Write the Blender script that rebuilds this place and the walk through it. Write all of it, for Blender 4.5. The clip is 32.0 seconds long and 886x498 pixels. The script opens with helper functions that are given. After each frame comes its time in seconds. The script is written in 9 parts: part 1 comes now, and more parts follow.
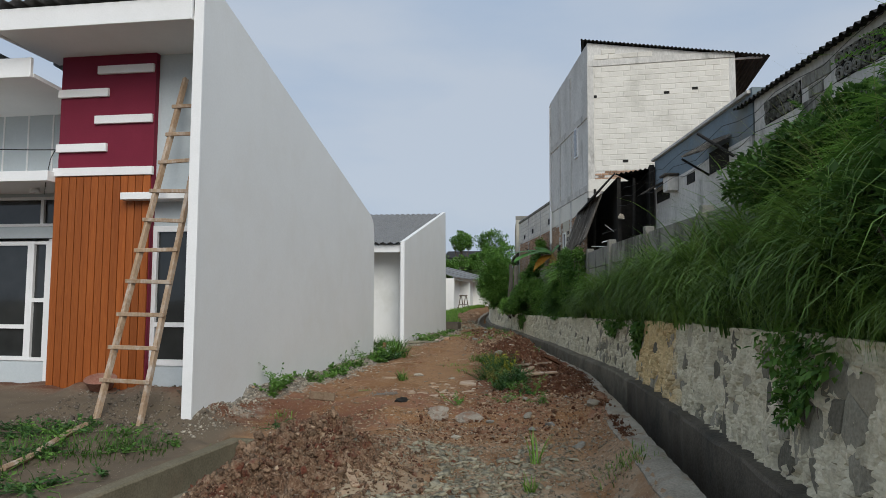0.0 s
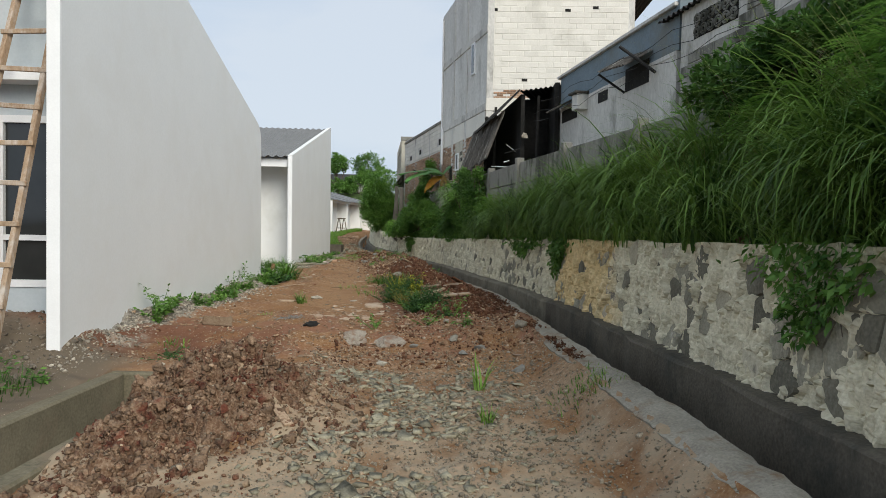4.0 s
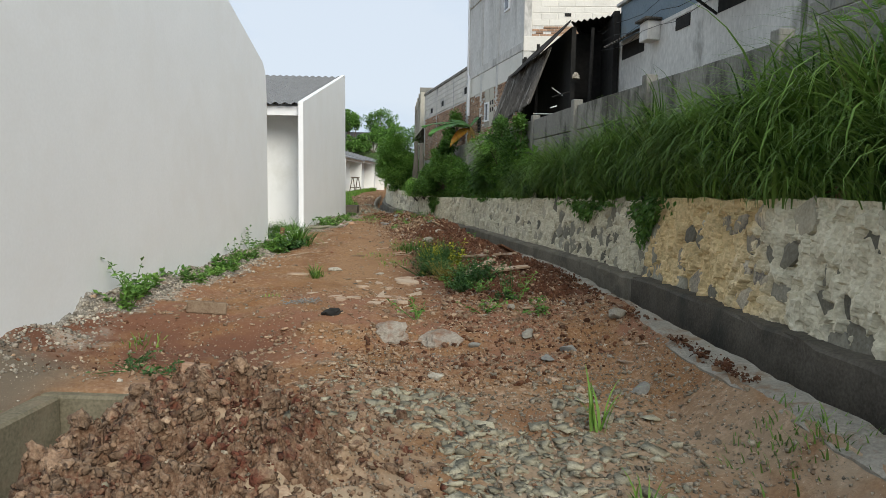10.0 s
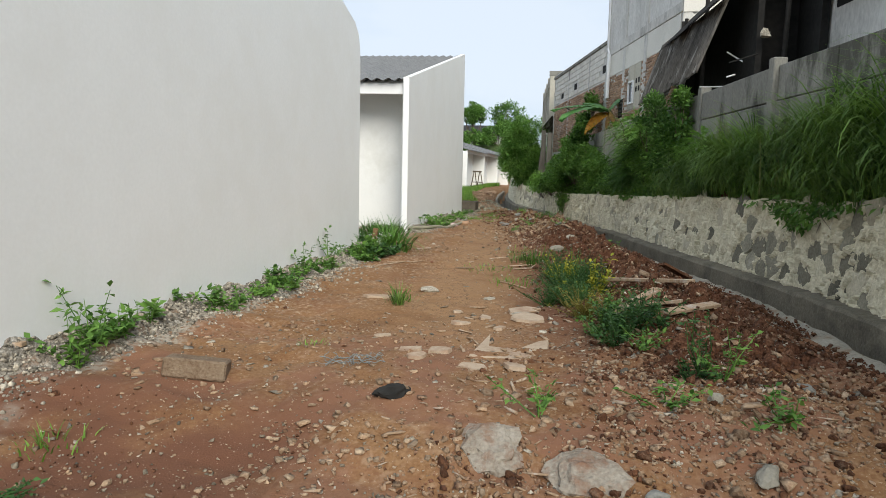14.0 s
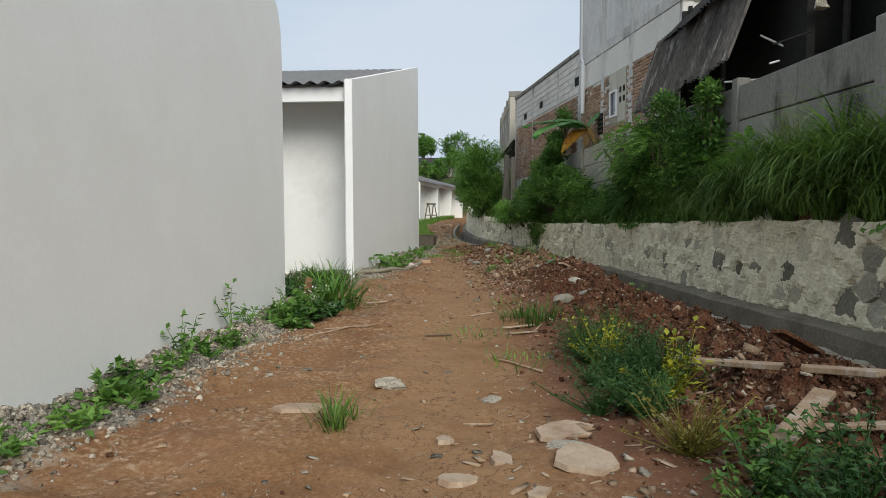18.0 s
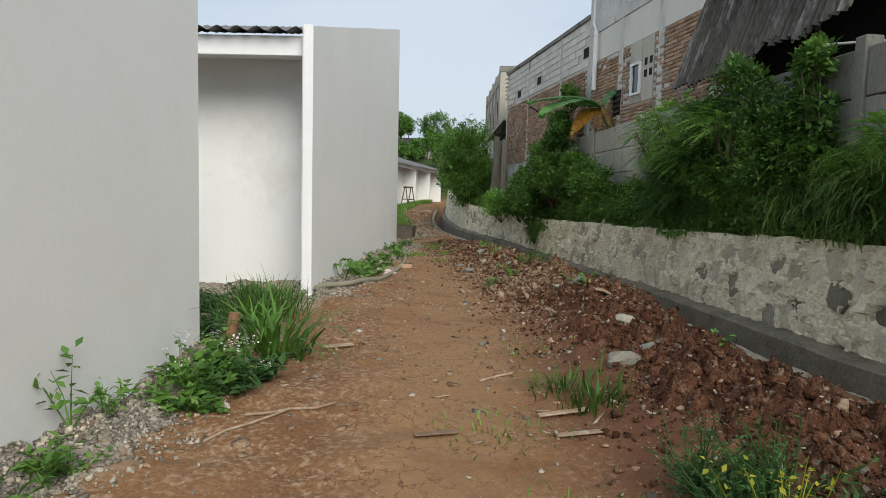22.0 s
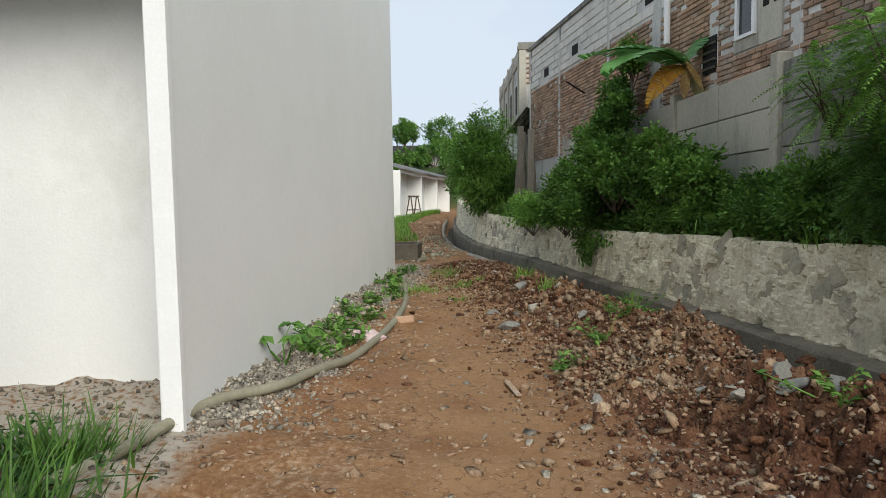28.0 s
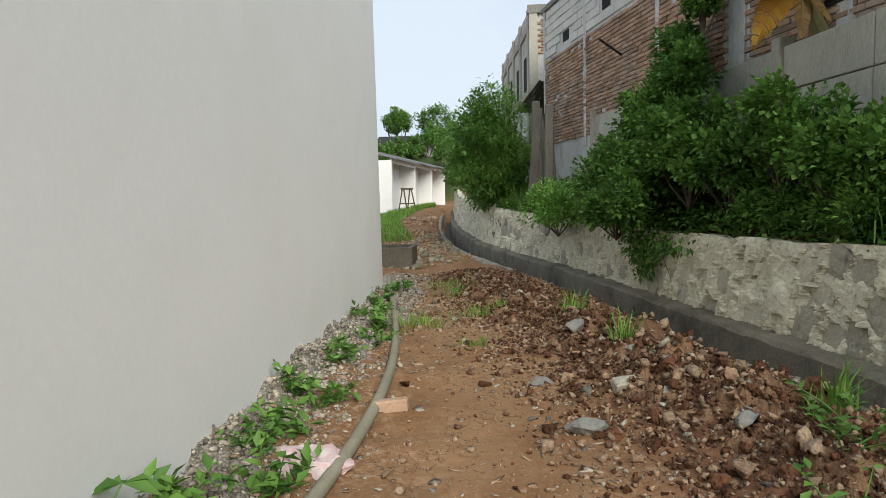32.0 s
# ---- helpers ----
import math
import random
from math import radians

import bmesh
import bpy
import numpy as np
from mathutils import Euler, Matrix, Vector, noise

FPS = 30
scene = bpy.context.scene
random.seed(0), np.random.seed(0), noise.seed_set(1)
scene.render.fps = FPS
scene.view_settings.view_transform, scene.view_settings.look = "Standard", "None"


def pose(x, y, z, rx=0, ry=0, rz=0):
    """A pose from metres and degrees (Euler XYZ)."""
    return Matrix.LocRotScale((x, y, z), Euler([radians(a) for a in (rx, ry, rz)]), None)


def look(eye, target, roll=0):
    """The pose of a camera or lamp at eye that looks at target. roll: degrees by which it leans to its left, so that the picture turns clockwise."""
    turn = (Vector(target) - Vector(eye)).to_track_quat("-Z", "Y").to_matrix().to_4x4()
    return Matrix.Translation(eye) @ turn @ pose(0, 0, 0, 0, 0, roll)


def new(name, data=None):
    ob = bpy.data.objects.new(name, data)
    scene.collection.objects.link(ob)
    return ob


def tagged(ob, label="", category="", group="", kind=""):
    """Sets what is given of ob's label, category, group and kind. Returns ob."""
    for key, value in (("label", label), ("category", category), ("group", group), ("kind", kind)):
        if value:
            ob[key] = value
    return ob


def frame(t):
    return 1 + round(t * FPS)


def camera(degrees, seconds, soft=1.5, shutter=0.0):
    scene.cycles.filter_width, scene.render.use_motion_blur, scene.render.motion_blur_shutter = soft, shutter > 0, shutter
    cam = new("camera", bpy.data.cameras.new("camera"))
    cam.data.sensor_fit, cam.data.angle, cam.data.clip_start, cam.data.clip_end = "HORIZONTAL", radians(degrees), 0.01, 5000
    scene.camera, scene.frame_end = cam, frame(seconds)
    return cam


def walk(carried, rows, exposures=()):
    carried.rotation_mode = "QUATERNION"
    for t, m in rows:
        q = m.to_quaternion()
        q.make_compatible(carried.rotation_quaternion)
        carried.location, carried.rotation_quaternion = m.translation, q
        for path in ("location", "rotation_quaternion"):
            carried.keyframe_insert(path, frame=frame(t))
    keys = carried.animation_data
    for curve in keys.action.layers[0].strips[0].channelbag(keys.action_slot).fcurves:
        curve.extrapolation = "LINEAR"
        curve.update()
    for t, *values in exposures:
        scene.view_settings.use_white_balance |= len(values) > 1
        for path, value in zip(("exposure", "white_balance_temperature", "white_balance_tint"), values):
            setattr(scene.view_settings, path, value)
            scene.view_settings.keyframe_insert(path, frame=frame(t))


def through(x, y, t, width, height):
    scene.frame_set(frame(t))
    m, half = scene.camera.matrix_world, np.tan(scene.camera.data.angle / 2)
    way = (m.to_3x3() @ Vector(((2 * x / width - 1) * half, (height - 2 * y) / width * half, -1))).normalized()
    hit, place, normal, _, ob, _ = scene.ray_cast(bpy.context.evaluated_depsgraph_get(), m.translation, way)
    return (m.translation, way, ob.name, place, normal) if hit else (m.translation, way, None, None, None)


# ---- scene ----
cam = camera(66.6, 32.0, soft=0.7)
PATH = [
    (0, (1.185, -1.251, 1.388), (0.745, 0.694, 1.537), 0.3),
    (0.5, (1.128, -1.154, 1.351), (0.784, 0.815, 1.42), 1.5),
    (1, (0.909, -1.092, 1.316), (0.749, 0.901, 1.368), 1.7),
    (1.5, (0.72, -1.044, 1.305), (0.612, 0.953, 1.302), 0.9),
    (2, (0.648, -0.976, 1.303), (0.504, 1.017, 1.238), 1.4),
    (2.5, (0.631, -0.782, 1.276), (0.458, 1.209, 1.222), 0.4),
    (4.5, (0.217, -0.212, 1.211), (0.178, 1.787, 1.143), 1.3),
    (5, (0.184, -0.061, 1.209), (0.045, 1.933, 1.153), 1.1),
    (5.5, (0.198, 0.147, 1.226), (0.007, 2.137, 1.179), 0.8),
    (6, (0.193, 0.315, 1.204), (-0.036, 2.301, 1.15), 1.9),
    (6.5, (0.127, 0.491, 1.185), (-0.021, 2.484, 1.108), 2.6),
    (7, (-0.017, 0.725, 1.184), (-0.097, 2.722, 1.108), 1.8),
    (7.5, (-0.08, 0.908, 1.18), (-0.17, 2.904, 1.101), 1.2),
    (8, (-0.074, 1.236, 1.168), (-0.201, 3.23, 1.076), 1.2),
    (8.5, (-0.096, 1.457, 1.163), (-0.276, 3.443, 1.014), 2.3),
    (9, (-0.225, 1.703, 1.152), (-0.402, 3.687, 0.973), 3.2),
    (9.5, (-0.321, 1.89, 1.142), (-0.402, 3.879, 0.95), 1.3),
    (10, (-0.325, 2.13, 1.142), (-0.415, 4.119, 0.958), 1.0),
    (10.5, (-0.301, 2.484, 1.113), (-0.466, 4.473, 0.981), 2.2),
    (11, (-0.397, 2.877, 1.085), (-0.547, 4.865, 0.935), 1.9),
    (11.5, (-0.463, 3.216, 1.093), (-0.578, 5.206, 0.925), 1.6),
    (12, (-0.426, 3.652, 1.09), (-0.531, 5.628, 0.797), 1.9),
    (12.5, (-0.545, 4.062, 1.134), (-0.629, 6.046, 0.893), 1.6),
    (13, (-0.621, 4.412, 1.153), (-0.762, 6.391, 0.905), 0.9),
    (13.5, (-0.596, 4.813, 1.128), (-0.96, 6.77, 0.931), 0.6),
    (15.5, (-0.839, 6.584, 1.027), (-1.357, 8.501, 0.795), 2.2),
    (16, (-0.936, 6.951, 1.023), (-1.436, 8.878, 0.837), 1.0),
    (16.5, (-1.057, 7.259, 1.035), (-1.505, 9.197, 0.83), 0.0),
    (17, (-1.139, 7.666, 1.021), (-1.62, 9.604, 0.894), -0.4),
    (17.5, (-1.267, 8.007, 1.005), (-1.816, 9.922, 0.824), 1.1),
    (18, (-1.46, 8.402, 0.998), (-1.773, 10.375, 0.896), 0.1),
    (18.5, (-1.601, 8.806, 1.013), (-1.928, 10.772, 0.846), -0.8),
    (19, (-1.718, 9.171, 1.079), (-2.124, 11.11, 0.805), 1.2),
    (19.5, (-1.907, 9.463, 1.113), (-2.173, 11.435, 0.917), 0.9),
    (20, (-2.03, 9.735, 1.159), (-2.155, 11.719, 0.938), -1.4),
    (20.5, (-2.019, 10.097, 1.194), (-2.179, 12.083, 1.012), -0.4),
    (21, (-2.06, 10.474, 1.182), (-2.242, 12.462, 1.069), 0.7),
    (21.5, (-2.12, 10.801, 1.192), (-2.253, 12.79, 1.024), -0.7),
    (22, (-2.094, 11.178, 1.213), (-2.329, 13.158, 1.057), 1.7),
    (22.5, (-2.14, 11.518, 1.188), (-2.274, 13.51, 1.068), 1.0),
    (23, (-2.222, 11.917, 1.164), (-2.274, 13.905, 0.949), 0.1),
    (23.5, (-2.221, 12.339, 1.166), (-2.377, 14.312, 0.884), 2.5),
    (24, (-2.316, 12.776, 1.154), (-2.442, 14.763, 0.974), 2.0),
    (24.5, (-2.402, 13.18, 1.15), (-2.501, 15.169, 0.962), 0.2),
    (25, (-2.461, 13.628, 1.157), (-2.657, 15.607, 0.945), 2.0),
    (25.5, (-2.641, 14.023, 1.166), (-2.695, 16.019, 1.045), -0.3),
    (27.5, (-2.751, 15.38, 1.173), (-2.885, 17.368, 1.003), -1.6),
    (28, (-2.762, 15.804, 1.174), (-3.026, 17.783, 1.046), -0.5),
    (28.5, (-2.857, 16.199, 1.156), (-2.93, 18.194, 1.039), -1.5),
    (29, (-2.909, 16.602, 1.165), (-2.965, 18.598, 1.059), -1.5),
    (29.5, (-2.977, 16.968, 1.172), (-3.187, 18.955, 1.069), 1.5),
    (30, (-3.096, 17.391, 1.175), (-3.227, 19.384, 1.066), -0.5),
    (30.5, (-3.147, 17.758, 1.161), (-3.301, 19.748, 1.033), -0.7),
    (31, (-3.19, 18.145, 1.178), (-3.451, 20.121, 1.016), 2.0),
    (31.5, (-3.295, 18.496, 1.189), (-3.469, 20.482, 1.028), -0.0),
    (32, (-3.296, 18.906, 1.206), (-3.543, 20.885, 1.055), -1.2),
]
EXPOSURES = [(0, -0.03, 6230, 9), (1, 0.0, 6300, 9), (2, 0.33, 6420, 8), (3.5, 0.36, 6450, 8), (6, 0.44, 6450, 8), (9, 0.46, 6450, 8), (11, 0.53, 6450, 8), (13, 0.64, 6450, 8), (16, 0.46, 6450, 8), (19, 0.3, 6450, 8), (21, 0.4, 6450, 8), (23, 0.33, 6450, 8), (24, 0.52, 6450, 8), (25, 0.42, 6450, 8), (32, 0.58, 6450, 8)]
walk(cam, [(t, look(eye, target, roll)) for t, eye, target, roll in PATH], EXPOSURES)

# ---- sky and light: a bright, hazy overcast afternoon ----
world = bpy.data.worlds.new("sky")
world.use_nodes = True
scene.world = world
wn, wl = world.node_tree.nodes, world.node_tree.links
wn.clear()
sky = wn.new("ShaderNodeTexSky")
sky.sky_type, sky.sun_disc = "NISHITA", False
sky.sun_elevation, sky.sun_rotation = radians(33), radians(151)
sky.dust_density, sky.ozone_density, sky.air_density = 3.0, 1.5, 1.0
wco = wn.new("ShaderNodeTexCoord")
wmap = wn.new("ShaderNodeMapping")
wmap.inputs["Scale"].default_value = (1.0, 1.0, 3.2)
cloud = wn.new("ShaderNodeTexNoise")
cloud.inputs["Scale"].default_value, cloud.inputs["Detail"].default_value = 1.6, 6.0
cramp = wn.new("ShaderNodeValToRGB")
cramp.color_ramp.elements[0].position, cramp.color_ramp.elements[1].position = 0.34, 0.62
cramp.color_ramp.elements[0].color = (5.3, 6.7, 8.7, 1)
cramp.color_ramp.elements[1].color = (7.5, 8.2, 9.2, 1)
wmix = wn.new("ShaderNodeMixRGB")
wmix.inputs[0].default_value = 0.86
wbg = wn.new("ShaderNodeBackground")
wbg.inputs["Strength"].default_value = 0.076
wout = wn.new("ShaderNodeOutputWorld")
wl.new(wco.outputs["Generated"], wmap.inputs["Vector"])
wl.new(wmap.outputs["Vector"], cloud.inputs["Vector"])
wl.new(cloud.outputs["Fac"], cramp.inputs["Fac"])
wl.new(sky.outputs["Color"], wmix.inputs[1])
wl.new(cramp.outputs["Color"], wmix.inputs[2])
wl.new(wmix.outputs["Color"], wbg.inputs["Color"])
wl.new(wbg.outputs["Background"], wout.inputs["Surface"])

sun_data = bpy.data.lights.new("sun", "SUN")
sun_data.energy, sun_data.angle, sun_data.color = 2.5, radians(38), (1.0, 0.955, 0.88)
sun = new("sun", sun_data)
sun.matrix_world = look((11, -20, 15), (0, 0, 0))

# ---- materials ----
def material(name, stops, scale=3.0, fine=60.0, rough=0.9, bump=0.3, bump_scale=40.0, stain=None, stain_scale=0.7,
             stain_lo=0.5, stain_hi=0.7, spec=0.25, vary=0.0, metal=0.0, stretch=(1, 1, 1), distance=0.02):
    """A surface of two or three colours mixed by coarse and fine noise, with stains, fine relief and a random tint per object."""
    m = bpy.data.materials.new(name)
    m.use_nodes = True
    n, l = m.node_tree.nodes, m.node_tree.links
    bsdf = n["Principled BSDF"]
    co = n.new("ShaderNodeTexCoord")
    mp = n.new("ShaderNodeMapping")
    mp.inputs["Scale"].default_value = stretch
    geo = n.new("ShaderNodeNewGeometry")
    l.new(geo.outputs["Position"], mp.inputs["Vector"])
    big = n.new("ShaderNodeTexNoise")
    big.inputs["Scale"].default_value, big.inputs["Detail"].default_value, big.inputs["Roughness"].default_value = scale, 5.0, 0.65
    small = n.new("ShaderNodeTexNoise")
    small.inputs["Scale"].default_value, small.inputs["Detail"].default_value = fine, 3.0
    l.new(mp.outputs["Vector"], big.inputs["Vector"])
    l.new(mp.outputs["Vector"], small.inputs["Vector"])
    add = n.new("ShaderNodeMath")
    add.operation = "MULTIPLY_ADD"
    add.inputs[1].default_value, add.inputs[2].default_value = 0.45, 0.0
    l.new(small.outputs["Fac"], add.inputs[0])
    add2 = n.new("ShaderNodeMath")
    add2.operation = "MULTIPLY_ADD"
    add2.inputs[1].default_value = 0.55
    l.new(big.outputs["Fac"], add2.inputs[0])
    l.new(add.outputs[0], add2.inputs[2])
    ramp = n.new("ShaderNodeValToRGB")
    ramp.color_ramp.elements[0].position, ramp.color_ramp.elements[1].position = 0.36, 0.64
    ramp.color_ramp.elements[0].color = (*stops[0], 1)
    ramp.color_ramp.elements[1].color = (*stops[-1], 1)
    if len(stops) == 3:
        ramp.color_ramp.elements.new(0.5).color = (*stops[1], 1)
    l.new(add2.outputs[0], ramp.inputs["Fac"])
    out = ramp.outputs["Color"]
    if stain:
        sn = n.new("ShaderNodeTexNoise")
        sn.inputs["Scale"].default_value, sn.inputs["Detail"].default_value, sn.inputs["Roughness"].default_value = stain_scale, 6.0, 0.7
        l.new(mp.outputs["Vector"], sn.inputs["Vector"])
        sr = n.new("ShaderNodeMapRange")
        sr.inputs["From Min"].default_value, sr.inputs["From Max"].default_value = stain_lo, stain_hi
        l.new(sn.outputs["Fac"], sr.inputs["Value"])
        mx = n.new("ShaderNodeMixRGB")
        mx.inputs[2].default_value = (*stain, 1)
        l.new(sr.outputs["Result"], mx.inputs[0])
        l.new(out, mx.inputs[1])
        out = mx.outputs["Color"]
    if vary:
        info = n.new("ShaderNodeObjectInfo")
        isl = n.new("ShaderNodeMath")
        isl.operation = "ADD"
        l.new(info.outputs["Random"], isl.inputs[0])
        l.new(geo.outputs["Random Per Island"], isl.inputs[1])
        fr = n.new("ShaderNodeMath")
        fr.operation = "FRACT"
        l.new(isl.outputs[0], fr.inputs[0])
        vr = n.new("ShaderNodeMapRange")
        vr.inputs["To Min"].default_value, vr.inputs["To Max"].default_value = 1 - vary, 1 + vary
        l.new(fr.outputs[0], vr.inputs["Value"])
        hs = n.new("ShaderNodeHueSaturation")
        l.new(vr.outputs["Result"], hs.inputs["Value"])
        l.new(out, hs.inputs["Color"])
        out = hs.outputs["Color"]
    l.new(out, bsdf.inputs["Base Color"])
    bsdf.inputs["Roughness"].default_value = rough
    bsdf.inputs["Metallic"].default_value = metal
    bsdf.inputs["Specular IOR Level"].default_value = spec
    if bump:
        bn = n.new("ShaderNodeTexNoise")
        bn.inputs["Scale"].default_value, bn.inputs["Detail"].default_value = bump_scale, 6.0
        l.new(mp.outputs["Vector"], bn.inputs["Vector"])
        bp = n.new("ShaderNodeBump")
        bp.inputs["Strength"].default_value, bp.inputs["Distance"].default_value = bump, distance
        l.new(bn.outputs["Fac"], bp.inputs["Height"])
        l.new(bp.outputs["Normal"], bsdf.inputs["Normal"])
    return m


def leaf_material(name, dark, light, rough=0.55, through=0.25):
    m = bpy.data.materials.new(name)
    m.use_nodes = True
    n, l = m.node_tree.nodes, m.node_tree.links
    bsdf, out = n["Principled BSDF"], n["Material Output"]
    geo = n.new("ShaderNodeNewGeometry")
    nz = n.new("ShaderNodeTexNoise")
    nz.inputs["Scale"].default_value, nz.inputs["Detail"].default_value = 1.3, 4.0
    l.new(geo.outputs["Position"], nz.inputs["Vector"])
    ad = n.new("ShaderNodeMath")
    ad.operation = "MULTIPLY_ADD"
    ad.inputs[1].default_value = 0.45
    l.new(geo.outputs["Random Per Island"], ad.inputs[0])
    l.new(nz.outputs["Fac"], ad.inputs[2])
    rp = n.new("ShaderNodeValToRGB")
    rp.color_ramp.elements[0].position, rp.color_ramp.elements[1].position = 0.4, 0.98
    rp.color_ramp.elements[0].color, rp.color_ramp.elements[1].color = (*dark, 1), (*light, 1)
    l.new(ad.outputs[0], rp.inputs["Fac"])
    l.new(rp.outputs["Color"], bsdf.inputs["Base Color"])
    bsdf.inputs["Roughness"].default_value = rough
    bsdf.inputs["Specular IOR Level"].default_value = 0.3
    tr = n.new("ShaderNodeBsdfTranslucent")
    l.new(rp.outputs["Color"], tr.inputs["Color"])
    mx = n.new("ShaderNodeMixShader")
    mx.inputs[0].default_value = through
    l.new(bsdf.outputs[0], mx.inputs[1])
    l.new(tr.outputs[0], mx.inputs[2])
    l.new(mx.outputs[0], out.inputs["Surface"])
    return m


PAINT_GREY = material("grey_wall_paint", [(0.72, 0.725, 0.71), (0.76, 0.765, 0.75)], 0.9, 30, 0.85, 0.04, 55, stain=(0.70, 0.695, 0.665), stain_scale=0.8, stain_lo=0.48, stain_hi=0.8)
PAINT_COOL = material("cool_grey_wall_paint", [(0.47, 0.52, 0.535), (0.53, 0.575, 0.59)], 0.9, 30, 0.85, 0.1, 50)
PAINT_WHITE = material("white_wall_paint", [(0.745, 0.74, 0.705), (0.795, 0.79, 0.755)], 1.5, 40, 0.8, 0.12, 50, stain=(0.60, 0.59, 0.53), stain_scale=0.8, stain_lo=0.55, stain_hi=0.9)
TRIM_WHITE = material("white_trim_paint", [(0.76, 0.76, 0.75), (0.82, 0.82, 0.81)], 2.0, 50, 0.7, 0.08, 40)
PAINT_RED = material("dark_red_paint", [(0.15, 0.014, 0.032), (0.18, 0.018, 0.04)], 2.0, 60, 0.75, 0.1, 60)
WOOD_PANEL = material("orange_brown_wood", [(0.24, 0.062, 0.012), (0.34, 0.10, 0.022)], 1.2, 14, 0.5, 0.15, 30, vary=0.14, stretch=(6, 6, 0.5))
LADDER_WOOD = material("weathered_wood", [(0.26, 0.17, 0.10), (0.42, 0.31, 0.21)], 3.0, 25, 0.8, 0.3, 30, vary=0.12, stretch=(2, 2, 1), stain=(0.5, 0.44, 0.38), stain_scale=4.0)
GLASS_DARK = material("dark_window_glass", [(0.02, 0.022, 0.022), (0.035, 0.037, 0.036)], 0.7, 3, 0.06, 0.0, spec=0.6)
# grey-green base colour stands in for the pale wall reflected in the pane
GLASS_REFLECTING = material("glass_with_painted_reflection", [(0.11, 0.125, 0.115), (0.15, 0.165, 0.15)], 0.7, 3, 0.08, 0.0, spec=0.6)
CONCRETE = material("grey_concrete", [(0.215, 0.20, 0.175), (0.345, 0.32, 0.28)], 2.0, 50, 0.95, 0.35, 35, stain=(0.11, 0.105, 0.09), stain_scale=1.4)
CONCRETE_DARK = material("stained_dark_concrete", [(0.068, 0.058, 0.044), (0.145, 0.125, 0.095)], 1.6, 40, 0.8, 0.35, 30, stain=(0.04, 0.04, 0.033), stain_scale=1.2)
FENCE_CONC = material("precast_fence_concrete", [(0.19, 0.185, 0.16), (0.30, 0.29, 0.255)], 1.3, 45, 0.95, 0.25, 40, stain=(0.085, 0.083, 0.068), stain_scale=1.3, stain_lo=0.5, stain_hi=0.62, stretch=(1, 1, 0.4), vary=0.12)
FENCE_FAR = material("paler_fence_concrete", [(0.35, 0.325, 0.265), (0.50, 0.47, 0.39)], 1.3, 45, 0.95, 0.25, 40, stain=(0.17, 0.16, 0.135), stain_scale=1.1, stain_lo=0.52, stain_hi=0.75, stretch=(1, 1, 0.4), vary=0.12)
MORTAR = material("pale_wall_mortar", [(0.46, 0.41, 0.285), (0.65, 0.59, 0.43), (0.78, 0.72, 0.55)], 4.5, 34, 0.97, 0.5, 70, stain=(0.30, 0.27, 0.19), stain_scale=1.5, stain_lo=0.58, stain_hi=0.74, distance=0.014)
STONE_SANDY = material("mortar_smeared_stone", [(0.30, 0.265, 0.20), (0.52, 0.45, 0.33)], 4.0, 30, 0.95, 0.8, 30, vary=0.3, distance=0.02, stain=(0.17, 0.155, 0.13), stain_scale=6.0, stain_lo=0.55, stain_hi=0.62)
# an older stretch of the wall was laid in sandy mortar
mn, ml = MORTAR.node_tree.nodes, MORTAR.node_tree.links
mg, msep, mnz = mn.new("ShaderNodeNewGeometry"), mn.new("ShaderNodeSeparateXYZ"), mn.new("ShaderNodeTexNoise")
mnz.inputs["Scale"].default_value, mnz.inputs["Detail"].default_value = 1.1, 6.0
ml.new(mg.outputs["Position"], msep.inputs[0])
ml.new(mg.outputs["Position"], mnz.inputs["Vector"])
mwob = mn.new("ShaderNodeMath")
mwob.operation = "MULTIPLY_ADD"
mwob.inputs[1].default_value = 4.0
ml.new(mnz.outputs["Fac"], mwob.inputs[0])
ml.new(msep.outputs["Y"], mwob.inputs[2])
lo_r, hi_r = mn.new("ShaderNodeMapRange"), mn.new("ShaderNodeMapRange")
lo_r.inputs["From Min"].default_value, lo_r.inputs["From Max"].default_value = 9.6, 10.5
hi_r.inputs["From Min"].default_value, hi_r.inputs["From Max"].default_value = 10.84, 10.80
ml.new(mwob.outputs[0], lo_r.inputs["Value"])
ml.new(msep.outputs["Y"], hi_r.inputs["Value"])
mboth = mn.new("ShaderNodeMath")
mboth.operation = "MULTIPLY"
ml.new(lo_r.outputs["Result"], mboth.inputs[0])
ml.new(hi_r.outputs["Result"], mboth.inputs[1])
mtint = mn.new("ShaderNodeMixRGB")
mtint.blend_type = "MULTIPLY"
mtint.inputs[2].default_value = (1.10, 0.93, 0.68, 1)
mbsdf = mn["Principled BSDF"]
ml.new(mboth.outputs[0], mtint.inputs[0])
ml.new(mbsdf.inputs["Base Color"].links[0].from_socket, mtint.inputs[1])
ml.new(mtint.outputs["Color"], mbsdf.inputs["Base Color"])
STONE_PALE = material("mortar_washed_stone", [(0.37, 0.335, 0.245), (0.54, 0.49, 0.37)], 3.5, 40, 0.95, 0.6, 22, vary=0.3, stain=(0.20, 0.18, 0.142), stain_scale=5.0, stain_lo=0.58, stain_hi=0.68, distance=0.03)
STONE = material("grey_rubble_stone", [(0.175, 0.162, 0.122), (0.32, 0.297, 0.228)], 3.5, 40, 0.92, 0.6, 22, vary=0.45, stain=(0.42, 0.385, 0.32), stain_scale=4.5, stain_lo=0.60, stain_hi=0.72, distance=0.03)
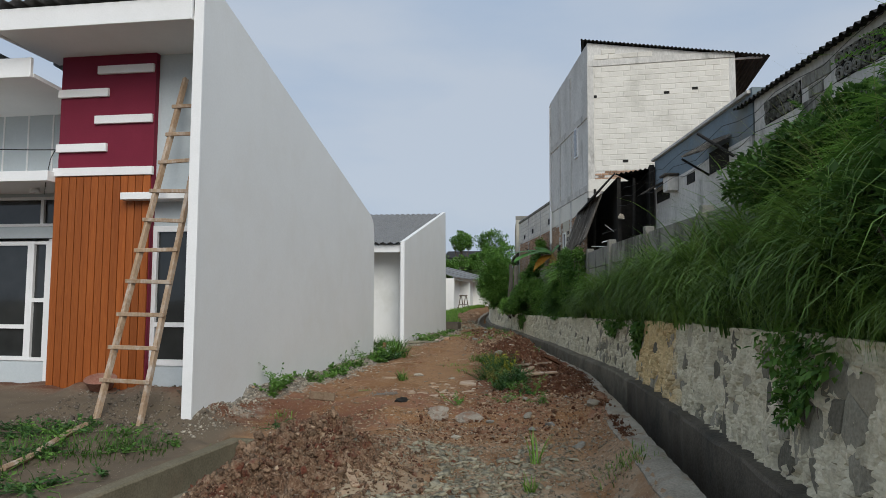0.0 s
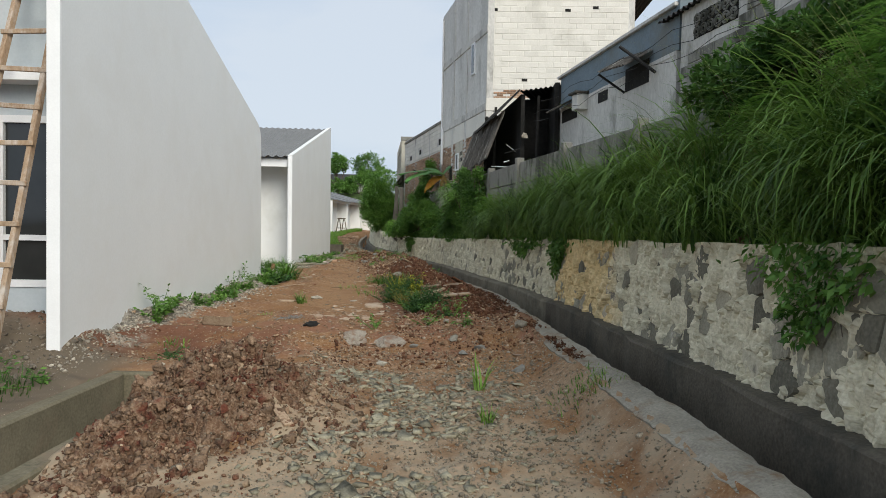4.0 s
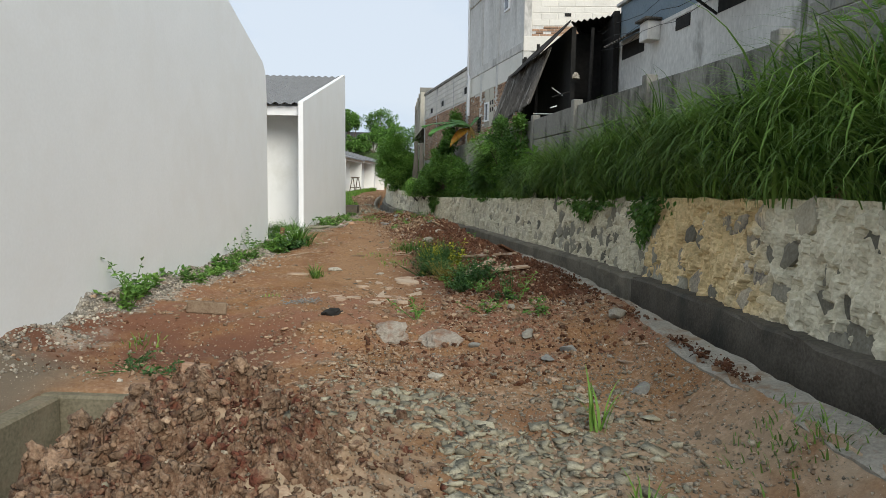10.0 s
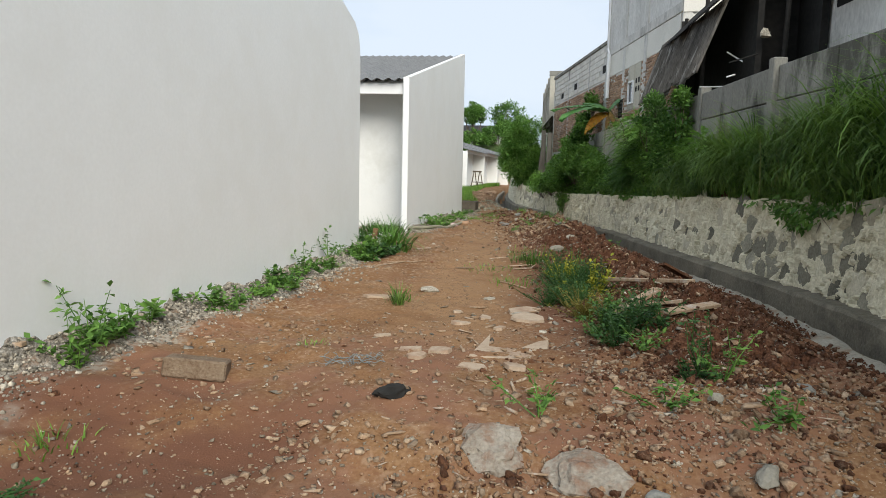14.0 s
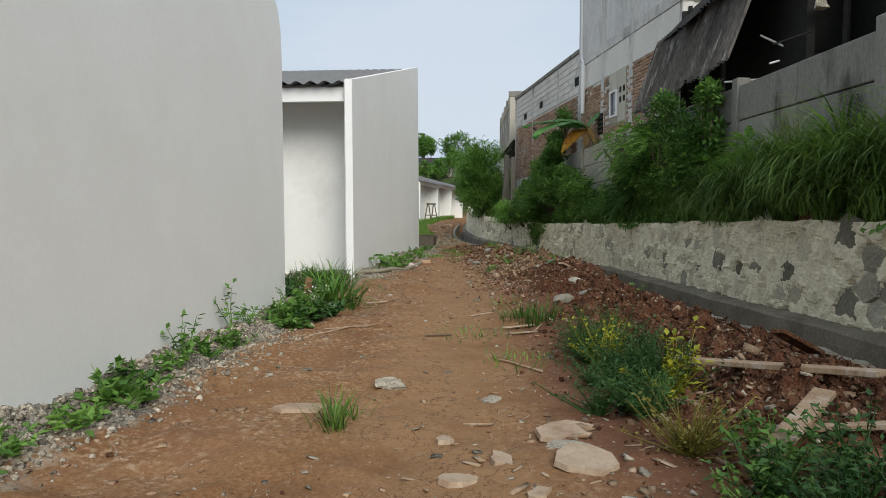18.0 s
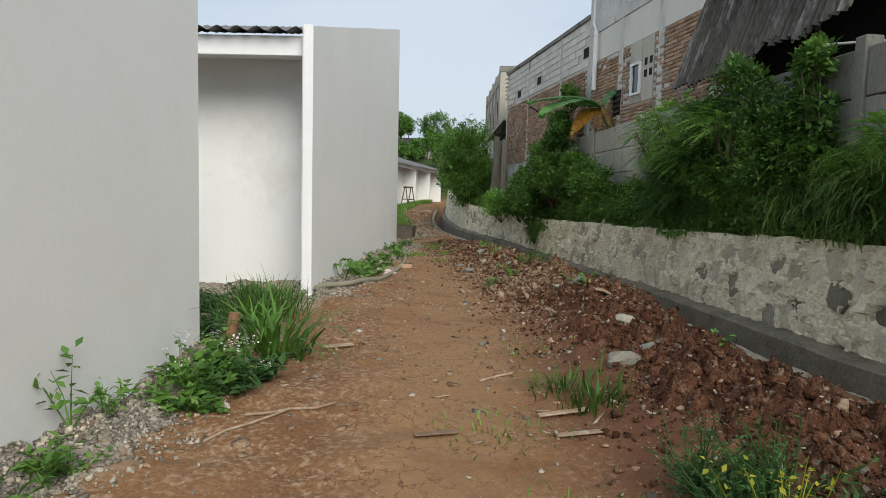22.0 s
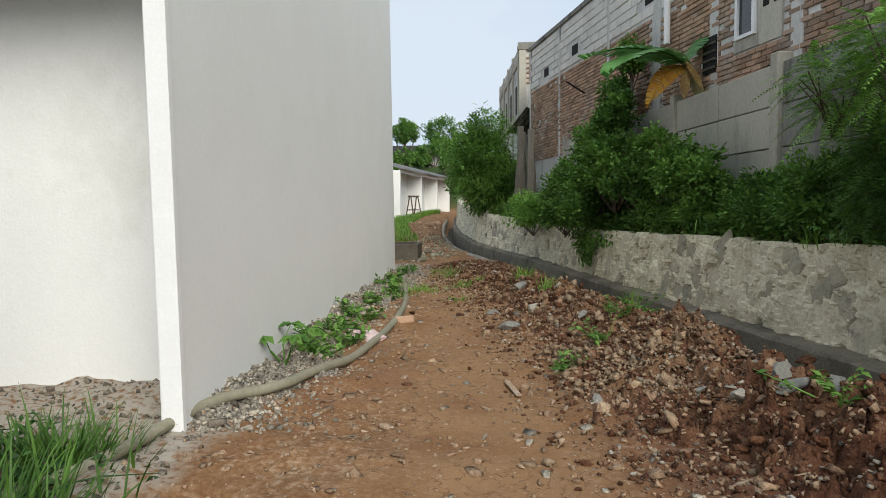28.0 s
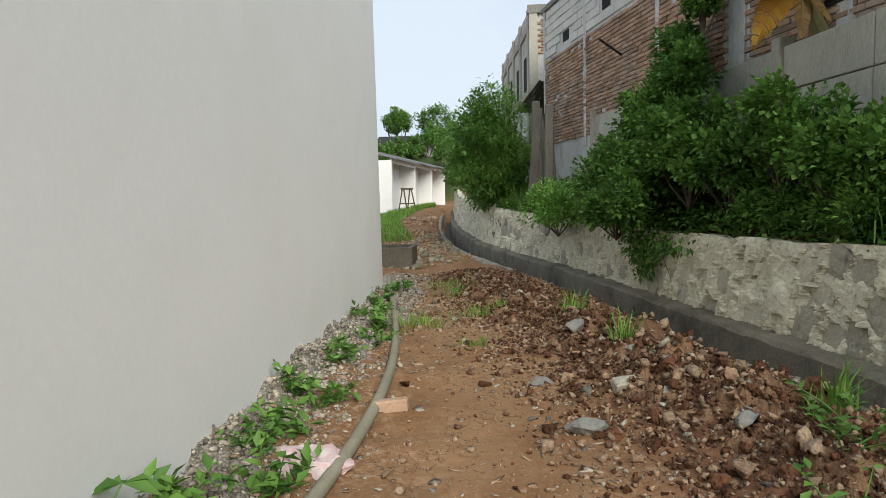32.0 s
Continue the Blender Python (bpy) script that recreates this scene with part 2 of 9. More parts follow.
BLOCK_WHITE = material("white_concrete_block", [(0.61, 0.585, 0.52), (0.70, 0.672, 0.605)], 1.5, 30, 0.95, 0.2, 30, vary=0.05, stain=(0.43, 0.41, 0.355), stain_scale=0.7, stain_lo=0.55, stain_hi=0.85)
PLASTER_OLD = material("weathered_grey_plaster", [(0.45, 0.435, 0.40), (0.64, 0.62, 0.575)], 0.8, 20, 0.95, 0.3, 25, stain=(0.22, 0.21, 0.185), stain_scale=1.1, stain_lo=0.54, stain_hi=0.70, stretch=(1, 1, 0.45))
PLASTER_PALE = material("weathered_pale_plaster", [(0.48, 0.465, 0.43), (0.70, 0.685, 0.645)], 1.3, 25, 0.95, 0.3, 25, stain=(0.30, 0.29, 0.26), stain_scale=1.2, stain_lo=0.56, stain_hi=0.76, stretch=(1, 1, 0.4))
BRICK = material("red_brown_brick", [(0.29, 0.18, 0.115), (0.45, 0.30, 0.20)], 2.0, 40, 0.95, 0.4, 30, vary=0.3, stain=(0.30, 0.27, 0.23), stain_scale=1.3, stain_lo=0.5, stain_hi=0.72)
BLUE_PAINT = material("faded_blue_paint", [(0.13, 0.175, 0.205), (0.19, 0.235, 0.265)], 1.0, 25, 0.85, 0.2, 20, stain=(0.16, 0.17, 0.16), stain_scale=0.9)
SHEET = material("weathered_fibre_sheet", [(0.045, 0.040, 0.034), (0.15, 0.135, 0.115)], 2.2, 30, 0.9, 0.25, 20, stain=(0.36, 0.345, 0.31), stain_scale=3.0, stain_lo=0.54, stain_hi=0.66, vary=0.25, stretch=(1, 1, 0.12))
DARK_ROOF = material("dark_corrugated_roof", [(0.018, 0.018, 0.018), (0.04, 0.038, 0.036)], 1.0, 20, 0.85, 0.2, 20)
TILE = material("grey_roof_tile", [(0.15, 0.155, 0.16), (0.21, 0.215, 0.22)], 3.0, 60, 0.8, 0.2, 50, vary=0.12)
# near-black that paints the shade inside shed and openings; also the bag's colour
BLACK_INSIDE = material("shade_and_bag_black", [(0.012, 0.012, 0.011), (0.03, 0.028, 0.025)], 1.0, 10, 0.95, 0.1, 10)
ROCK = material("pale_grey_stone", [(0.25, 0.23, 0.185), (0.40, 0.37, 0.30)], 6.0, 60, 0.95, 0.5, 50, vary=0.3)
CLOD = material("red_earth_clod", [(0.070, 0.027, 0.013), (0.15, 0.070, 0.036)], 5.0, 60, 1.0, 1.0, 38, vary=0.4, stain=(0.26, 0.165, 0.108), stain_scale=9.0, stain_lo=0.53, stain_hi=0.70, distance=0.04)
MOUND_CLOD = material("dusty_brown_clod", [(0.13, 0.076, 0.045), (0.29, 0.20, 0.13)], 7.0, 60, 1.0, 1.0, 38, vary=0.4, distance=0.04, stain=(0.115, 0.040, 0.024), stain_scale=5.0, stain_lo=0.5, stain_hi=0.62)
PALE_CLOD = material("pale_earth_lump", [(0.20, 0.125, 0.075), (0.40, 0.305, 0.21)], 5.0, 60, 1.0, 0.6, 60, vary=0.4)
GRAVEL = material("grey_gravel", [(0.195, 0.178, 0.122), (0.37, 0.335, 0.24)], 8.0, 80, 0.95, 0.4, 60, vary=0.35)
LIME = material("lime_rubble", [(0.15, 0.132, 0.102), (0.43, 0.385, 0.31)], 6.0, 70, 0.95, 0.6, 60, vary=0.6)
BARK = material("grey_brown_bark", [(0.08, 0.06, 0.045), (0.15, 0.12, 0.09)], 6.0, 40, 0.95, 0.5, 30)
GRASS = leaf_material("long_grass_blades", (0.026, 0.070, 0.013), (0.225, 0.37, 0.075), 0.5, 0.4)
GRASS_STALK = leaf_material("pale_grass_stalks", (0.12, 0.16, 0.04), (0.38, 0.40, 0.16))
GRASS_LOW = leaf_material("low_green_grass", (0.06, 0.14, 0.016), (0.22, 0.38, 0.065))
KERB_CONC = material("soil_stained_concrete", [(0.21, 0.192, 0.155), (0.36, 0.33, 0.27)], 3.0, 50, 0.95, 0.8, 45, stain=(0.21, 0.145, 0.092), stain_scale=2.6, stain_lo=0.52, stain_hi=0.64)
CHANNEL = material("weathered_channel_concrete", [(0.14, 0.122, 0.090), (0.26, 0.228, 0.170)], 1.8, 40, 0.9, 0.4, 30, stain=(0.075, 0.066, 0.050), stain_scale=1.4)
LEAF_DARK = leaf_material("deep_green_leaves", (0.036, 0.100, 0.018), (0.165, 0.31, 0.058))
VINE = leaf_material("deep_shade_vine_leaves", (0.030, 0.08, 0.017), (0.11, 0.22, 0.05))
LEAF_MID = leaf_material("mid_green_leaves", (0.045, 0.12, 0.02), (0.18, 0.34, 0.065))
LEAF_FEATHER = leaf_material("feathery_green_leaves", (0.045, 0.125, 0.022), (0.19, 0.36, 0.07))
TREE_LEAF = leaf_material("light_feathery_tree_leaves", (0.07, 0.18, 0.028), (0.30, 0.52, 0.10))
LEAF_YELLOW = leaf_material("yellow_green_leaves", (0.16, 0.20, 0.012), (0.42, 0.40, 0.04))
LEAF_DRY = leaf_material("dry_straw_leaves", (0.20, 0.12, 0.04), (0.42, 0.28, 0.10))
LEAF_ORANGE = leaf_material("orange_dying_leaf", (0.30, 0.11, 0.012), (0.36, 0.22, 0.03))
FLOWER = leaf_material("small_white_flowers", (0.6, 0.6, 0.56), (0.8, 0.8, 0.76))

# ---- building helpers ----
def mesh_ob(name, verts, faces, mat, parent=None, label="", smooth=False):
    me = bpy.data.meshes.new(name)
    me.from_pydata([tuple(v) for v in verts], [], [tuple(f) for f in faces])
    me.materials.append(mat)
    if smooth:
        me.polygons.foreach_set("use_smooth", [True] * len(me.polygons))
    me.update()
    ob = new(name, me)
    if parent:
        ob.parent = parent
    if label:
        tagged(ob, label)
    return ob


def part(name, bm, mat, parent=None, label="", smooth=False):
    me = bpy.data.meshes.new(name)
    bm.to_mesh(me)
    bm.free()
    me.materials.append(mat)
    if smooth:
        me.polygons.foreach_set("use_smooth", [True] * len(me.polygons))
    ob = new(name, me)
    if parent:
        ob.parent = parent
    if label:
        tagged(ob, label)
    return ob


def thing(name, m, label, category, group="", kind=""):
    ob = new(name)
    ob.empty_display_size = 0.1
    ob.matrix_world = m
    return tagged(ob, label, category, group, kind)


def add_box(bm, lo, hi, m=None, bevel=0.0):
    lo, hi = Vector(lo), Vector(hi)
    r = bmesh.ops.create_cube(bm, size=1.0)["verts"]
    for v in r:
        v.co = Vector((lo[i] + (v.co[i] + 0.5) * (hi[i] - lo[i]) for i in range(3)))
    if bevel:
        edges = list({e for v in r for e in v.link_edges})
        r = list({v for f in bmesh.ops.bevel(bm, geom=edges, offset=bevel, segments=1, affect="EDGES")["faces"] for v in f.verts} | {v for v in r if v.is_valid})
    if m is not None:
        bmesh.ops.transform(bm, matrix=m, verts=[v for v in r if v.is_valid])
    return r


def box(name, lo, hi, mat, parent=None, bevel=0.0, m=None, label=""):
    bm = bmesh.new()
    add_box(bm, lo, hi, m, bevel)
    return part(name, bm, mat, parent, label)


def prism(name, outline, axis, lo, hi, mat, parent=None, label=""):
    """An outline of 2D points pushed from lo to hi along axis x, y or z (its points are the other two coordinates)."""
    bm = bmesh.new()
    def at(p, w):
        return (w, p[0], p[1]) if axis == "x" else (p[0], w, p[1]) if axis == "y" else (p[0], p[1], w)
    a = [bm.verts.new(at(p, lo)) for p in outline]
    b = [bm.verts.new(at(p, hi)) for p in outline]
    bm.faces.new(a), bm.faces.new(b)
    for i in range(len(a)):
        j = (i + 1) % len(a)
        bm.faces.new((a[i], a[j], b[j], b[i]))
    bmesh.ops.recalc_face_normals(bm, faces=bm.faces)
    return part(name, bm, mat, parent, label)


def rod(bm, a, b, r0, r1=None, n=8):
    a, b = Vector(a), Vector(b)
    r1 = r0 if r1 is None else r1
    q = (b - a).to_track_quat("Z", "Y").to_matrix().to_4x4()
    m = Matrix.Translation((a + b) / 2) @ q
    bmesh.ops.create_cone(bm, cap_ends=True, segments=n, radius1=r0, radius2=r1, depth=(b - a).length, matrix=m)


def tube(bm, pts, radii, n=8):
    pts = [Vector(p) for p in pts]
    rings = []
    for i, p in enumerate(pts):
        d = (pts[min(i + 1, len(pts) - 1)] - pts[max(i - 1, 0)]).normalized()
        s = d.cross(Vector((0, 0, 1)))
        s = s.normalized() if s.length > 0.05 else Vector((1, 0, 0))
        u = s.cross(d)
        r = radii[i] if isinstance(radii, (list, tuple)) else radii
        rings.append([bm.verts.new(p + (s * math.cos(k * math.tau / n) + u * math.sin(k * math.tau / n)) * r) for k in range(n)])
    for a, b in zip(rings, rings[1:]):
        for k in range(n):
            bm.faces.new((a[k], a[(k + 1) % n], b[(k + 1) % n], b[k]))
    bm.faces.new(rings[0][::-1]), bm.faces.new(rings[-1])


def lerp_table(rows):
    ys, vs = [r[0] for r in rows], [r[1] for r in rows]
    return lambda y: np.interp(y, ys, vs)


def value_noise(x, y, seed=0):
    """Smooth 2D noise in -1..1 for arrays."""
    xi, yi = np.floor(x).astype(np.int64), np.floor(y).astype(np.int64)
    fx, fy = x - xi, y - yi
    fx, fy = fx * fx * (3 - 2 * fx), fy * fy * (3 - 2 * fy)
    def h(a, b):
        k = (a * 374761393 + b * 668265263 + seed * 974634777) & 0x7FFFFFFF
        k = ((k ^ (k >> 13)) * 1274126177) & 0x7FFFFFFF
        return ((k ^ (k >> 16)) & 0xFFFF) / 32767.5 - 1
    return (h(xi, yi) * (1 - fx) + h(xi + 1, yi) * fx) * (1 - fy) + (h(xi, yi + 1) * (1 - fx) + h(xi + 1, yi + 1) * fx) * fy


def plates(a, b, size, seed=0):
    """Broken plates over arrays of places: each cell of an uneven net has its own level and tilt, about -1..1."""
    def h(i, j, k):
        q = (i * 374761393 + j * 668265263 + (seed * 16 + k) * 974634777) & 0x7FFFFFFF
        q = ((q ^ (q >> 13)) * 1274126177) & 0x7FFFFFFF
        return ((q ^ (q >> 16)) & 0xFFFF) / 32767.5 - 1
    a = a + 0.3 * size * value_noise(a / size * 1.9, b / size * 1.9, seed + 1)
    b = b + 0.3 * size * value_noise(a / size * 1.9, b / size * 1.9, seed + 2)
    i0, j0 = np.floor(a / size).astype(np.int64), np.floor(b / size).astype(np.int64)
    best, out = np.full(a.shape, 1e9), np.zeros(a.shape)
    for di in (-1, 0, 1):
        for dj in (-1, 0, 1):
            i, j = i0 + di, j0 + dj
            u, v = a / size - (i + 0.5 + 0.42 * h(i, j, 1)), b / size - (j + 0.5 + 0.42 * h(i, j, 2))
            d = u * u + v * v
            out = np.where(d < best, 0.8 * h(i, j, 3) + 0.9 * (u * h(i, j, 4) + v * h(i, j, 5)), out)
            best = np.minimum(best, d)
    return out


# ---- the plan ----
# Edges along the walk, as x for each y: the foot of the retaining wall, from which the drain and its kerb follow.
FOOT = lerp_table([(-8, 3.8), (0, 3.0), (5, 2.52), (9, 2.09), (10.78, 1.88), (10.86, 1.94), (12.5, 1.72), (13.5, 1.52), (15, 1.17), (17, 0.68), (19, 0.27), (21, -0.20), (23, -0.76), (25, -1.25),
                   (27, -1.75), (30, -2.52), (33, -3.5), (36, -4.4), (40, -5.2), (44, -5.85), (50, -6.6), (60, -7.7)])
GAP = lerp_table([(-8, 0.41), (60, 0.41)])
LEDGE = lerp_table([(-8, 0.14), (10.6, 0.16), (10.9, 0.21), (60, 0.20)])
KERB_W = lerp_table([(-8, 0.32), (9, 0.30), (14, 0.24), (60, 0.22)])
WALL_TOP = lerp_table([(-8, 1.20), (4, 1.16), (8, 1.08), (10.8, 1.05), (11.0, 1.0), (13, 0.97), (15, 0.95), (17.4, 0.92), (19.4, 0.88), (21.5, 0.83), (24, 0.80), (27, 0.75), (33, 0.88), (40, 1.1), (60, 1.7)])
LEDGE_Z = lerp_table([(-8, 0.05), (10.6, 0.05), (11.2, 0.0), (27, 0.0), (33, 0.03), (46, 0.2), (60, 0.4)])
LEAN = 0.10
PATH_Z = lerp_table([(-8, -0.42), (0, -0.45), (5, -0.47), (7, -0.42), (8.25, -0.40), (8.75, -0.285), (13, -0.29), (16, -0.20), (19, -0.09), (23, -0.06), (27, -0.13), (31, -0.18), (36, -0.10), (44, 0.15), (52, 0.35), (70, 0.6), (90, 2.0)])
KERB_Z = lerp_table([(-8, -0.14), (8, -0.10), (12, -0.08), (17, -0.08), (24, -0.08), (30, -0.12), (36, -0.1), (46, 0.1), (60, 0.3)])
HEAP = lerp_table([(-8, 0.0), (8.0, 0.02), (9.5, 0.10), (11, 0.26), (14, 0.30), (17, 0.34), (20, 0.25), (23, 0.22), (26, 0.16), (29, 0.12), (36, 0.12), (42, 0.25), (50, 0.2), (60, 0)])
FENCE = lerp_table([(-8, 6.4), (0, 4.75), (5, 3.8), (9, 2.95), (12.31, 2.2), (15.17, 1.58), (18.03, 1.02), (20.89, 0.48), (23.75, -0.05), (26.6, -0.58), (29.5, -1.25), (32.4, -1.95), (60, -5.6)])
BANK_Z = lerp_table([(-8, 1.9), (5, 1.8), (12, 1.6), (18, 1.4), (27, 1.2), (33, 1.35), (60, 2.3)])


def KERB(y):
    return FOOT(y) - LEDGE(y) - GAP(y)


def wall_foot(y):
    return FOOT(y)


def wall_edge(y):
    return wall_foot(y) + LEAN


def ground_z(x, y):
    """The height of the ground for arrays of x and y."""
    x, y = np.asarray(x, float), np.asarray(y, float)
    k = KERB(y) - KERB_W(y)
    base = PATH_Z(y)
    # the worn footpath lies lowest; earth thrown out of the drain lies in a ridge beside the kerb
    crest = np.interp(y, [17, 21], [0.72, 0.55])
    ridge = HEAP(y) * np.exp(-((x - (k - crest)) / 0.62) ** 2) * (0.75 + 0.45 * value_noise(x * 1.1, y * 0.8, 3))
    toe = np.clip((x - (k - 0.35)) / 0.35, 0, 1)
    z = base + ridge
    spill = 0.055 * np.clip((y - 10.5) / 2, 0, 1) * np.clip((33 - y) / 2, 0, 1) * (0.6 + 0.9 * value_noise(x * 0.5, y * 1.3, 19))
    z = z * (1 - toe) + np.maximum(KERB_Z(y) - 0.02 + spill, base) * toe
    # the mound of red clods and the dip in front of it
    z += 0.40 * np.exp(-((x + 1.75) / 0.72) ** 2 - ((y - 5.55) / 0.85) ** 2)
    z += 0.12 * np.exp(-((x + 2.1) / 0.3) ** 2 - ((y - 4.35) / 0.6) ** 2)
    z += 0.10 * np.exp(-((x + 1.0) / 2.6) ** 2 - ((y - 9.6) / 0.7) ** 2)
    # rubble banked against the house walls
    side1 = -4.107 - 0.0699 * (y - 6.97)
    near = np.exp(-(np.clip(x - side1, 0, 9) / 0.5) ** 1.5)
    z += near * (np.interp(y, [7, 8, 10, 13, 16.5, 17.2, 19.0, 20.2, 30, 31], [0.30, 0.2, 0.11, 0.11, 0.03, 0.0, 0.02, 0.0, 0.06, 0.04]) + 0.05 * value_noise(x * 3, y * 2, 8)) * np.clip((y - 6.6) / 0.8, 0, 1) * np.clip((31.5 - y) / 1.0, 0, 1)
    z += 0.22 * np.clip((-3.9 - x) / 0.8, 0, 1) * np.clip((9 - y) / 1.5, 0, 1) * np.clip((y - 4.2) / 1.6, 0, 1)
    # the fore-yard in front of the house, and the grass by the far row
    z += np.clip((-6.0 - x) / 3.0, 0, 1) * np.clip((y - 38) / 6, 0, 1) * 0.12
    rough = 0.035 * value_noise(x * 2.1, y * 2.1, 1) + 0.022 * value_noise(x * 5.3, y * 5.3, 2) + 0.009 * plates(x, y, 0.16, 71) + 0.004 * plates(x, y, 0.07, 73)
    track = np.exp(-((x - (-1.7 - 0.11 * (y - 10) - 0.0016 * (y - 10) ** 2)) / 0.6) ** 2) * np.clip((y - 10) / 4, 0, 1)
    clumpy = (0.15 * np.abs(value_noise(x * 3.7, y * 3.7, 5)) + 0.11 * np.abs(value_noise(x * 8.0, y * 8.0, 7)) + 0.05 * value_noise(x * 15, y * 15, 9) - 0.06) * (ridge / 0.3 + np.exp(-((x + 1.75) / 0.8) ** 2 - ((y - 5.55) / 0.9) ** 2))
    z += rough * (1 - 0.75 * track) * (1 - toe) + clumpy - 0.03 * track
    # under the drain and the retaining wall, then the bank behind it
    e, f = wall_edge(y) + 0.12, FENCE(y)
    under = x > KERB(y) - 0.12
    z = np.where(under, -1.0, z)
    b = np.clip((x - e) / np.maximum(f - e, 0.3), 0, 1)
    bank = (WALL_TOP(y) - 0.10) * (1 - b) + BANK_Z(y) * b + 0.05 * value_noise(x * 2, y * 2, 6)
    z = np.where(x > e, bank + np.clip(x - f, 0, 6) * 0.08, z)
    # the trench in front of the house
    z = np.where((x > -3.44) & (x < -2.50) & (y < 6.86) & (y > -2.1), -1.04, z)
    # a hillside closes the far end
    z += np.clip((y - 74) / 10, 0, 1) * 3.4 + np.clip((y - 95) / 200, 0, 1) * 6
    return z


def crumble(x, y, seed):
    """The relief of broken earth: clods on clods."""
    return 0.05 * plates(x, y, 0.26, seed) + 0.048 * plates(x, y, 0.13, seed + 3) + 0.026 * plates(x, y, 0.065, seed + 6) + 0.010 * plates(x, y, 0.035, seed + 9)


def ridge_rise(x, y):
    """How far the ridge of dug earth along the drain stands over the ground."""
    d = KERB(y) - KERB_W(y) - x
    frayed = d + 0.35 * value_noise(x * 1.6, y * 1.6, 97)
    m = np.clip((d - 0.02) / 0.12, 0, 1) * np.clip((1.5 - frayed) / 0.4, 0, 1) * np.clip((y - 9.6 + 0.8 * value_noise(x * 1.3, y, 98)) / 1.0, 0, 1) * np.clip((32 - y) / 2, 0, 1)
    return m * (0.03 + np.clip(crumble(x, y, 101) * np.interp(y, [13, 15, 19, 21], [1.0, 1.5, 1.5, 1.0]), -0.10, np.interp(y, [13, 15, 19, 21], [0.09, 0.14, 0.14, 0.085]))) - 0.03 * (1 - m)


def mound_rise(x, y):
    """The same for the mound beside the trench."""
    m = np.clip(2.2 * np.exp(-((x + 1.75) / 0.72) ** 2 - ((y - 5.45) / 0.85) ** 2) + 1.8 * np.exp(-((x + 1.95) / 0.38) ** 2 - ((y - 4.35) / 0.65) ** 2) - 0.35 + 0.3 * value_noise(x * 2.2, y * 2.2, 99), 0, 1) * np.clip((x + 2.42) / 0.06, 0, 1)
    return m * (0.05 + 1.35 * crumble(x, y, 131)) - 0.03 * (1 - m)


def rubble_rise(x, y):
    """The same for the mortar rubble banked along the house walls."""
    d = x + np.where(y < 18, 4.107, 3.85) + 0.0699 * (y - 6.97)
    m = np.clip((np.interp(y, [11, 13.5], [0.36, 0.52]) + 0.3 * value_noise(x * 2.5, y * 1.8, 96) - d) / 0.25, 0, 1) * np.clip((y - 7.6) / 0.8, 0, 1) * np.clip((d + 0.3) / 0.1, 0, 1) * np.clip(np.abs(y - 18.05) / 0.4 - 3.1, 0, 1) * np.clip((30.3 - y) / 0.5, 0, 1)
    return m * (0.02 + 0.09 * np.exp(-np.maximum(d, 0) / 0.22) * (0.6 + 0.6 * value_noise(x * 3, y * 3, 95)) + 0.6 * crumble(x, y, 161)) - 0.03 * (1 - m)


def surface_z(x, y):
    """The ground with its heaps, for arrays of x and y."""
    x, y = np.asarray(x, float), np.asarray(y, float)
    rise = np.where((y > 8.6) & (y < 32), ridge_rise(x, y), -1.0)
    rise = np.maximum(rise, np.where((y > 3.6) & (y < 7.3) & (x > -2.42) & (x < -0.2), mound_rise(x, y), -1.0))
    rise = np.maximum(rise, rubble_rise(x, y))
    return ground_z(x, y) + np.maximum(rise, 0)


def gz(x, y):
    return float(surface_z(np.array([x]), np.array([y]))[0])


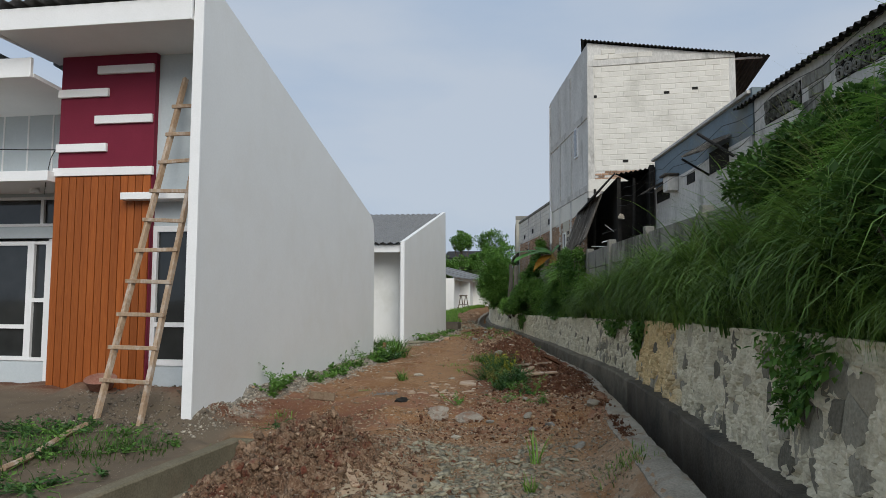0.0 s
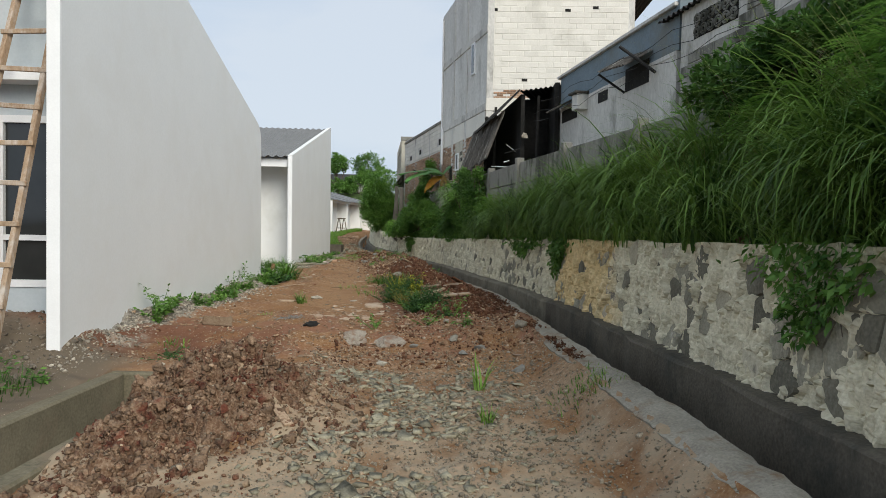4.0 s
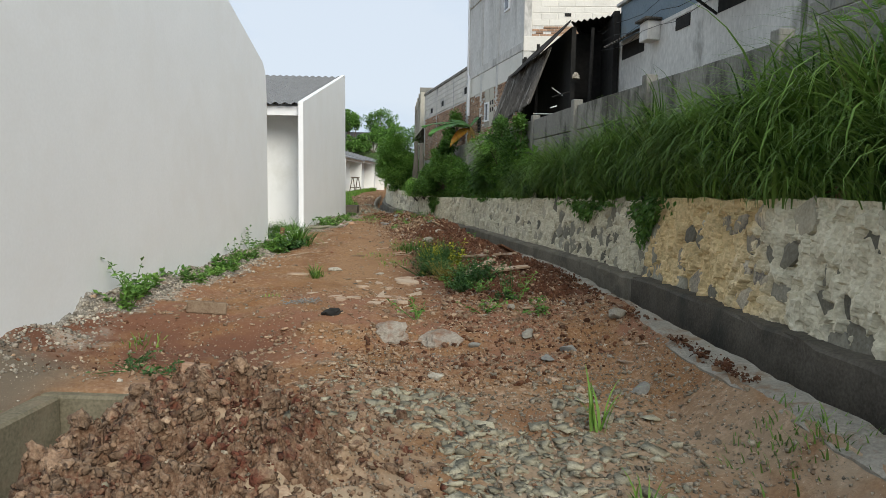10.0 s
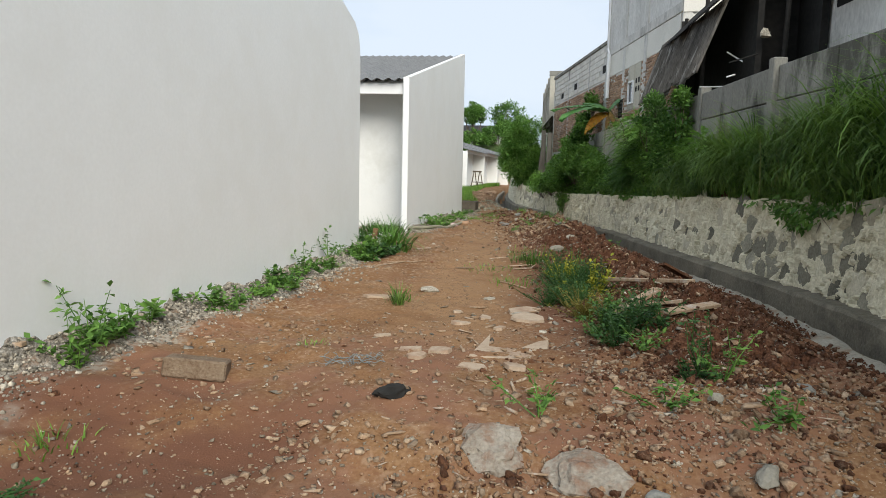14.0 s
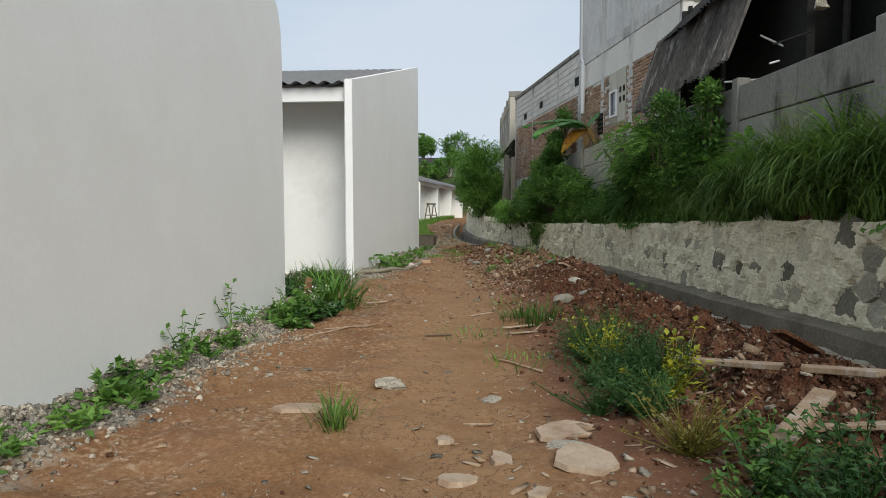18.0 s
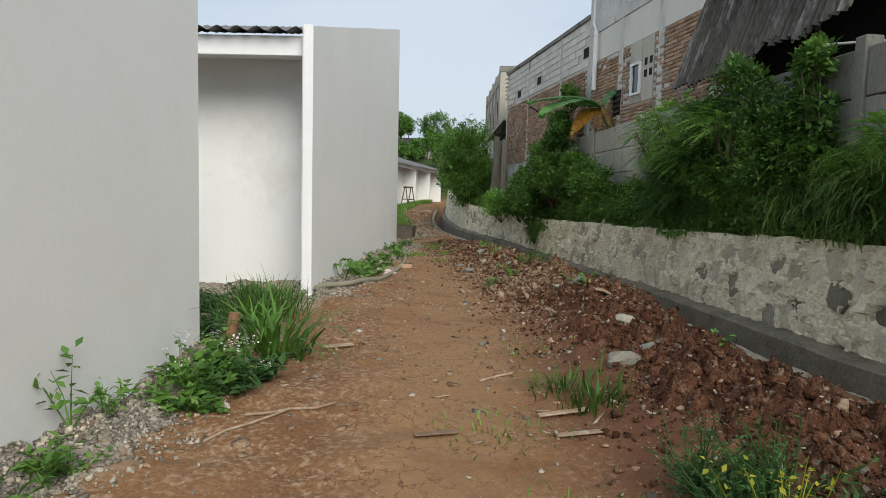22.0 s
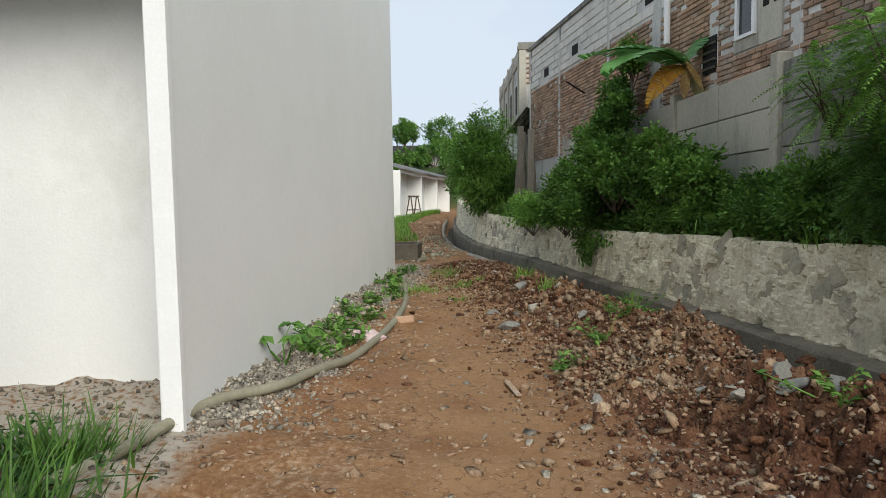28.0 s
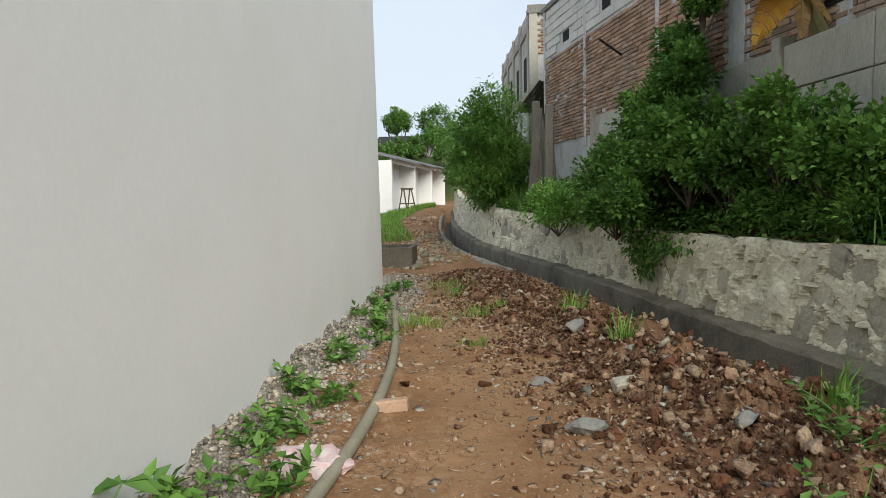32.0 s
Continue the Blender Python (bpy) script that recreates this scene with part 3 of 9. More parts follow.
def soil_material():
    """Red earth, trodden paler on the path, greyer with gravel at the start, cracked where it has dried."""
    m = material("red_earth", [(0.150, 0.068, 0.028), (0.22, 0.115, 0.052), (0.30, 0.178, 0.088)], 1.1, 45, 1.0, 0.6, 90, stain=(0.15, 0.062, 0.034), stain_scale=0.55, stain_lo=0.5, stain_hi=0.72, distance=0.012)
    n, l = m.node_tree.nodes, m.node_tree.links
    bsdf = n["Principled BSDF"]
    src = bsdf.inputs["Base Color"].links[0].from_socket
    geo = n.new("ShaderNodeNewGeometry")
    sep = n.new("ShaderNodeSeparateXYZ")
    l.new(geo.outputs["Position"], sep.inputs[0])

    def rng(sock, lo, hi):
        r = n.new("ShaderNodeMapRange")
        r.interpolation_type = "SMOOTHSTEP"
        r.inputs["From Min"].default_value, r.inputs["From Max"].default_value = lo, hi
        l.new(sock, r.inputs["Value"])
        return r.outputs["Result"]

    def mul(a, b):
        q = n.new("ShaderNodeMath")
        q.operation = "MULTIPLY"
        l.new(a, q.inputs[0])
        l.new(b, q.inputs[1])
        return q.outputs[0]

    def mix(fac, color):
        nonlocal src
        q = n.new("ShaderNodeMixRGB")
        q.inputs[2].default_value = (*color, 1)
        l.new(fac, q.inputs[0])
        l.new(src, q.inputs[1])
        src = q.outputs["Color"]

    nz = n.new("ShaderNodeTexNoise")
    nz.inputs["Scale"].default_value, nz.inputs["Detail"].default_value = 1.7, 6.0
    l.new(geo.outputs["Position"], nz.inputs["Vector"])
    speck = n.new("ShaderNodeTexNoise")
    speck.inputs["Scale"].default_value, speck.inputs["Detail"].default_value = 22.0, 5.0
    l.new(geo.outputs["Position"], speck.inputs["Vector"])
    # grey, stony spread where the walk begins
    fore = rng(sep.outputs["Y"], 8.2, 4.6)
    mix(mul(fore, rng(nz.outputs["Fac"], 0.34, 0.56)), (0.315, 0.245, 0.165))
    # pale dust and crumbs everywhere
    mix(mul(rng(speck.outputs["Fac"], 0.46, 0.72), rng(nz.outputs["Fac"], 0.36, 0.58)), (0.37, 0.26, 0.168))
    # the trodden, weedy yard before the house
    yardy = mul(rng(sep.outputs["X"], -3.1, -3.7), rng(sep.outputs["Y"], 7.7, 7.2))
    mix(mul(yardy, rng(nz.outputs["Fac"], 0.10, 0.3)), (0.125, 0.098, 0.068))
    # the trodden track
    ln = n.new("ShaderNodeMath")
    ln.operation = "MULTIPLY_ADD"
    ln.inputs[1].default_value, ln.inputs[2].default_value = 0.125, -0.45 + 1.0
    l.new(sep.outputs["Y"], ln.inputs[0])
    off = n.new("ShaderNodeMath")
    off.operation = "ADD"
    l.new(sep.outputs["X"], off.inputs[0])
    l.new(ln.outputs[0], off.inputs[1])
    ab = n.new("ShaderNodeMath")
    ab.operation = "ABSOLUTE"
    l.new(off.outputs[0], ab.inputs[0])
    track = mul(rng(ab.outputs[0], 0.95, 0.15), rng(sep.outputs["Y"], 8.5, 12.0))
    mix(mul(track, rng(nz.outputs["Fac"], 0.25, 0.6)), (0.285, 0.165, 0.082))
    # redder earth where the ground steps up
    mix(mul(mul(rng(sep.outputs["Y"], 7.4, 8.3), rng(sep.outputs["Y"], 11.8, 9.6)), rng(nz.outputs["Fac"], 0.44, 0.60)), (0.215, 0.105, 0.06))
    # fresh red earth thrown up along the drain
    dug = mul(mul(rng(off.outputs[0], 0.32, 1.2), rng(sep.outputs["Y"], 8.0, 13.5)), rng(sep.outputs["Y"], 40.0, 31.0))
    mix(mul(dug, rng(nz.outputs["Fac"], 0.22, 0.46)), (0.128, 0.056, 0.031))
    # lime and mortar dust banked along the house walls
    wl_ = n.new("ShaderNodeMath")
    wl_.operation = "MULTIPLY_ADD"
    wl_.inputs[1].default_value, wl_.inputs[2].default_value = 0.0699, 4.107 - 0.0699 * 6.97
    l.new(sep.outputs["Y"], wl_.inputs[0])
    dist = n.new("ShaderNodeMath")
    dist.operation = "ADD"
    l.new(sep.outputs["X"], dist.inputs[0])
    l.new(wl_.outputs[0], dist.inputs[1])
    frayed = n.new("ShaderNodeMath")
    frayed.operation = "MULTIPLY_ADD"
    frayed.inputs[1].default_value = 0.9
    l.new(nz.outputs["Fac"], frayed.inputs[0])
    l.new(dist.outputs[0], frayed.inputs[2])
    limed = mul(mul(rng(frayed.outputs[0], 0.98, 0.72), rng(sep.outputs["Y"], 7.0, 8.2)), rng(sep.outputs["Y"], 31.0, 29.5))
    mix(mul(limed, rng(speck.outputs["Fac"], 0.30, 0.55)), (0.35, 0.315, 0.26))
    # grass and scrub cover the far hillside
    mix(rng(sep.outputs["Y"], 70.0, 76.0), (0.055, 0.085, 0.025))
    # red earth at the foot of the step, beyond the trench, with grassy shade painted in
    mix(mul(mul(rng(sep.outputs["X"], -1.7, -2.4), rng(nz.outputs["Fac"], 0.3, 0.5)), mul(rng(sep.outputs["Y"], 7.1, 7.6), rng(sep.outputs["Y"], 9.4, 8.3))), (0.135, 0.060, 0.034))
    # earth under the weeds between the houses, coloured darker for the gap's shade
    mix(mul(mul(rng(sep.outputs["X"], -4.6, -5.1), rng(sep.outputs["Y"], 16.2, 16.7)), rng(sep.outputs["Y"], 19.3, 18.5)), (0.085, 0.055, 0.034))
    # fine pale grit
    grit = n.new("ShaderNodeTexNoise")
    grit.inputs["Scale"].default_value, grit.inputs["Detail"].default_value = 75.0, 2.0
    l.new(geo.outputs["Position"], grit.inputs["Vector"])
    mix(mul(rng(grit.outputs["Fac"], 0.66, 0.72), rng(speck.outputs["Fac"], 0.42, 0.55)), (0.44, 0.36, 0.27))
    # drying cracks
    vor = n.new("ShaderNodeTexVoronoi")
    vor.feature = "DISTANCE_TO_EDGE"
    vor.inputs["Scale"].default_value = 9.5
    warp = n.new("ShaderNodeMixRGB")
    warp.inputs[0].default_value = 0.11
    l.new(geo.outputs["Position"], warp.inputs[1])
    l.new(speck.outputs["Color"], warp.inputs[2])
    l.new(warp.outputs["Color"], vor.inputs["Vector"])
    crack = mul(mul(rng(vor.outputs["Distance"], 0.028, 0.006), rng(nz.outputs["Fac"], 0.40, 0.55)), rng(ab.outputs[0], 1.5, 0.6))
    crack = mul(crack, rng(sep.outputs["Y"], 9.5, 11.5))
    mix(crack, (0.105, 0.052, 0.027))
    l.new(src, bsdf.inputs["Base Color"])
    return m


SOIL = soil_material()


def graded(*spans):
    out = []
    for lo, hi, step in spans:
        out += list(np.arange(lo, hi - 1e-6, step))
    return np.array(out + [spans[-1][1]])


gx = graded((-400, -60, 40), (-60, -16, 4), (-16, -7, 0.5), (-7, -4.9, 0.06), (-4.9, 2.2, 0.032), (2.2, 8, 0.3), (8, 60, 4), (60, 400, 40))
gy = graded((-400, -60, 40), (-60, -8, 4), (-8, 0, 0.5), (0, 3, 0.06), (3, 24, 0.032), (24, 28, 0.05), (28, 36, 0.12), (36, 62, 0.6), (62, 110, 2), (110, 900, 50))
X, Y = np.meshgrid(gx, gy)
Z = ground_z(X, Y)
nx, ny = len(gx), len(gy)
idx = np.arange(nx * ny).reshape(ny, nx)
quads = np.stack([idx[:-1, :-1], idx[:-1, 1:], idx[1:, 1:], idx[1:, :-1]], -1).reshape(-1, 4)
gme = bpy.data.meshes.new("ground")
gme.vertices.add(nx * ny)
gme.vertices.foreach_set("co", np.stack([X, Y, Z], -1).reshape(-1))
gme.loops.add(quads.size)
gme.loops.foreach_set("vertex_index", quads.reshape(-1))
gme.polygons.add(len(quads))
gme.polygons.foreach_set("loop_start", np.arange(0, quads.size, 4))
gme.polygons.foreach_set("loop_total", np.full(len(quads), 4))
gme.polygons.foreach_set("use_smooth", np.ones(len(quads), bool))
gme.materials.append(SOIL)
gme.update(calc_edges=True)
gme.validate()
ground = tagged(new("ground", gme), "rough red earth ground with dry cracks and stony patches", "ground", kind="structure")


def strip(name, ys, section, mat, parent=None, label="", smooth=False, jitter=0.0, seed=1):
    """A solid band along the walk: section(y) gives the closed outline as (x, z) points."""
    rnd = random.Random(seed)
    verts, faces, n = [], [], None
    for y in ys:
        s = section(float(y))
        n = len(s)
        verts += [(float(a) + rnd.uniform(-jitter, jitter), float(y), float(b) + rnd.uniform(-jitter, jitter)) for a, b in s]
    for i in range(len(ys) - 1):
        for k in range(n):
            a, b = i * n + k, i * n + (k + 1) % n
            faces.append((a, b, b + n, a + n))
    faces.append(tuple(range(n)))
    faces.append(tuple(range((len(ys) - 1) * n, len(ys) * n))[::-1])
    ob = mesh_ob(name, verts, faces, mat, parent, label, smooth)
    bm = bmesh.new()
    bm.from_mesh(ob.data)
    bmesh.ops.recalc_face_normals(bm, faces=bm.faces)
    bm.to_mesh(ob.data)
    bm.free()
    return ob


# ---- the drain ----
drain = thing("drain", pose(0, 0, 0), "open concrete drain with damp dark walls beside the path", "drain", kind="structure")
ys = np.concatenate([np.arange(-6, 40, 0.25), np.arange(40, 60.1, 1.0)])
def wob(y, seed, f=1.6):
    return float(value_noise(np.array([y * f]), np.array([seed * 7.3]), seed)[0])


strip("kerb", np.concatenate([np.arange(-6, 34, 0.11), np.arange(34, 60.1, 0.8)]), lambda y: [(KERB(y) - KERB_W(y) - 0.03 + 0.03 * wob(y, 61), KERB_Z(y) - 0.05), (KERB(y) - KERB_W(y) + 0.04, KERB_Z(y) - 0.005 + 0.015 * wob(y, 62)), (KERB(y) - 0.13, KERB_Z(y) + 0.012 + 0.02 * wob(y, 63, 2.5)),
      (KERB(y) - 0.04, KERB_Z(y) + 0.008 + 0.012 * wob(y, 64, 2.2)), (KERB(y) + 0.025 * wob(y, 65, 1.2), KERB_Z(y) - 0.035), (KERB(y) + 0.01, -1.0 + max(0, KERB_Z(y))), (KERB(y) - KERB_W(y), -1.0 + max(0, KERB_Z(y)))],
      KERB_CONC, drain, "rough grey concrete kerb", jitter=0.012)
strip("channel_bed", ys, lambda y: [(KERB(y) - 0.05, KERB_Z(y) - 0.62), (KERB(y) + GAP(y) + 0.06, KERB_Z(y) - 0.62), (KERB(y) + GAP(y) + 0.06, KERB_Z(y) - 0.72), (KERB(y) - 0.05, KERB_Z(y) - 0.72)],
      CONCRETE_DARK, drain, "dark channel bed")
yl = [y for y in ys if y < 10.85]
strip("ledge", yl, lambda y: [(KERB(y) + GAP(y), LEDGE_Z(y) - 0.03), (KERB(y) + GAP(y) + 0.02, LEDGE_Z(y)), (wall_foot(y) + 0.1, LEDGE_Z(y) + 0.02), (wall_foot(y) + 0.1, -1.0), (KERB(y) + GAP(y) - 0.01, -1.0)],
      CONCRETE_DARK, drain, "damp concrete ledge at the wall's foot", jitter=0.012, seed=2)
yl = [y for y in ys if y > 10.6]
strip("channel_side", yl, lambda y: [(KERB(y) + GAP(y), LEDGE_Z(y) - 0.03), (KERB(y) + GAP(y) + 0.025, LEDGE_Z(y)), (wall_foot(y) + 0.06, LEDGE_Z(y) + 0.02), (wall_foot(y) + 0.06, KERB_Z(y) - 0.9), (KERB(y) + GAP(y) - 0.01, KERB_Z(y) - 0.9)],
      CHANNEL, drain, "stained concrete channel side", jitter=0.01, seed=3)

# ---- the retaining wall ----
retaining = thing("retaining_wall", pose(0, 0, 0), "rubble stone retaining wall with thick pale mortar below the bank", "retaining wall", kind="structure")


CELL_Y, CELL_Z = 0.33, 0.25
cell_rng = np.random.default_rng(88)
CELL_JIT = cell_rng.uniform(-0.36, 0.36, (260, 30, 2))
row_y = (np.arange(260) - 39.5) * CELL_Y
CELL_SHOW = cell_rng.random((260, 30)) < np.interp(row_y, [6.9, 7.4, 10.5, 11, 14, 16], [0.82, 0.45, 0.45, 0.8, 0.75, 0.6])[:, None]


def cell_seed(i, j):
    """The middle of the wall stone i along and j up, as y and z."""
    q = CELL_JIT[i + 40, j + 8]
    return (i + 0.5 + (0.5 if j % 2 else 0.0) + q[0]) * CELL_Y, (j + 0.5 + q[1]) * CELL_Z


def wall_base(y):
    return LEDGE_Z(y) - 0.06


def mortar_rise(y, z):
    """How far the mortar stands out between the stones, for arrays of places on the wall."""
    yw = y + 0.07 * value_noise(y * 8, z * 8, 91) + 0.035 * value_noise(y * 19, z * 19, 92)
    zw = z + 0.08 * value_noise(y * 10, z * 6, 93) + 0.04 * value_noise(y * 23, z * 15, 94)
    j0, f1, f2, show = np.floor(zw / CELL_Z).astype(int), np.full(y.shape, 9.0), np.full(y.shape, 9.0), np.zeros(y.shape, bool)
    for dj in (-1, 0, 1):
        j = j0 + dj
        i0 = np.floor(yw / CELL_Y - 0.5 * (j % 2)).astype(int)
        for di in (-1, 0, 1):
            i = i0 + di
            q = CELL_JIT[i + 40, j + 8]
            d = np.hypot((i + 0.5 + 0.5 * (j % 2) + q[..., 0]) * CELL_Y - yw, ((j + 0.5 + q[..., 1]) * CELL_Z - zw) * 1.15)
            closer = d < f1
            f2 = np.where(closer, f1, np.minimum(f2, d))
            show = np.where(closer, CELL_SHOW[i + 40, j + 8], show)
            f1 = np.where(closer, d, f1)
    thr = 0.026 + 0.045 * value_noise(y * 2.3, z * 2.3, 95)
    thr = thr + 0.012 * np.clip((y - 14) / 4, 0, 1) - 0.012 * np.clip((7.2 - y) / 1.5, 0, 1)
    s = np.clip(((f2 - f1) * 0.5 - thr) / 0.016, 0, 1)
    return 0.050 * (1 - s * s * (3 - 2 * s) * show)


def wall_face():
    """The ragged mortar face, its top and its back."""
    yy = np.concatenate([np.arange(-6, 2, 0.2), np.arange(2, 4, 0.03), np.arange(4, 13, 0.02), np.arange(13, 27, 0.028), np.arange(27, 38, 0.06), np.arange(38, 60.1, 0.4)])
    nz = 56
    k = np.linspace(0, 1, nz)
    Yg, Kg = np.meshgrid(yy, k, indexing="ij")
    b = wall_base(Yg)
    top = WALL_TOP(Yg) + 0.02 * value_noise(Yg * 4, Yg * 0, 14)
    Zg = b + (top - b) * Kg
    lump = mortar_rise(Yg, Zg) - 0.028 + 0.028 * plates(1.35 * Yg, 0.8 * Zg, 0.25, 81) + np.interp(Yg, [11, 14], [0.034, 0.026]) * plates(1.7 * Yg - 0.3 * Zg, 0.8 * Zg, 0.16, 83) + np.interp(Yg, [11, 14], [0.016, 0.008]) * plates(1.6 * Yg + 0.2 * Zg, 0.9 * Zg, 0.08, 85) + 0.012 * value_noise(Yg * 3.5, Zg * 3.5, 11)
    Xg = wall_foot(Yg) + LEAN * Kg - lump * np.clip(8 * (1 - Kg) + 0.3, 0, 1)
    verts = np.stack([Xg, Yg, Zg], -1)
    back = np.stack([wall_edge(yy) + 0.30, yy, top[:, -1] - 0.015], -1)[:, None]
    low = np.stack([wall_edge(yy) + 0.30, yy, np.full(len(yy), -0.3)], -1)[:, None]
    verts = np.concatenate([verts, back, low], 1)
    m = verts.shape[1]
    idx = np.arange(len(yy) * m).reshape(len(yy), m)
    quads = np.stack([idx[:-1, :-1], idx[:-1, 1:], idx[1:, 1:], idx[1:, :-1]], -1).reshape(-1, 4)
    me = bpy.data.meshes.new("mortar")
    me.from_pydata(verts.reshape(-1, 3).tolist(), [], quads.tolist())
    me.materials.append(MORTAR)
    me.update()
    ob = new("mortar", me)
    ob.parent = retaining


wall_face()

# ---- the white houses ----
HOUSE = pose(-4.107, 6.969, 0, 0, 0, 4.0)


def wave_tiles(name, u0, u1, v0, v1, z0, z1, parent, mat, pitch_u=0.24, rows=26, label=""):
    """A tiled slope from (v0, z0) to (v1, z1): wavy courses, each lapping the one below."""
    nu = int((u1 - u0) / pitch_u * 6)
    verts, faces = [], []
    for r in range(rows):
        for e in (0, 1):
            t = (r + e) / rows
            lift = 0.045 if e == (1 if z1 < z0 else 0) else 0.0
            for i in range(nu + 1):
                u = u0 + (u1 - u0) * i / nu
                w = 0.028 * math.sin(u / pitch_u * math.tau)
                verts.append((u, v0 + (v1 - v0) * t, z0 + (z1 - z0) * t + w + lift))
        b = r * 2 * (nu + 1)
        for i in range(nu):
            faces.append((b + i, b + i + 1, b + nu + 2 + i, b + nu + 1 + i))
        if r:
            p = b - (nu + 1)
            for i in range(nu):
                faces.append((p + i, p + i + 1, b + i + 1, b + i))
    return mesh_ob(name, verts, faces, mat, parent, label, smooth=False)


def window_unit(parent, u0, u1, z0, z1, v, rails=(), mullions=(), frame=0.06, name="window", glass=None):
    """A fixed window in a facade that looks towards -v: a white frame with rails and mullions, and dark panes."""
    w = new(name)
    w.parent = parent
    f = bmesh.new()
    add_box(f, (u0, v - 0.05, z0), (u0 + frame, v + 0.04, z1))
    add_box(f, (u1 - frame, v - 0.05, z0), (u1, v + 0.04, z1))
    add_box(f, (u0 + frame, v - 0.05, z0), (u1 - frame, v + 0.04, z0 + frame))
    add_box(f, (u0 + frame, v - 0.05, z1 - frame), (u1 - frame, v + 0.04, z1))
    for z in rails:
        add_box(f, (u0 + frame, v - 0.048, z - 0.035), (u1 - frame, v + 0.038, z + 0.035))
    for u in mullions:
        add_box(f, (u - 0.03, v - 0.046, z0 + frame), (u + 0.03, v + 0.036, z1 - frame))
    part("window_frame", f, TRIM_WHITE, w, "white painted frame")
    zs = [z0 + frame, *rails, z1 - frame]
    us = [u0 + frame, *mullions, u1 - frame]
    for a, b in zip(zs, zs[1:]):
        for c, d in zip(us, us[1:]):
            box("pane", (c, v + 0.005, a), (d, v + 0.013, b), glass or GLASS_DARK, w)
    return w


# --- house one: its tall front looks back to where the walk starts ---
house_a = thing("house", HOUSE, "new single-storey white house with sloping roof and tall grey side wall", "house")
SIDE_A = [(-0.02, -0.6), (-0.02, 5.96), (9.17, 3.64), (9.38, 3.50), (9.48, 3.28), (9.52, 2.95), (9.58, -0.6)]
prism("side_wall", SIDE_A, "x", -0.13, 0.0, PAINT_GREY, house_a, "smooth light grey painted gable wall")
box("corner_trim", (-0.135, -0.06, -0.5), (0.012, -0.02, 5.94), TRIM_WHITE, house_a, 0.004, label="white corner edge")
# front wall of the bay beside the side wall
FV = 1.06
box("front_wall", (-1.32, FV, -0.6), (-0.13, FV + 0.15, 0.36), PAINT_COOL, house_a)
box("front_wall", (-1.32, FV, 2.48), (-0.13, FV + 0.15, 5.3), PAINT_COOL, house_a)
box("front_wall", (-0.16, FV + 0.004, 0.36), (-0.13, FV + 0.15, 2.48), PAINT_COOL, house_a)
window_unit(house_a, -1.34, -0.14, 0.36, 2.50, FV + 0.03, rails=(0.98,), mullions=(), frame=0.09)
box("window_hood", (-1.72, FV - 0.30, 2.88), (-0.13, FV + 0.001, 2.99), TRIM_WHITE, house_a, 0.006, label="white concrete window hood")
# panelled pier: timber below, dark red above
box("pier_wall", (-2.95, FV - 0.10, -0.6), (-1.32, FV + 0.15, 5.25), PAINT_RED, house_a, label="dark red painted upper panel")
nb = 13
for i in range(nb):
    a = -2.97 + 1.64 * i / nb
    box("board", (a + 0.006, FV - 0.135, -0.25), (a + 1.64 / nb - 0.006, FV - 0.102, 3.28), WOOD_PANEL, house_a, 0.004)
box("band", (-3.0, FV - 0.16, 3.29), (-1.30, FV - 0.1, 3.42), TRIM_WHITE, house_a, 0.004)
for a, b, z in ((-2.30, -1.34, 4.98), (-2.97, -2.10, 4.62), (-2.32, -1.34, 4.18), (-2.97, -2.10, 3.74)):
    box("relief_bar", (a, FV - 0.15, z - 0.065), (b, FV - 0.10, z + 0.065), TRIM_WHITE, house_a, 0.004)
# the set-back bay with door and windows
LV = 1.95
box("bay_wall", (-6.6, LV, -0.6), (-2.95, LV + 0.15, 0.32), PAINT_COOL, house_a)
box("bay_wall", (-6.6, LV, 2.42), (-2.95, LV + 0.15, 2.62), PAINT_COOL, house_a)
box("bay_wall", (-6.6, LV, 3.14), (-2.95, LV + 0.15, 5.0), PAINT_COOL, house_a)
for i in range(8):
    u = -3.40 - 0.485 * i
    box("batten", (u, LV - 0.012, 3.36), (u + 0.03, LV - 0.001, 4.62), TRIM_WHITE, house_a)
box("porch_beam", (-6.6, 0.75, 3.20), (-2.96, LV - 0.013, 3.36), TRIM_WHITE, house_a, 0.006, label="white porch slab edge")
window_unit(house_a, -6.5, -4.17, 0.30, 2.36, LV + 0.03, rails=(0.88,), mullions=(-5.3,), frame=0.07)
window_unit(house_a, -4.169, -3.83, 0.30, 2.36, LV + 0.03, rails=(1.34,), frame=0.055)
window_unit(house_a, -6.5, -3.0, 2.62, 3.14, LV + 0.03, mullions=(-5.2, -4.0), frame=0.05)
door = new("door")
door.parent = house_a
box("door_frame", (-3.829, LV - 0.03, -0.16), (-3.76, LV + 0.1, 2.40), TRIM_WHITE, door)
box("door_leaf", (-3.76, LV + 0.02, -0.14), (-2.96, LV + 0.06, 2.36), TRIM_WHITE, door, 0.004, label="white door leaf")
hb = bmesh.new()
add_box(hb, (-3.72, LV - 0.03, 0.88), (-3.68, LV + 0.02, 1.12))
rod(hb, (-3.70, LV - 0.04, 1.0), (-3.59, LV - 0.05, 1.0), 0.012)
part("handle", hb, CONCRETE_DARK, door, "dark metal handle")
box("plinth", (-6.6, LV - 0.10, -0.34), (-2.96, LV - 0.001, -0.15), TRIM_WHITE, house_a)
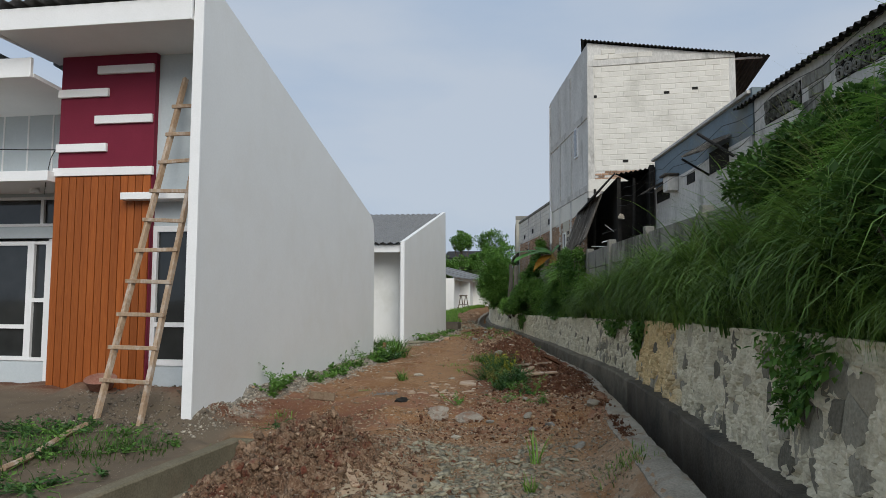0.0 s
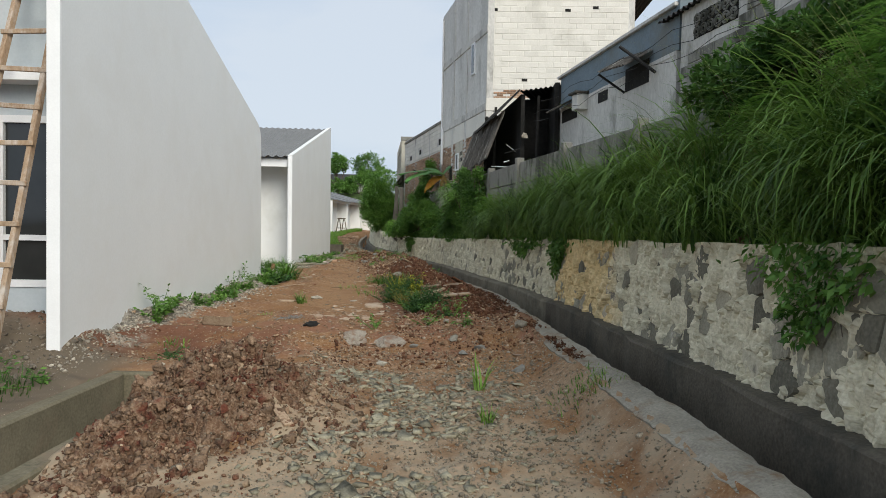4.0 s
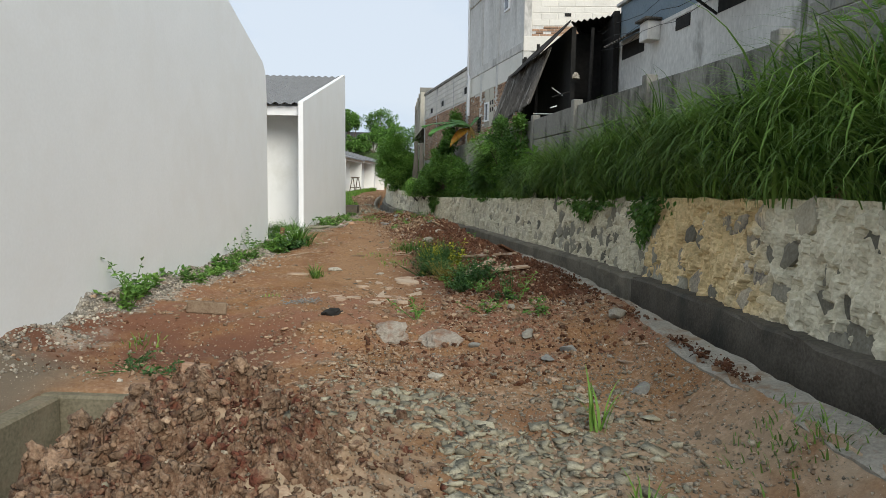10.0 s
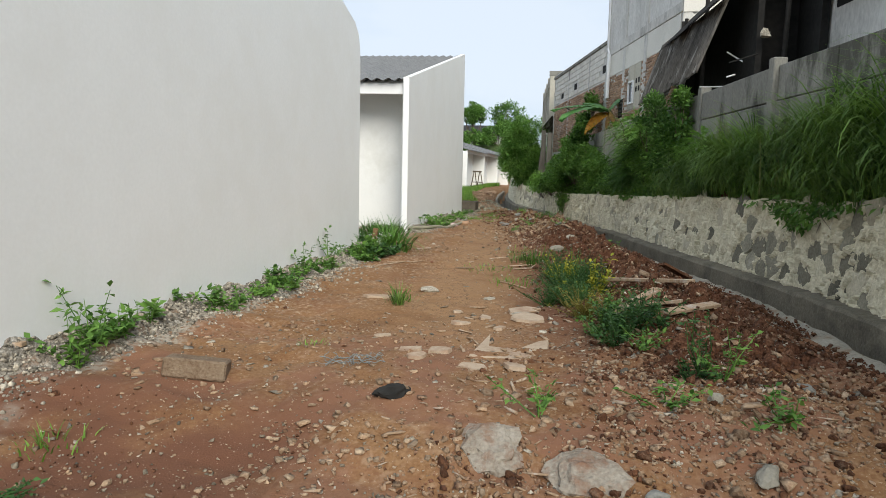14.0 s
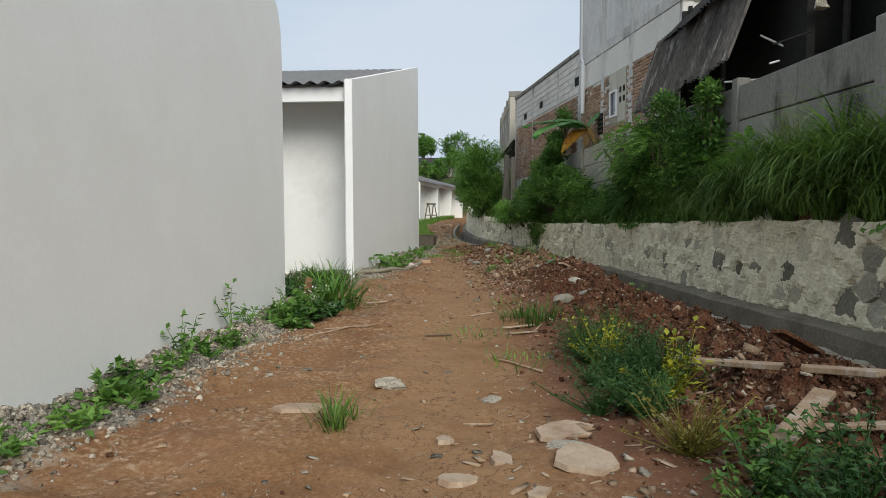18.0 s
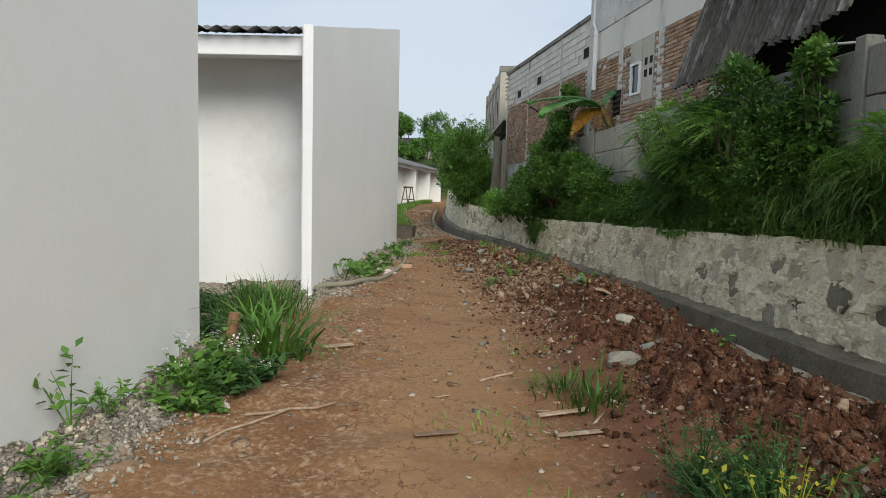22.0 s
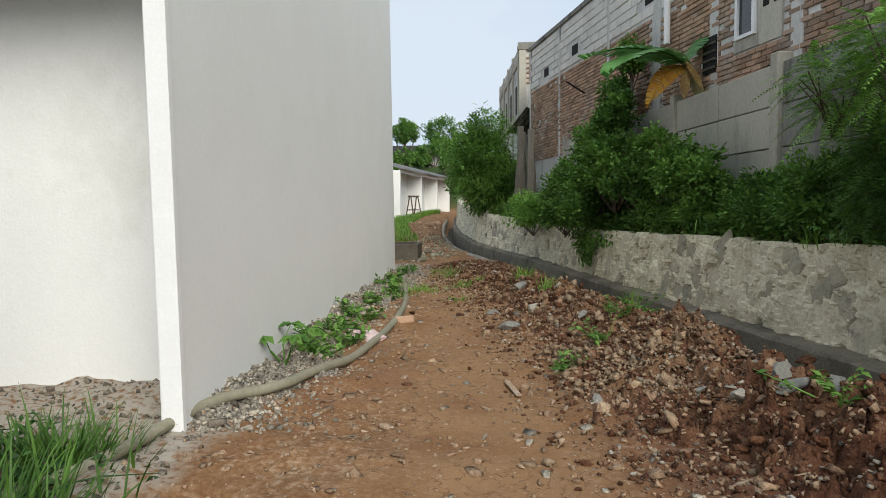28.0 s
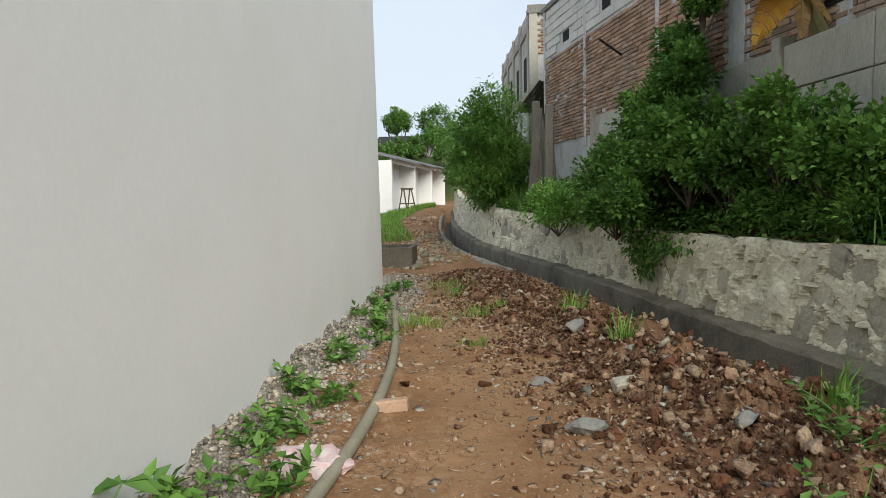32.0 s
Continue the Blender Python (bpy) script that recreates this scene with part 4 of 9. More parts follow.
# roof: high at the front, falling to the back
prism("soffit", [(-0.04, 5.27), (FV + 0.2, 5.22), (FV + 0.2, 5.26), (-0.04, 5.32)], "x", -3.26, -0.13, TRIM_WHITE, house_a)
box("fascia", (-3.30, -0.10, 5.26), (-0.15, -0.04, 5.58), TRIM_WHITE, house_a, 0.006, label="white fascia board")
box("fascia", (-3.36, -0.10, 5.26), (-3.30, 1.2, 5.58), TRIM_WHITE, house_a, 0.006)
wave_tiles("roof_tiles", -3.5, -0.13, -0.2, 5.3, 5.66, 4.38, house_a, TILE, rows=17, label="grey wavy roof tiles")
box("lower_fascia", (-6.7, 0.30, 4.70), (-2.96, 0.36, 5.00), TRIM_WHITE, house_a, 0.006)
prism("lower_soffit", [(0.36, 4.71), (LV, 4.60), (LV, 4.66), (0.36, 4.77)], "x", -6.7, -2.95, TRIM_WHITE, house_a)
wave_tiles("roof_tiles", -6.8, -3.5, 0.2, 5.3, 5.08, 4.12, house_a, TILE, rows=17)
box("far_wall", (-6.75, LV, -0.6), (-6.6, 5.15, 4.1), PAINT_WHITE, house_a)
# unseen back wall; it and the roofs stop short to let light into the gap
box("back_wall", (-6.6, 5.0, -0.6), (-0.13, 5.15, 4.1), PAINT_WHITE, house_a)

# --- house two: its low back looks towards house one ---
house_b = thing("house", HOUSE, "new white house with grey tiled roof falling towards a narrow gap", "house")
SIDE_B = [(12.36, -0.6), (12.28, 3.21), (20.95, 5.27), (21.0, 5.25), (21.36, -0.6)]
prism("side_wall", SIDE_B, "x", 0.13, 0.26, PAINT_GREY, house_b, "smooth light grey painted gable wall")
prism("corner_trim", [(12.32, -0.18), (12.24, 3.22), (12.28, 3.22), (12.36, -0.18)], "x", 0.152, 0.272, TRIM_WHITE, house_b, "white corner edge")
BV = 13.4
box("back_wall", (-9.0, BV, -0.13), (-2.27, BV + 0.14, 3.2), PAINT_WHITE, house_b)
box("back_wall", (-1.68, BV, -0.13), (0.11, BV + 0.14, 3.2), PAINT_WHITE, house_b, label="white plastered back wall")
box("back_wall", (-2.27, BV, -0.13), (-1.68, BV + 0.14, 0.83), PAINT_WHITE, house_b)
box("back_wall", (-2.27, BV, 2.09), (-1.68, BV + 0.14, 3.2), PAINT_WHITE, house_b)
box("back_wall_foot", (-9.0, BV + 0.02, -0.6), (0.11, BV + 0.14, -0.131), CONCRETE, house_b, label="bare concrete footing")
window_unit(house_b, -2.33, -1.62, 0.77, 2.15, BV + 0.03, frame=0.07, glass=GLASS_REFLECTING)
# vents are black plates too, the dark of the hole put into the colour
box("vent", (-2.07, BV - 0.004, 2.40), (-1.94, BV + 0.02, 2.57), BLACK_INSIDE, house_b, label="small dark vent opening")
box("eave_beam", (-9.0, 12.40, 2.88), (0.127, 12.50, 3.12), TRIM_WHITE, house_b, 0.006, label="white eaves board")
prism("soffit", [(12.50, 2.95), (BV, 3.02), (BV, 3.07), (12.50, 3.0)], "x", -9.0, 0.11, TRIM_WHITE, house_b)
wave_tiles("roof_tiles", -9.0, 0.11, 12.22, 20.9, 3.12, 5.17, house_b, TILE, rows=30, label="grey wavy roof tiles")
box("front_wall", (-9.0, 20.5, -0.6), (0.11, 20.65, 4.9), PAINT_GREY, house_b)

# ---- buildings behind the bank ----
def side_x(y):
    """The line of the building fronts that face the path."""
    return 1.0 - (y - 22.0) * 0.283


FT = 2.72


def oriented(a, b, z=0.0):
    """A frame whose x runs from a to b (plan points), y to the left of that, z up."""
    a, b = Vector((*a, z)), Vector((*b, z))
    return Matrix.Translation(a) @ Matrix.Rotation(math.atan2(b.y - a.y, b.x - a.x), 4, "Z")


def corrugated(name, length, depth, mat, parent, m, pitch=0.13, amp=0.022, thick=0.006, label="", ragged=0.0, seed=0):
    """A corrugated sheet: x along the waves' row, y down the slope, z out."""
    rnd = random.Random(seed)
    n = max(4, int(length / pitch * 6))
    rows = 4
    verts, faces = [], []
    cut = 0.0
    for i in range(n + 1):
        if i % 18 == 0:
            cut = rnd.uniform(0, ragged)
        x = length * i / n
        w = amp * math.sin(x / pitch * math.tau)
        for r in range(rows):
            y = depth * r / (rows - 1) - (cut if r == rows - 1 else 0)
            verts.append((x, y, w))
            verts.append((x, y, w - thick))
    s = rows * 2
    for i in range(n):
        for r in range(rows - 1):
            a, b = i * s + r * 2, (i + 1) * s + r * 2
            faces.append((a, b, b + 2, a + 2))
            faces.append((a + 1, a + 3, b + 3, b + 1))
        for r in (0, rows - 1):
            a, b = i * s + r * 2, (i + 1) * s + r * 2
            faces.append((a, a + 1, b + 1, b))
    ob = mesh_ob(name, [m @ Vector(v) for v in verts], faces, mat, parent, label)
    return ob


def on_quad(a, b, c):
    """A frame at a, x towards b, y towards c."""
    a, b, c = Vector(a), Vector(b), Vector(c)
    x = (b - a).normalized()
    z = x.cross(c - a).normalized()
    y = z.cross(x)
    return Matrix.Translation(a) @ Matrix((x, y, z)).transposed().to_4x4()


def stone_courses(parent, m, u0, u1, z0, z1, bw, bh, mat, name, holes=(), depth=0.03, joint=0.012, single=300, top=None, seed=1, rough=0.006, chips=0.0):
    """Rows of blocks or bricks in a wall's plane: x along the wall, z up, -y outwards. Past a number they are joined."""
    rnd = random.Random(seed)
    unit = bmesh.new()
    add_box(unit, (0, -depth, 0), (bw - joint, 0.01, bh - joint), bevel=min(0.012, bh * 0.1))
    me = bpy.data.meshes.new(name)
    unit.to_mesh(me)
    unit.free()
    me.materials.append(mat)
    base = [v.co.copy() for v in me.vertices]
    polys = [tuple(p.vertices) for p in me.polygons]
    rest_v, rest_f, made = [], [], 0
    r, z = 0, z0
    while z + bh <= z1 + 1e-6:
        u = u0 + (bw / 2 if r % 2 else 0)
        while u + bw <= u1 + 1e-6:
            ok = all(u + bw <= h[0] or u >= h[1] or z + bh <= h[2] or z >= h[3] for h in holes)
            if ok and top and z + bh > top(u + bw / 2):
                ok = False
            if ok and rnd.random() < chips:
                ok = False
            if ok:
                mm = m @ pose(u, rnd.uniform(-rough, rough), z, rnd.uniform(-0.5, 0.5), rnd.uniform(-0.5, 0.5), rnd.uniform(-0.5, 0.5))
                if made < single:
                    ob = new(name, me)
                    ob.parent = parent
                    ob.matrix_world = mm
                    ob.matrix_parent_inverse = Matrix.Identity(4)
                    ob.matrix_basis = parent.matrix_world.inverted() @ mm if parent.parent is None else mm
                    made += 1
                else:
                    k = len(rest_v)
                    rest_v += [mm @ c for c in base]
                    rest_f += [tuple(i + k for i in p) for p in polys]
            u += bw
        z += bh
        r += 1
    if rest_v:
        tagged(mesh_ob(name + "work", rest_v, rest_f, mat, parent), kind="stuff")


# the precast fence: posts with panels slid between them
POSTS = [0.87, 3.73, 6.59, 9.45, 12.31, 15.17, 18.03, 20.89, 23.75, 26.6, 29.5, 32.4]
fence = thing("fence", pose(0, 0, 0), "stained grey precast concrete panel fence on top of the bank", "fence", kind="structure")
for y in POSTS:
    box("post", (-0.09, -0.08, 0.3), (0.09, 0.08, FT + 0.10), FENCE_CONC if y < 19 else FENCE_FAR, fence, 0.012, pose(FENCE(y), y, 0, 0, random.uniform(-1, 1), 12))
for a, b in zip(POSTS, POSTS[1:]):
    m = oriented((FENCE(a), a), (FENCE(b), b))
    ln = math.hypot(FENCE(b) - FENCE(a), b - a)
    for k in range(5):
        for h in (0, 1):
            # panels below the shed keep the darker concrete, its shadow put into their colour
            box("panel", (ln * h / 2 + (0.08 if h == 0 else 0.006), -0.03, FT - 0.47 * (k + 1) + 0.008), (ln * (h + 1) / 2 - (0.08 if h else 0.006), 0.03, FT - 0.47 * k - 0.008), FENCE_CONC if a < 21 else FENCE_FAR, fence, 0.008,
                m @ pose(0, random.uniform(-0.008, 0.008), 0))

# --- the tall building of white blocks ---
tower = thing("apartment_building", pose(0, 0, 0), "tall unplastered white block building with weathered grey side", "building")


def block_shell(name, plan, tops, z0, mat, parent, label=""):
    bm = bmesh.new()
    lo = [bm.verts.new((*p, z0)) for p in plan]
    hi = [bm.verts.new((*p, z)) for p, z in zip(plan, tops)]
    k = len(plan)
    for i in range(k):
        j = (i + 1) % k
        bm.faces.new((lo[i], lo[j], hi[j], hi[i]))
    bm.faces.new(hi), bm.faces.new(lo[::-1])
    bmesh.ops.recalc_face_normals(bm, faces=bm.faces)
    return part(name, bm, mat, parent, label)


TY, TE, TX = 22.0, 27.9, 5.75
block_shell("wall", [(side_x(TY), TY), (TX, TY), (TX, TE), (side_x(TE), TE)], [10.25, 9.48, 9.55, 9.9], 1.0, PLASTER_PALE, tower, "weathered grey plaster")
front = pose(side_x(TY), TY, 0)
box("render_coat", (side_x(TY) + 0.2, TY - 0.006, 5.75), (TX - 0.2, TY + 0.01, 9.40), BLOCK_WHITE, tower)
stone_courses(tower, front, 0.22, 4.6, 5.76, 9.39, 0.48, 0.18, BLOCK_WHITE, "block", depth=0.014, single=300, seed=3, rough=0.003, joint=0.007)
box("ring_beam", (side_x(TY) - 0.01, TY - 0.035, 9.40), (TX - 0.02, TY + 0.02, 9.61), PLASTER_OLD, tower)
stone_courses(tower, front, 0.22, 4.55, 9.63, 10.2, 0.48, 0.18, BLOCK_WHITE, "block", depth=0.018, top=lambda u: 10.16 - 0.165 * u, seed=4)
box("corner_column", (side_x(TY) - 0.02, TY - 0.03, 2.0), (side_x(TY) + 0.20, TY + 0.02, 9.40), PLASTER_OLD, tower, 0.01)
box("ground_beam", (side_x(TY) - 0.02, TY - 0.05, 5.05), (TX, TY + 0.02, 5.47), BLOCK_WHITE, tower, 0.01)
stone_courses(tower, front, 0.22, 2.1, 5.47, 5.76, 0.215, 0.072, BRICK, "brick", depth=0.025, seed=5, chips=0.1)
for x, z in ((1.21, 8.34), (3.58, 8.34), (4.48, 8.43), (2.22, 6.07)):
    box("vent", (x - 0.09, TY - 0.024, z - 0.045), (x + 0.09, TY + 0.0, z + 0.045), BLACK_INSIDE, tower)
# roof sheet with its overhang
m = on_quad((0.78, TY - 0.15, 10.35), (6.75, TY - 0.15, 9.35), (0.78, TE + 0.1, 10.3))
corrugated("roof", 6.1, 6.1, DARK_ROOF, tower, m, label="dark thin roof sheet")
box("eave_batten", (5.76, TY + 0.1, 9.35), (6.6, TY + 0.16, 9.41), TRIM_WHITE, tower, m=Matrix.Identity(4))
# the long side wall
SIDE = oriented((side_x(22), 22), (side_x(40), 40))
SL = math.hypot(1, 0.283)


def su(y):
    return (y - 22.0) * SL


def side_box(name, y0, y1, z0, z1, d0, d1, mat, parent, bevel=0.0, label=""):
    """A box on the side wall, standing d0 to d1 proud of it towards the path."""
    return box(name, (su(y0), d0, z0), (su(y1), d1, z1), mat, parent, bevel, SIDE, label)


def side_courses(parent, y0, y1, z0, z1, bw, bh, mat, name, **k):
    """Courses on the side wall, laid so that they stand out towards the path."""
    mm = SIDE @ Matrix.Translation((su(y1), 0.0, 0)) @ Matrix.Rotation(math.pi, 4, "Z")
    holes = [(su(y1) - su(b), su(y1) - su(a), c, d) for a, b, c, d in k.pop("holes", ())]
    stone_courses(parent, mm, 0, su(y1) - su(y0), z0, z1, bw, bh, mat, name, holes=holes, **k)


for y in (24.35, 26.1, 27.8):
    side_box("column", y - 0.11, y + 0.11, 2.3, 9.8, -0.01, 0.03, PLASTER_OLD, tower, 0.008)
for z in (5.2, 7.75):
    side_box("beam", 22.0, 27.8, z - 0.12, z + 0.12, -0.01, 0.04, PLASTER_OLD, tower, 0.008)
side_box("rough_plaster", 22.1, 27.7, 4.43, 5.07, -0.01, 0.02, BLOCK_WHITE, tower)
WIN = (25.18, 25.50, 3.36, 4.0)
side_courses(tower, 22.05, 27.7, 2.6, 4.43, 0.215, 0.073, BRICK, "brick", holes=[(24.6, 25.62, 3.2, 4.43)], single=300, depth=0.028, seed=6, chips=0.03, rough=0.01)
side_box("window_surround", 25.10, 25.62, 3.2, 3.36, 0.0, 0.03, FENCE_FAR, tower)
side_box("window_surround", 25.10, 25.62, 4.0, 4.42, 0.0, 0.03, FENCE_FAR, tower)
side_box("plaster_panel", 24.62, 25.09, 3.2, 4.42, 0.0, 0.025, FENCE_FAR, tower, label="pale plaster panel beside the window")
for a in (24.72, 24.93):
    for z in (3.72, 3.95):
        side_box("vent", a - 0.06, a + 0.06, z - 0.07, z + 0.07, 0.02, 0.028, BLACK_INSIDE, tower)
tw = new("window")
tw.parent = tower
side_box("window_frame", WIN[0] - 0.05, WIN[0], WIN[2], WIN[3], 0.0, 0.06, TRIM_WHITE, tw)
side_box("window_frame", WIN[1], WIN[1] + 0.05, WIN[2], WIN[3], 0.0, 0.06, TRIM_WHITE, tw)
side_box("window_frame", WIN[0], WIN[1], WIN[3] - 0.05, WIN[3], 0.0, 0.06, TRIM_WHITE, tw)
side_box("window_frame", WIN[0], WIN[1], WIN[2], WIN[2] + 0.045, 0.0, 0.06, TRIM_WHITE, tw)
side_box("pane", WIN[0], WIN[1], WIN[2] + 0.045, WIN[3] - 0.05, -0.01, 0.02, GLASS_DARK, tw)
uw = new("window")
uw.parent = tower
side_box("window_frame", 23.3, 23.72, 6.55, 7.65, 0.0, 0.05, TRIM_WHITE, uw)
side_box("pane", 23.36, 23.66, 6.61, 7.59, 0.045, 0.056, GLASS_DARK, uw)
side_box("louvre", 26.0, 26.36, 3.05, 3.58, 0.0, 0.04, BLACK_INSIDE, tower, label="dark louvred opening")
for i in range(4):
    side_box("slat", 26.02, 26.34, 3.11 + 0.115 * i, 3.145 + 0.115 * i, 0.04, 0.06, CONCRETE_DARK, tower)
pb = bmesh.new()
p0 = SIDE @ Vector((su(27.3), 0.12, 0))
tube(pb, [(p0.x, p0.y, 3.75), (p0.x, p0.y, 5.1)], 0.05, 10)
part("pipe", pb, TRIM_WHITE, tower, "white plastic downpipe")
pb = bmesh.new()
p1 = SIDE @ Vector((su(27.5), 0.10, 0))
tube(pb, [(p0.x, p0.y, 5.1), (p1.x, p1.y, 5.3), (p1.x, p1.y, 9.6)], 0.028, 8)
part("thin_pipe", pb, TRIM_WHITE, tower)

# --- the lower building behind it: white blocks over brick ---
lower = thing("apartment_building", pose(0, 0, 0), "long low building with white block parapet above bare red brick", "building")
block_shell("wall", [(side_x(27.91), 27.91), (3.2, 27.91), (1.7, 35.6), (side_x(35.6), 35.6)], [5.62, 5.62, 5.7, 5.7], 1.0, PLASTER_OLD, lower)
VENTS = [(28.0, 28.32, 4.66, 4.90), (31.7, 32.05, 4.63, 4.85), (33.85, 34.2, 4.55, 4.76)]
side_courses(lower, 27.95, 35.5, 4.43, 5.5, 0.46, 0.178, BLOCK_WHITE, "block", holes=VENTS, single=120, depth=0.022, seed=7)
side_courses(lower, 27.95, 35.5, 2.4, 4.43, 0.215, 0.073, BRICK, "brick", single=150, depth=0.028, seed=8, chips=0.02, rough=0.01)
for a, b, c, d in VENTS:
    side_box("vent", a, b, c, d, 0.0, 0.012, BLACK_INSIDE, lower)
for y in (29.9, 32.9, 35.45):
    side_box("column", y - 0.06, y + 0.06, 2.2, 5.55, 0.0, 0.032, PLASTER_OLD, lower, 0.008)
side_box("coping", 27.95, 35.6, 5.53, 5.64, -0.1, 0.05, FENCE_CONC, lower, 0.01)
rb = bmesh.new()
rod(rb, SIDE @ Vector((su(31.2), 0.0, 3.62)), SIDE @ Vector((su(30.9), 0.55, 3.82)), 0.02)
part("iron_rod", rb, DARK_ROOF, lower, "dark rod sticking out of the brick")

# --- the bare concrete frame further on ---
frame_b = thing("apartment_building", pose(0, 0, 0), "grey concrete frame building with patched brick infill", "building")
block_shell("wall", [(-3.14, 37.0), (-1.2, 37.0), (-1.9, 45.0), (-4.15, 45.0)], [6.1, 6.1, 6.1, 6.1], 1.0, PLASTER_OLD, frame_b)
stone_courses(frame_b, pose(-2.98, 37.0, 0), 0, 0.7, 4.9, 5.8, 0.22, 0.075, BRICK, "brick", seed=9)
box("column", (-3.18, 36.92, 1.0), (-2.96, 37.04, 6.12), FENCE_FAR, frame_b, 0.01)
box("roof_slab", (-3.22, 36.9, 5.92), (-1.1, 37.06, 6.14), FENCE_CONC, frame_b, 0.01)
FS = oriented((-3.14, 37.0), (-4.15, 45.0))
for i in range(5):
    box("column", (0.1 + 1.8 * i, 0.0, 1.0), (0.4 + 1.8 * i, 0.06, 6.1), FENCE_FAR, frame_b, 0.01, FS)
    if i < 4:
        # no real hole: a black plate paints the dark inside
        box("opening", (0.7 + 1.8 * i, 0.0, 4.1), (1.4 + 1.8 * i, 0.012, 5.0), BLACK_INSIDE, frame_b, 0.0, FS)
        box("block_infill", (0.5 + 1.8 * i, 0.0, 2.2), (1.85 + 1.8 * i, 0.03, 3.7), BLOCK_WHITE, frame_b, 0.0, FS)
for z in (3.85, 5.55):
    box("beam", (0.1, 0.0, z), (7.9, 0.05, z + 0.2), FENCE_FAR, frame_b, 0.01, FS)
corrugated("lean_to_roof", 1.2, 1.1, SHEET, frame_b, on_quad((-2.95, 35.7, 4.0), (-2.1, 36.5, 4.0), (-3.4, 36.2, 3.5)))

OLD_POST = material("mouldy_old_post", [(0.12, 0.105, 0.085), (0.22, 0.20, 0.165)], 2.0, 40, 0.95, 0.4, 30, stretch=(2, 2, 0.5), vary=0.25)
# old leaning posts by the end of the fence
for i, (x, y, tilt, h) in enumerate(((-3.2, 33.4, 5, 2.1), (-3.0, 33.5, -2, 2.25), (-2.84, 33.3, 1, 2.15), (-2.7, 33.5, -4, 2.0))):
    fp = tagged(box("fence_post", (-0.08, -0.06, -0.2), (0.08, 0.06, h), OLD_POST, None, 0.012), "old leaning grey concrete fence post among shrubs", "post", "old fence posts")
    fp.matrix_world = pose(x, y, 0.95, 0, tilt, 10)

# --- the blue rendered house ---
blue = thing("house", pose(0, 0, 0), "old house with faded blue render above a bare grey lower wall", "house")
block_shell("wall", [(2.75, 17.4), (3.93, 11.5), (8.5, 12.4), (7.3, 18.3)], [4.33, 4.33, 4.33, 4.33], 1.2, PLASTER_OLD, blue, "bare grey rendered lower wall")
block_shell("upper_wall", [(2.77, 17.36), (3.95, 11.46), (8.5, 12.36), (7.32, 18.26)], [5.12, 5.2, 5.2, 5.12], 4.334, BLUE_PAINT, blue, "faded blue render")
BF = oriented((2.75, 17.4), (3.93, 11.5))
box("coping", (-0.05, -0.06, 5.10), (6.0, 0.1, 5.17), PLASTER_OLD, blue, 0.01, BF)
box("lintel_strip", (0, -0.012, 4.26), (6.0, 0.0, 4.335), PLASTER_OLD, blue, 0.0, BF)
# flat black plates on the wall, the shade of the rooms painted on
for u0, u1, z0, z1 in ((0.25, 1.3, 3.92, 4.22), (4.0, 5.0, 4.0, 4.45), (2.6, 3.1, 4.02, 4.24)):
    box("opening", (u0, -0.016, z0), (u1, 0.0, z1), BLACK_INSIDE, blue, 0.0, BF, "open window as a black plate, its dark inside painted")
corrugated("awning", 1.2, 0.45, SHEET, blue, BF @ pose(0.18, -0.42, 4.18, 28, 0, 0), label="small rusty awning")
corrugated("awning", 1.25, 0.62, SHEET, blue, BF @ pose(3.85, -0.55, 4.40, 30, 6, 0), seed=3)
box("vent_box", (1.62, -0.26, 4.0), (1.98, -0.001, 4.36), PLASTER_OLD, blue, 0.01, BF, "small grey box vent")
box("vent_cap", (1.56, -0.34, 4.36), (2.04, 0.0, 4.41), SHEET, blue, 0.01, BF)
ab = bmesh.new()
rod(ab, BF @ Vector((3.9, -0.55, 4.35)), BF @ Vector((3.95, 0.0, 4.0)), 0.025)
part("strut", ab, DARK_ROOF, blue, "dark timber strut")
ab = bmesh.new()
rod(ab, BF @ Vector((5.0, -0.60, 4.62)), BF @ Vector((5.35, -0.05, 4.1)), 0.03)
part("strut", ab, DARK_ROOF, blue, "dark timber strut")

# --- the grey house with the corrugated roof ---
grey = thing("house", pose(0, 0, 0), "old grey block house under a dark corrugated roof", "house")
GA, GB = (3.96, 11.38), (6.1, 1.0)
block_shell("wall", [GA, GB, (11, 2.0), (8.9, 12.3)], [5.0, 5.0, 5.0, 5.0], 1.2, PLASTER_OLD, grey, "dark weathered block wall")
GF = oriented(GA, GB)
stone_courses(grey, GF, 0.05, 10.4, 3.0, 4.95, 0.40, 0.2, FENCE_CONC, "block", holes=[(0.4, 1.65, 4.36, 4.78), (2.55, 4.2, 4.4, 4.82)], depth=0.02, single=200, seed=12)


def vent_block(parent, m):
    bm = bmesh.new()
    for r in (0.085, 0.045):
        pts = [(r * math.cos(a), 0, r * math.sin(a)) for a in [k * math.tau / 12 for k in range(13)]]
        tube(bm, [m @ Vector(p) for p in pts], 0.016, 5)
    return part("vent_ring", bm, FENCE_CONC, parent)


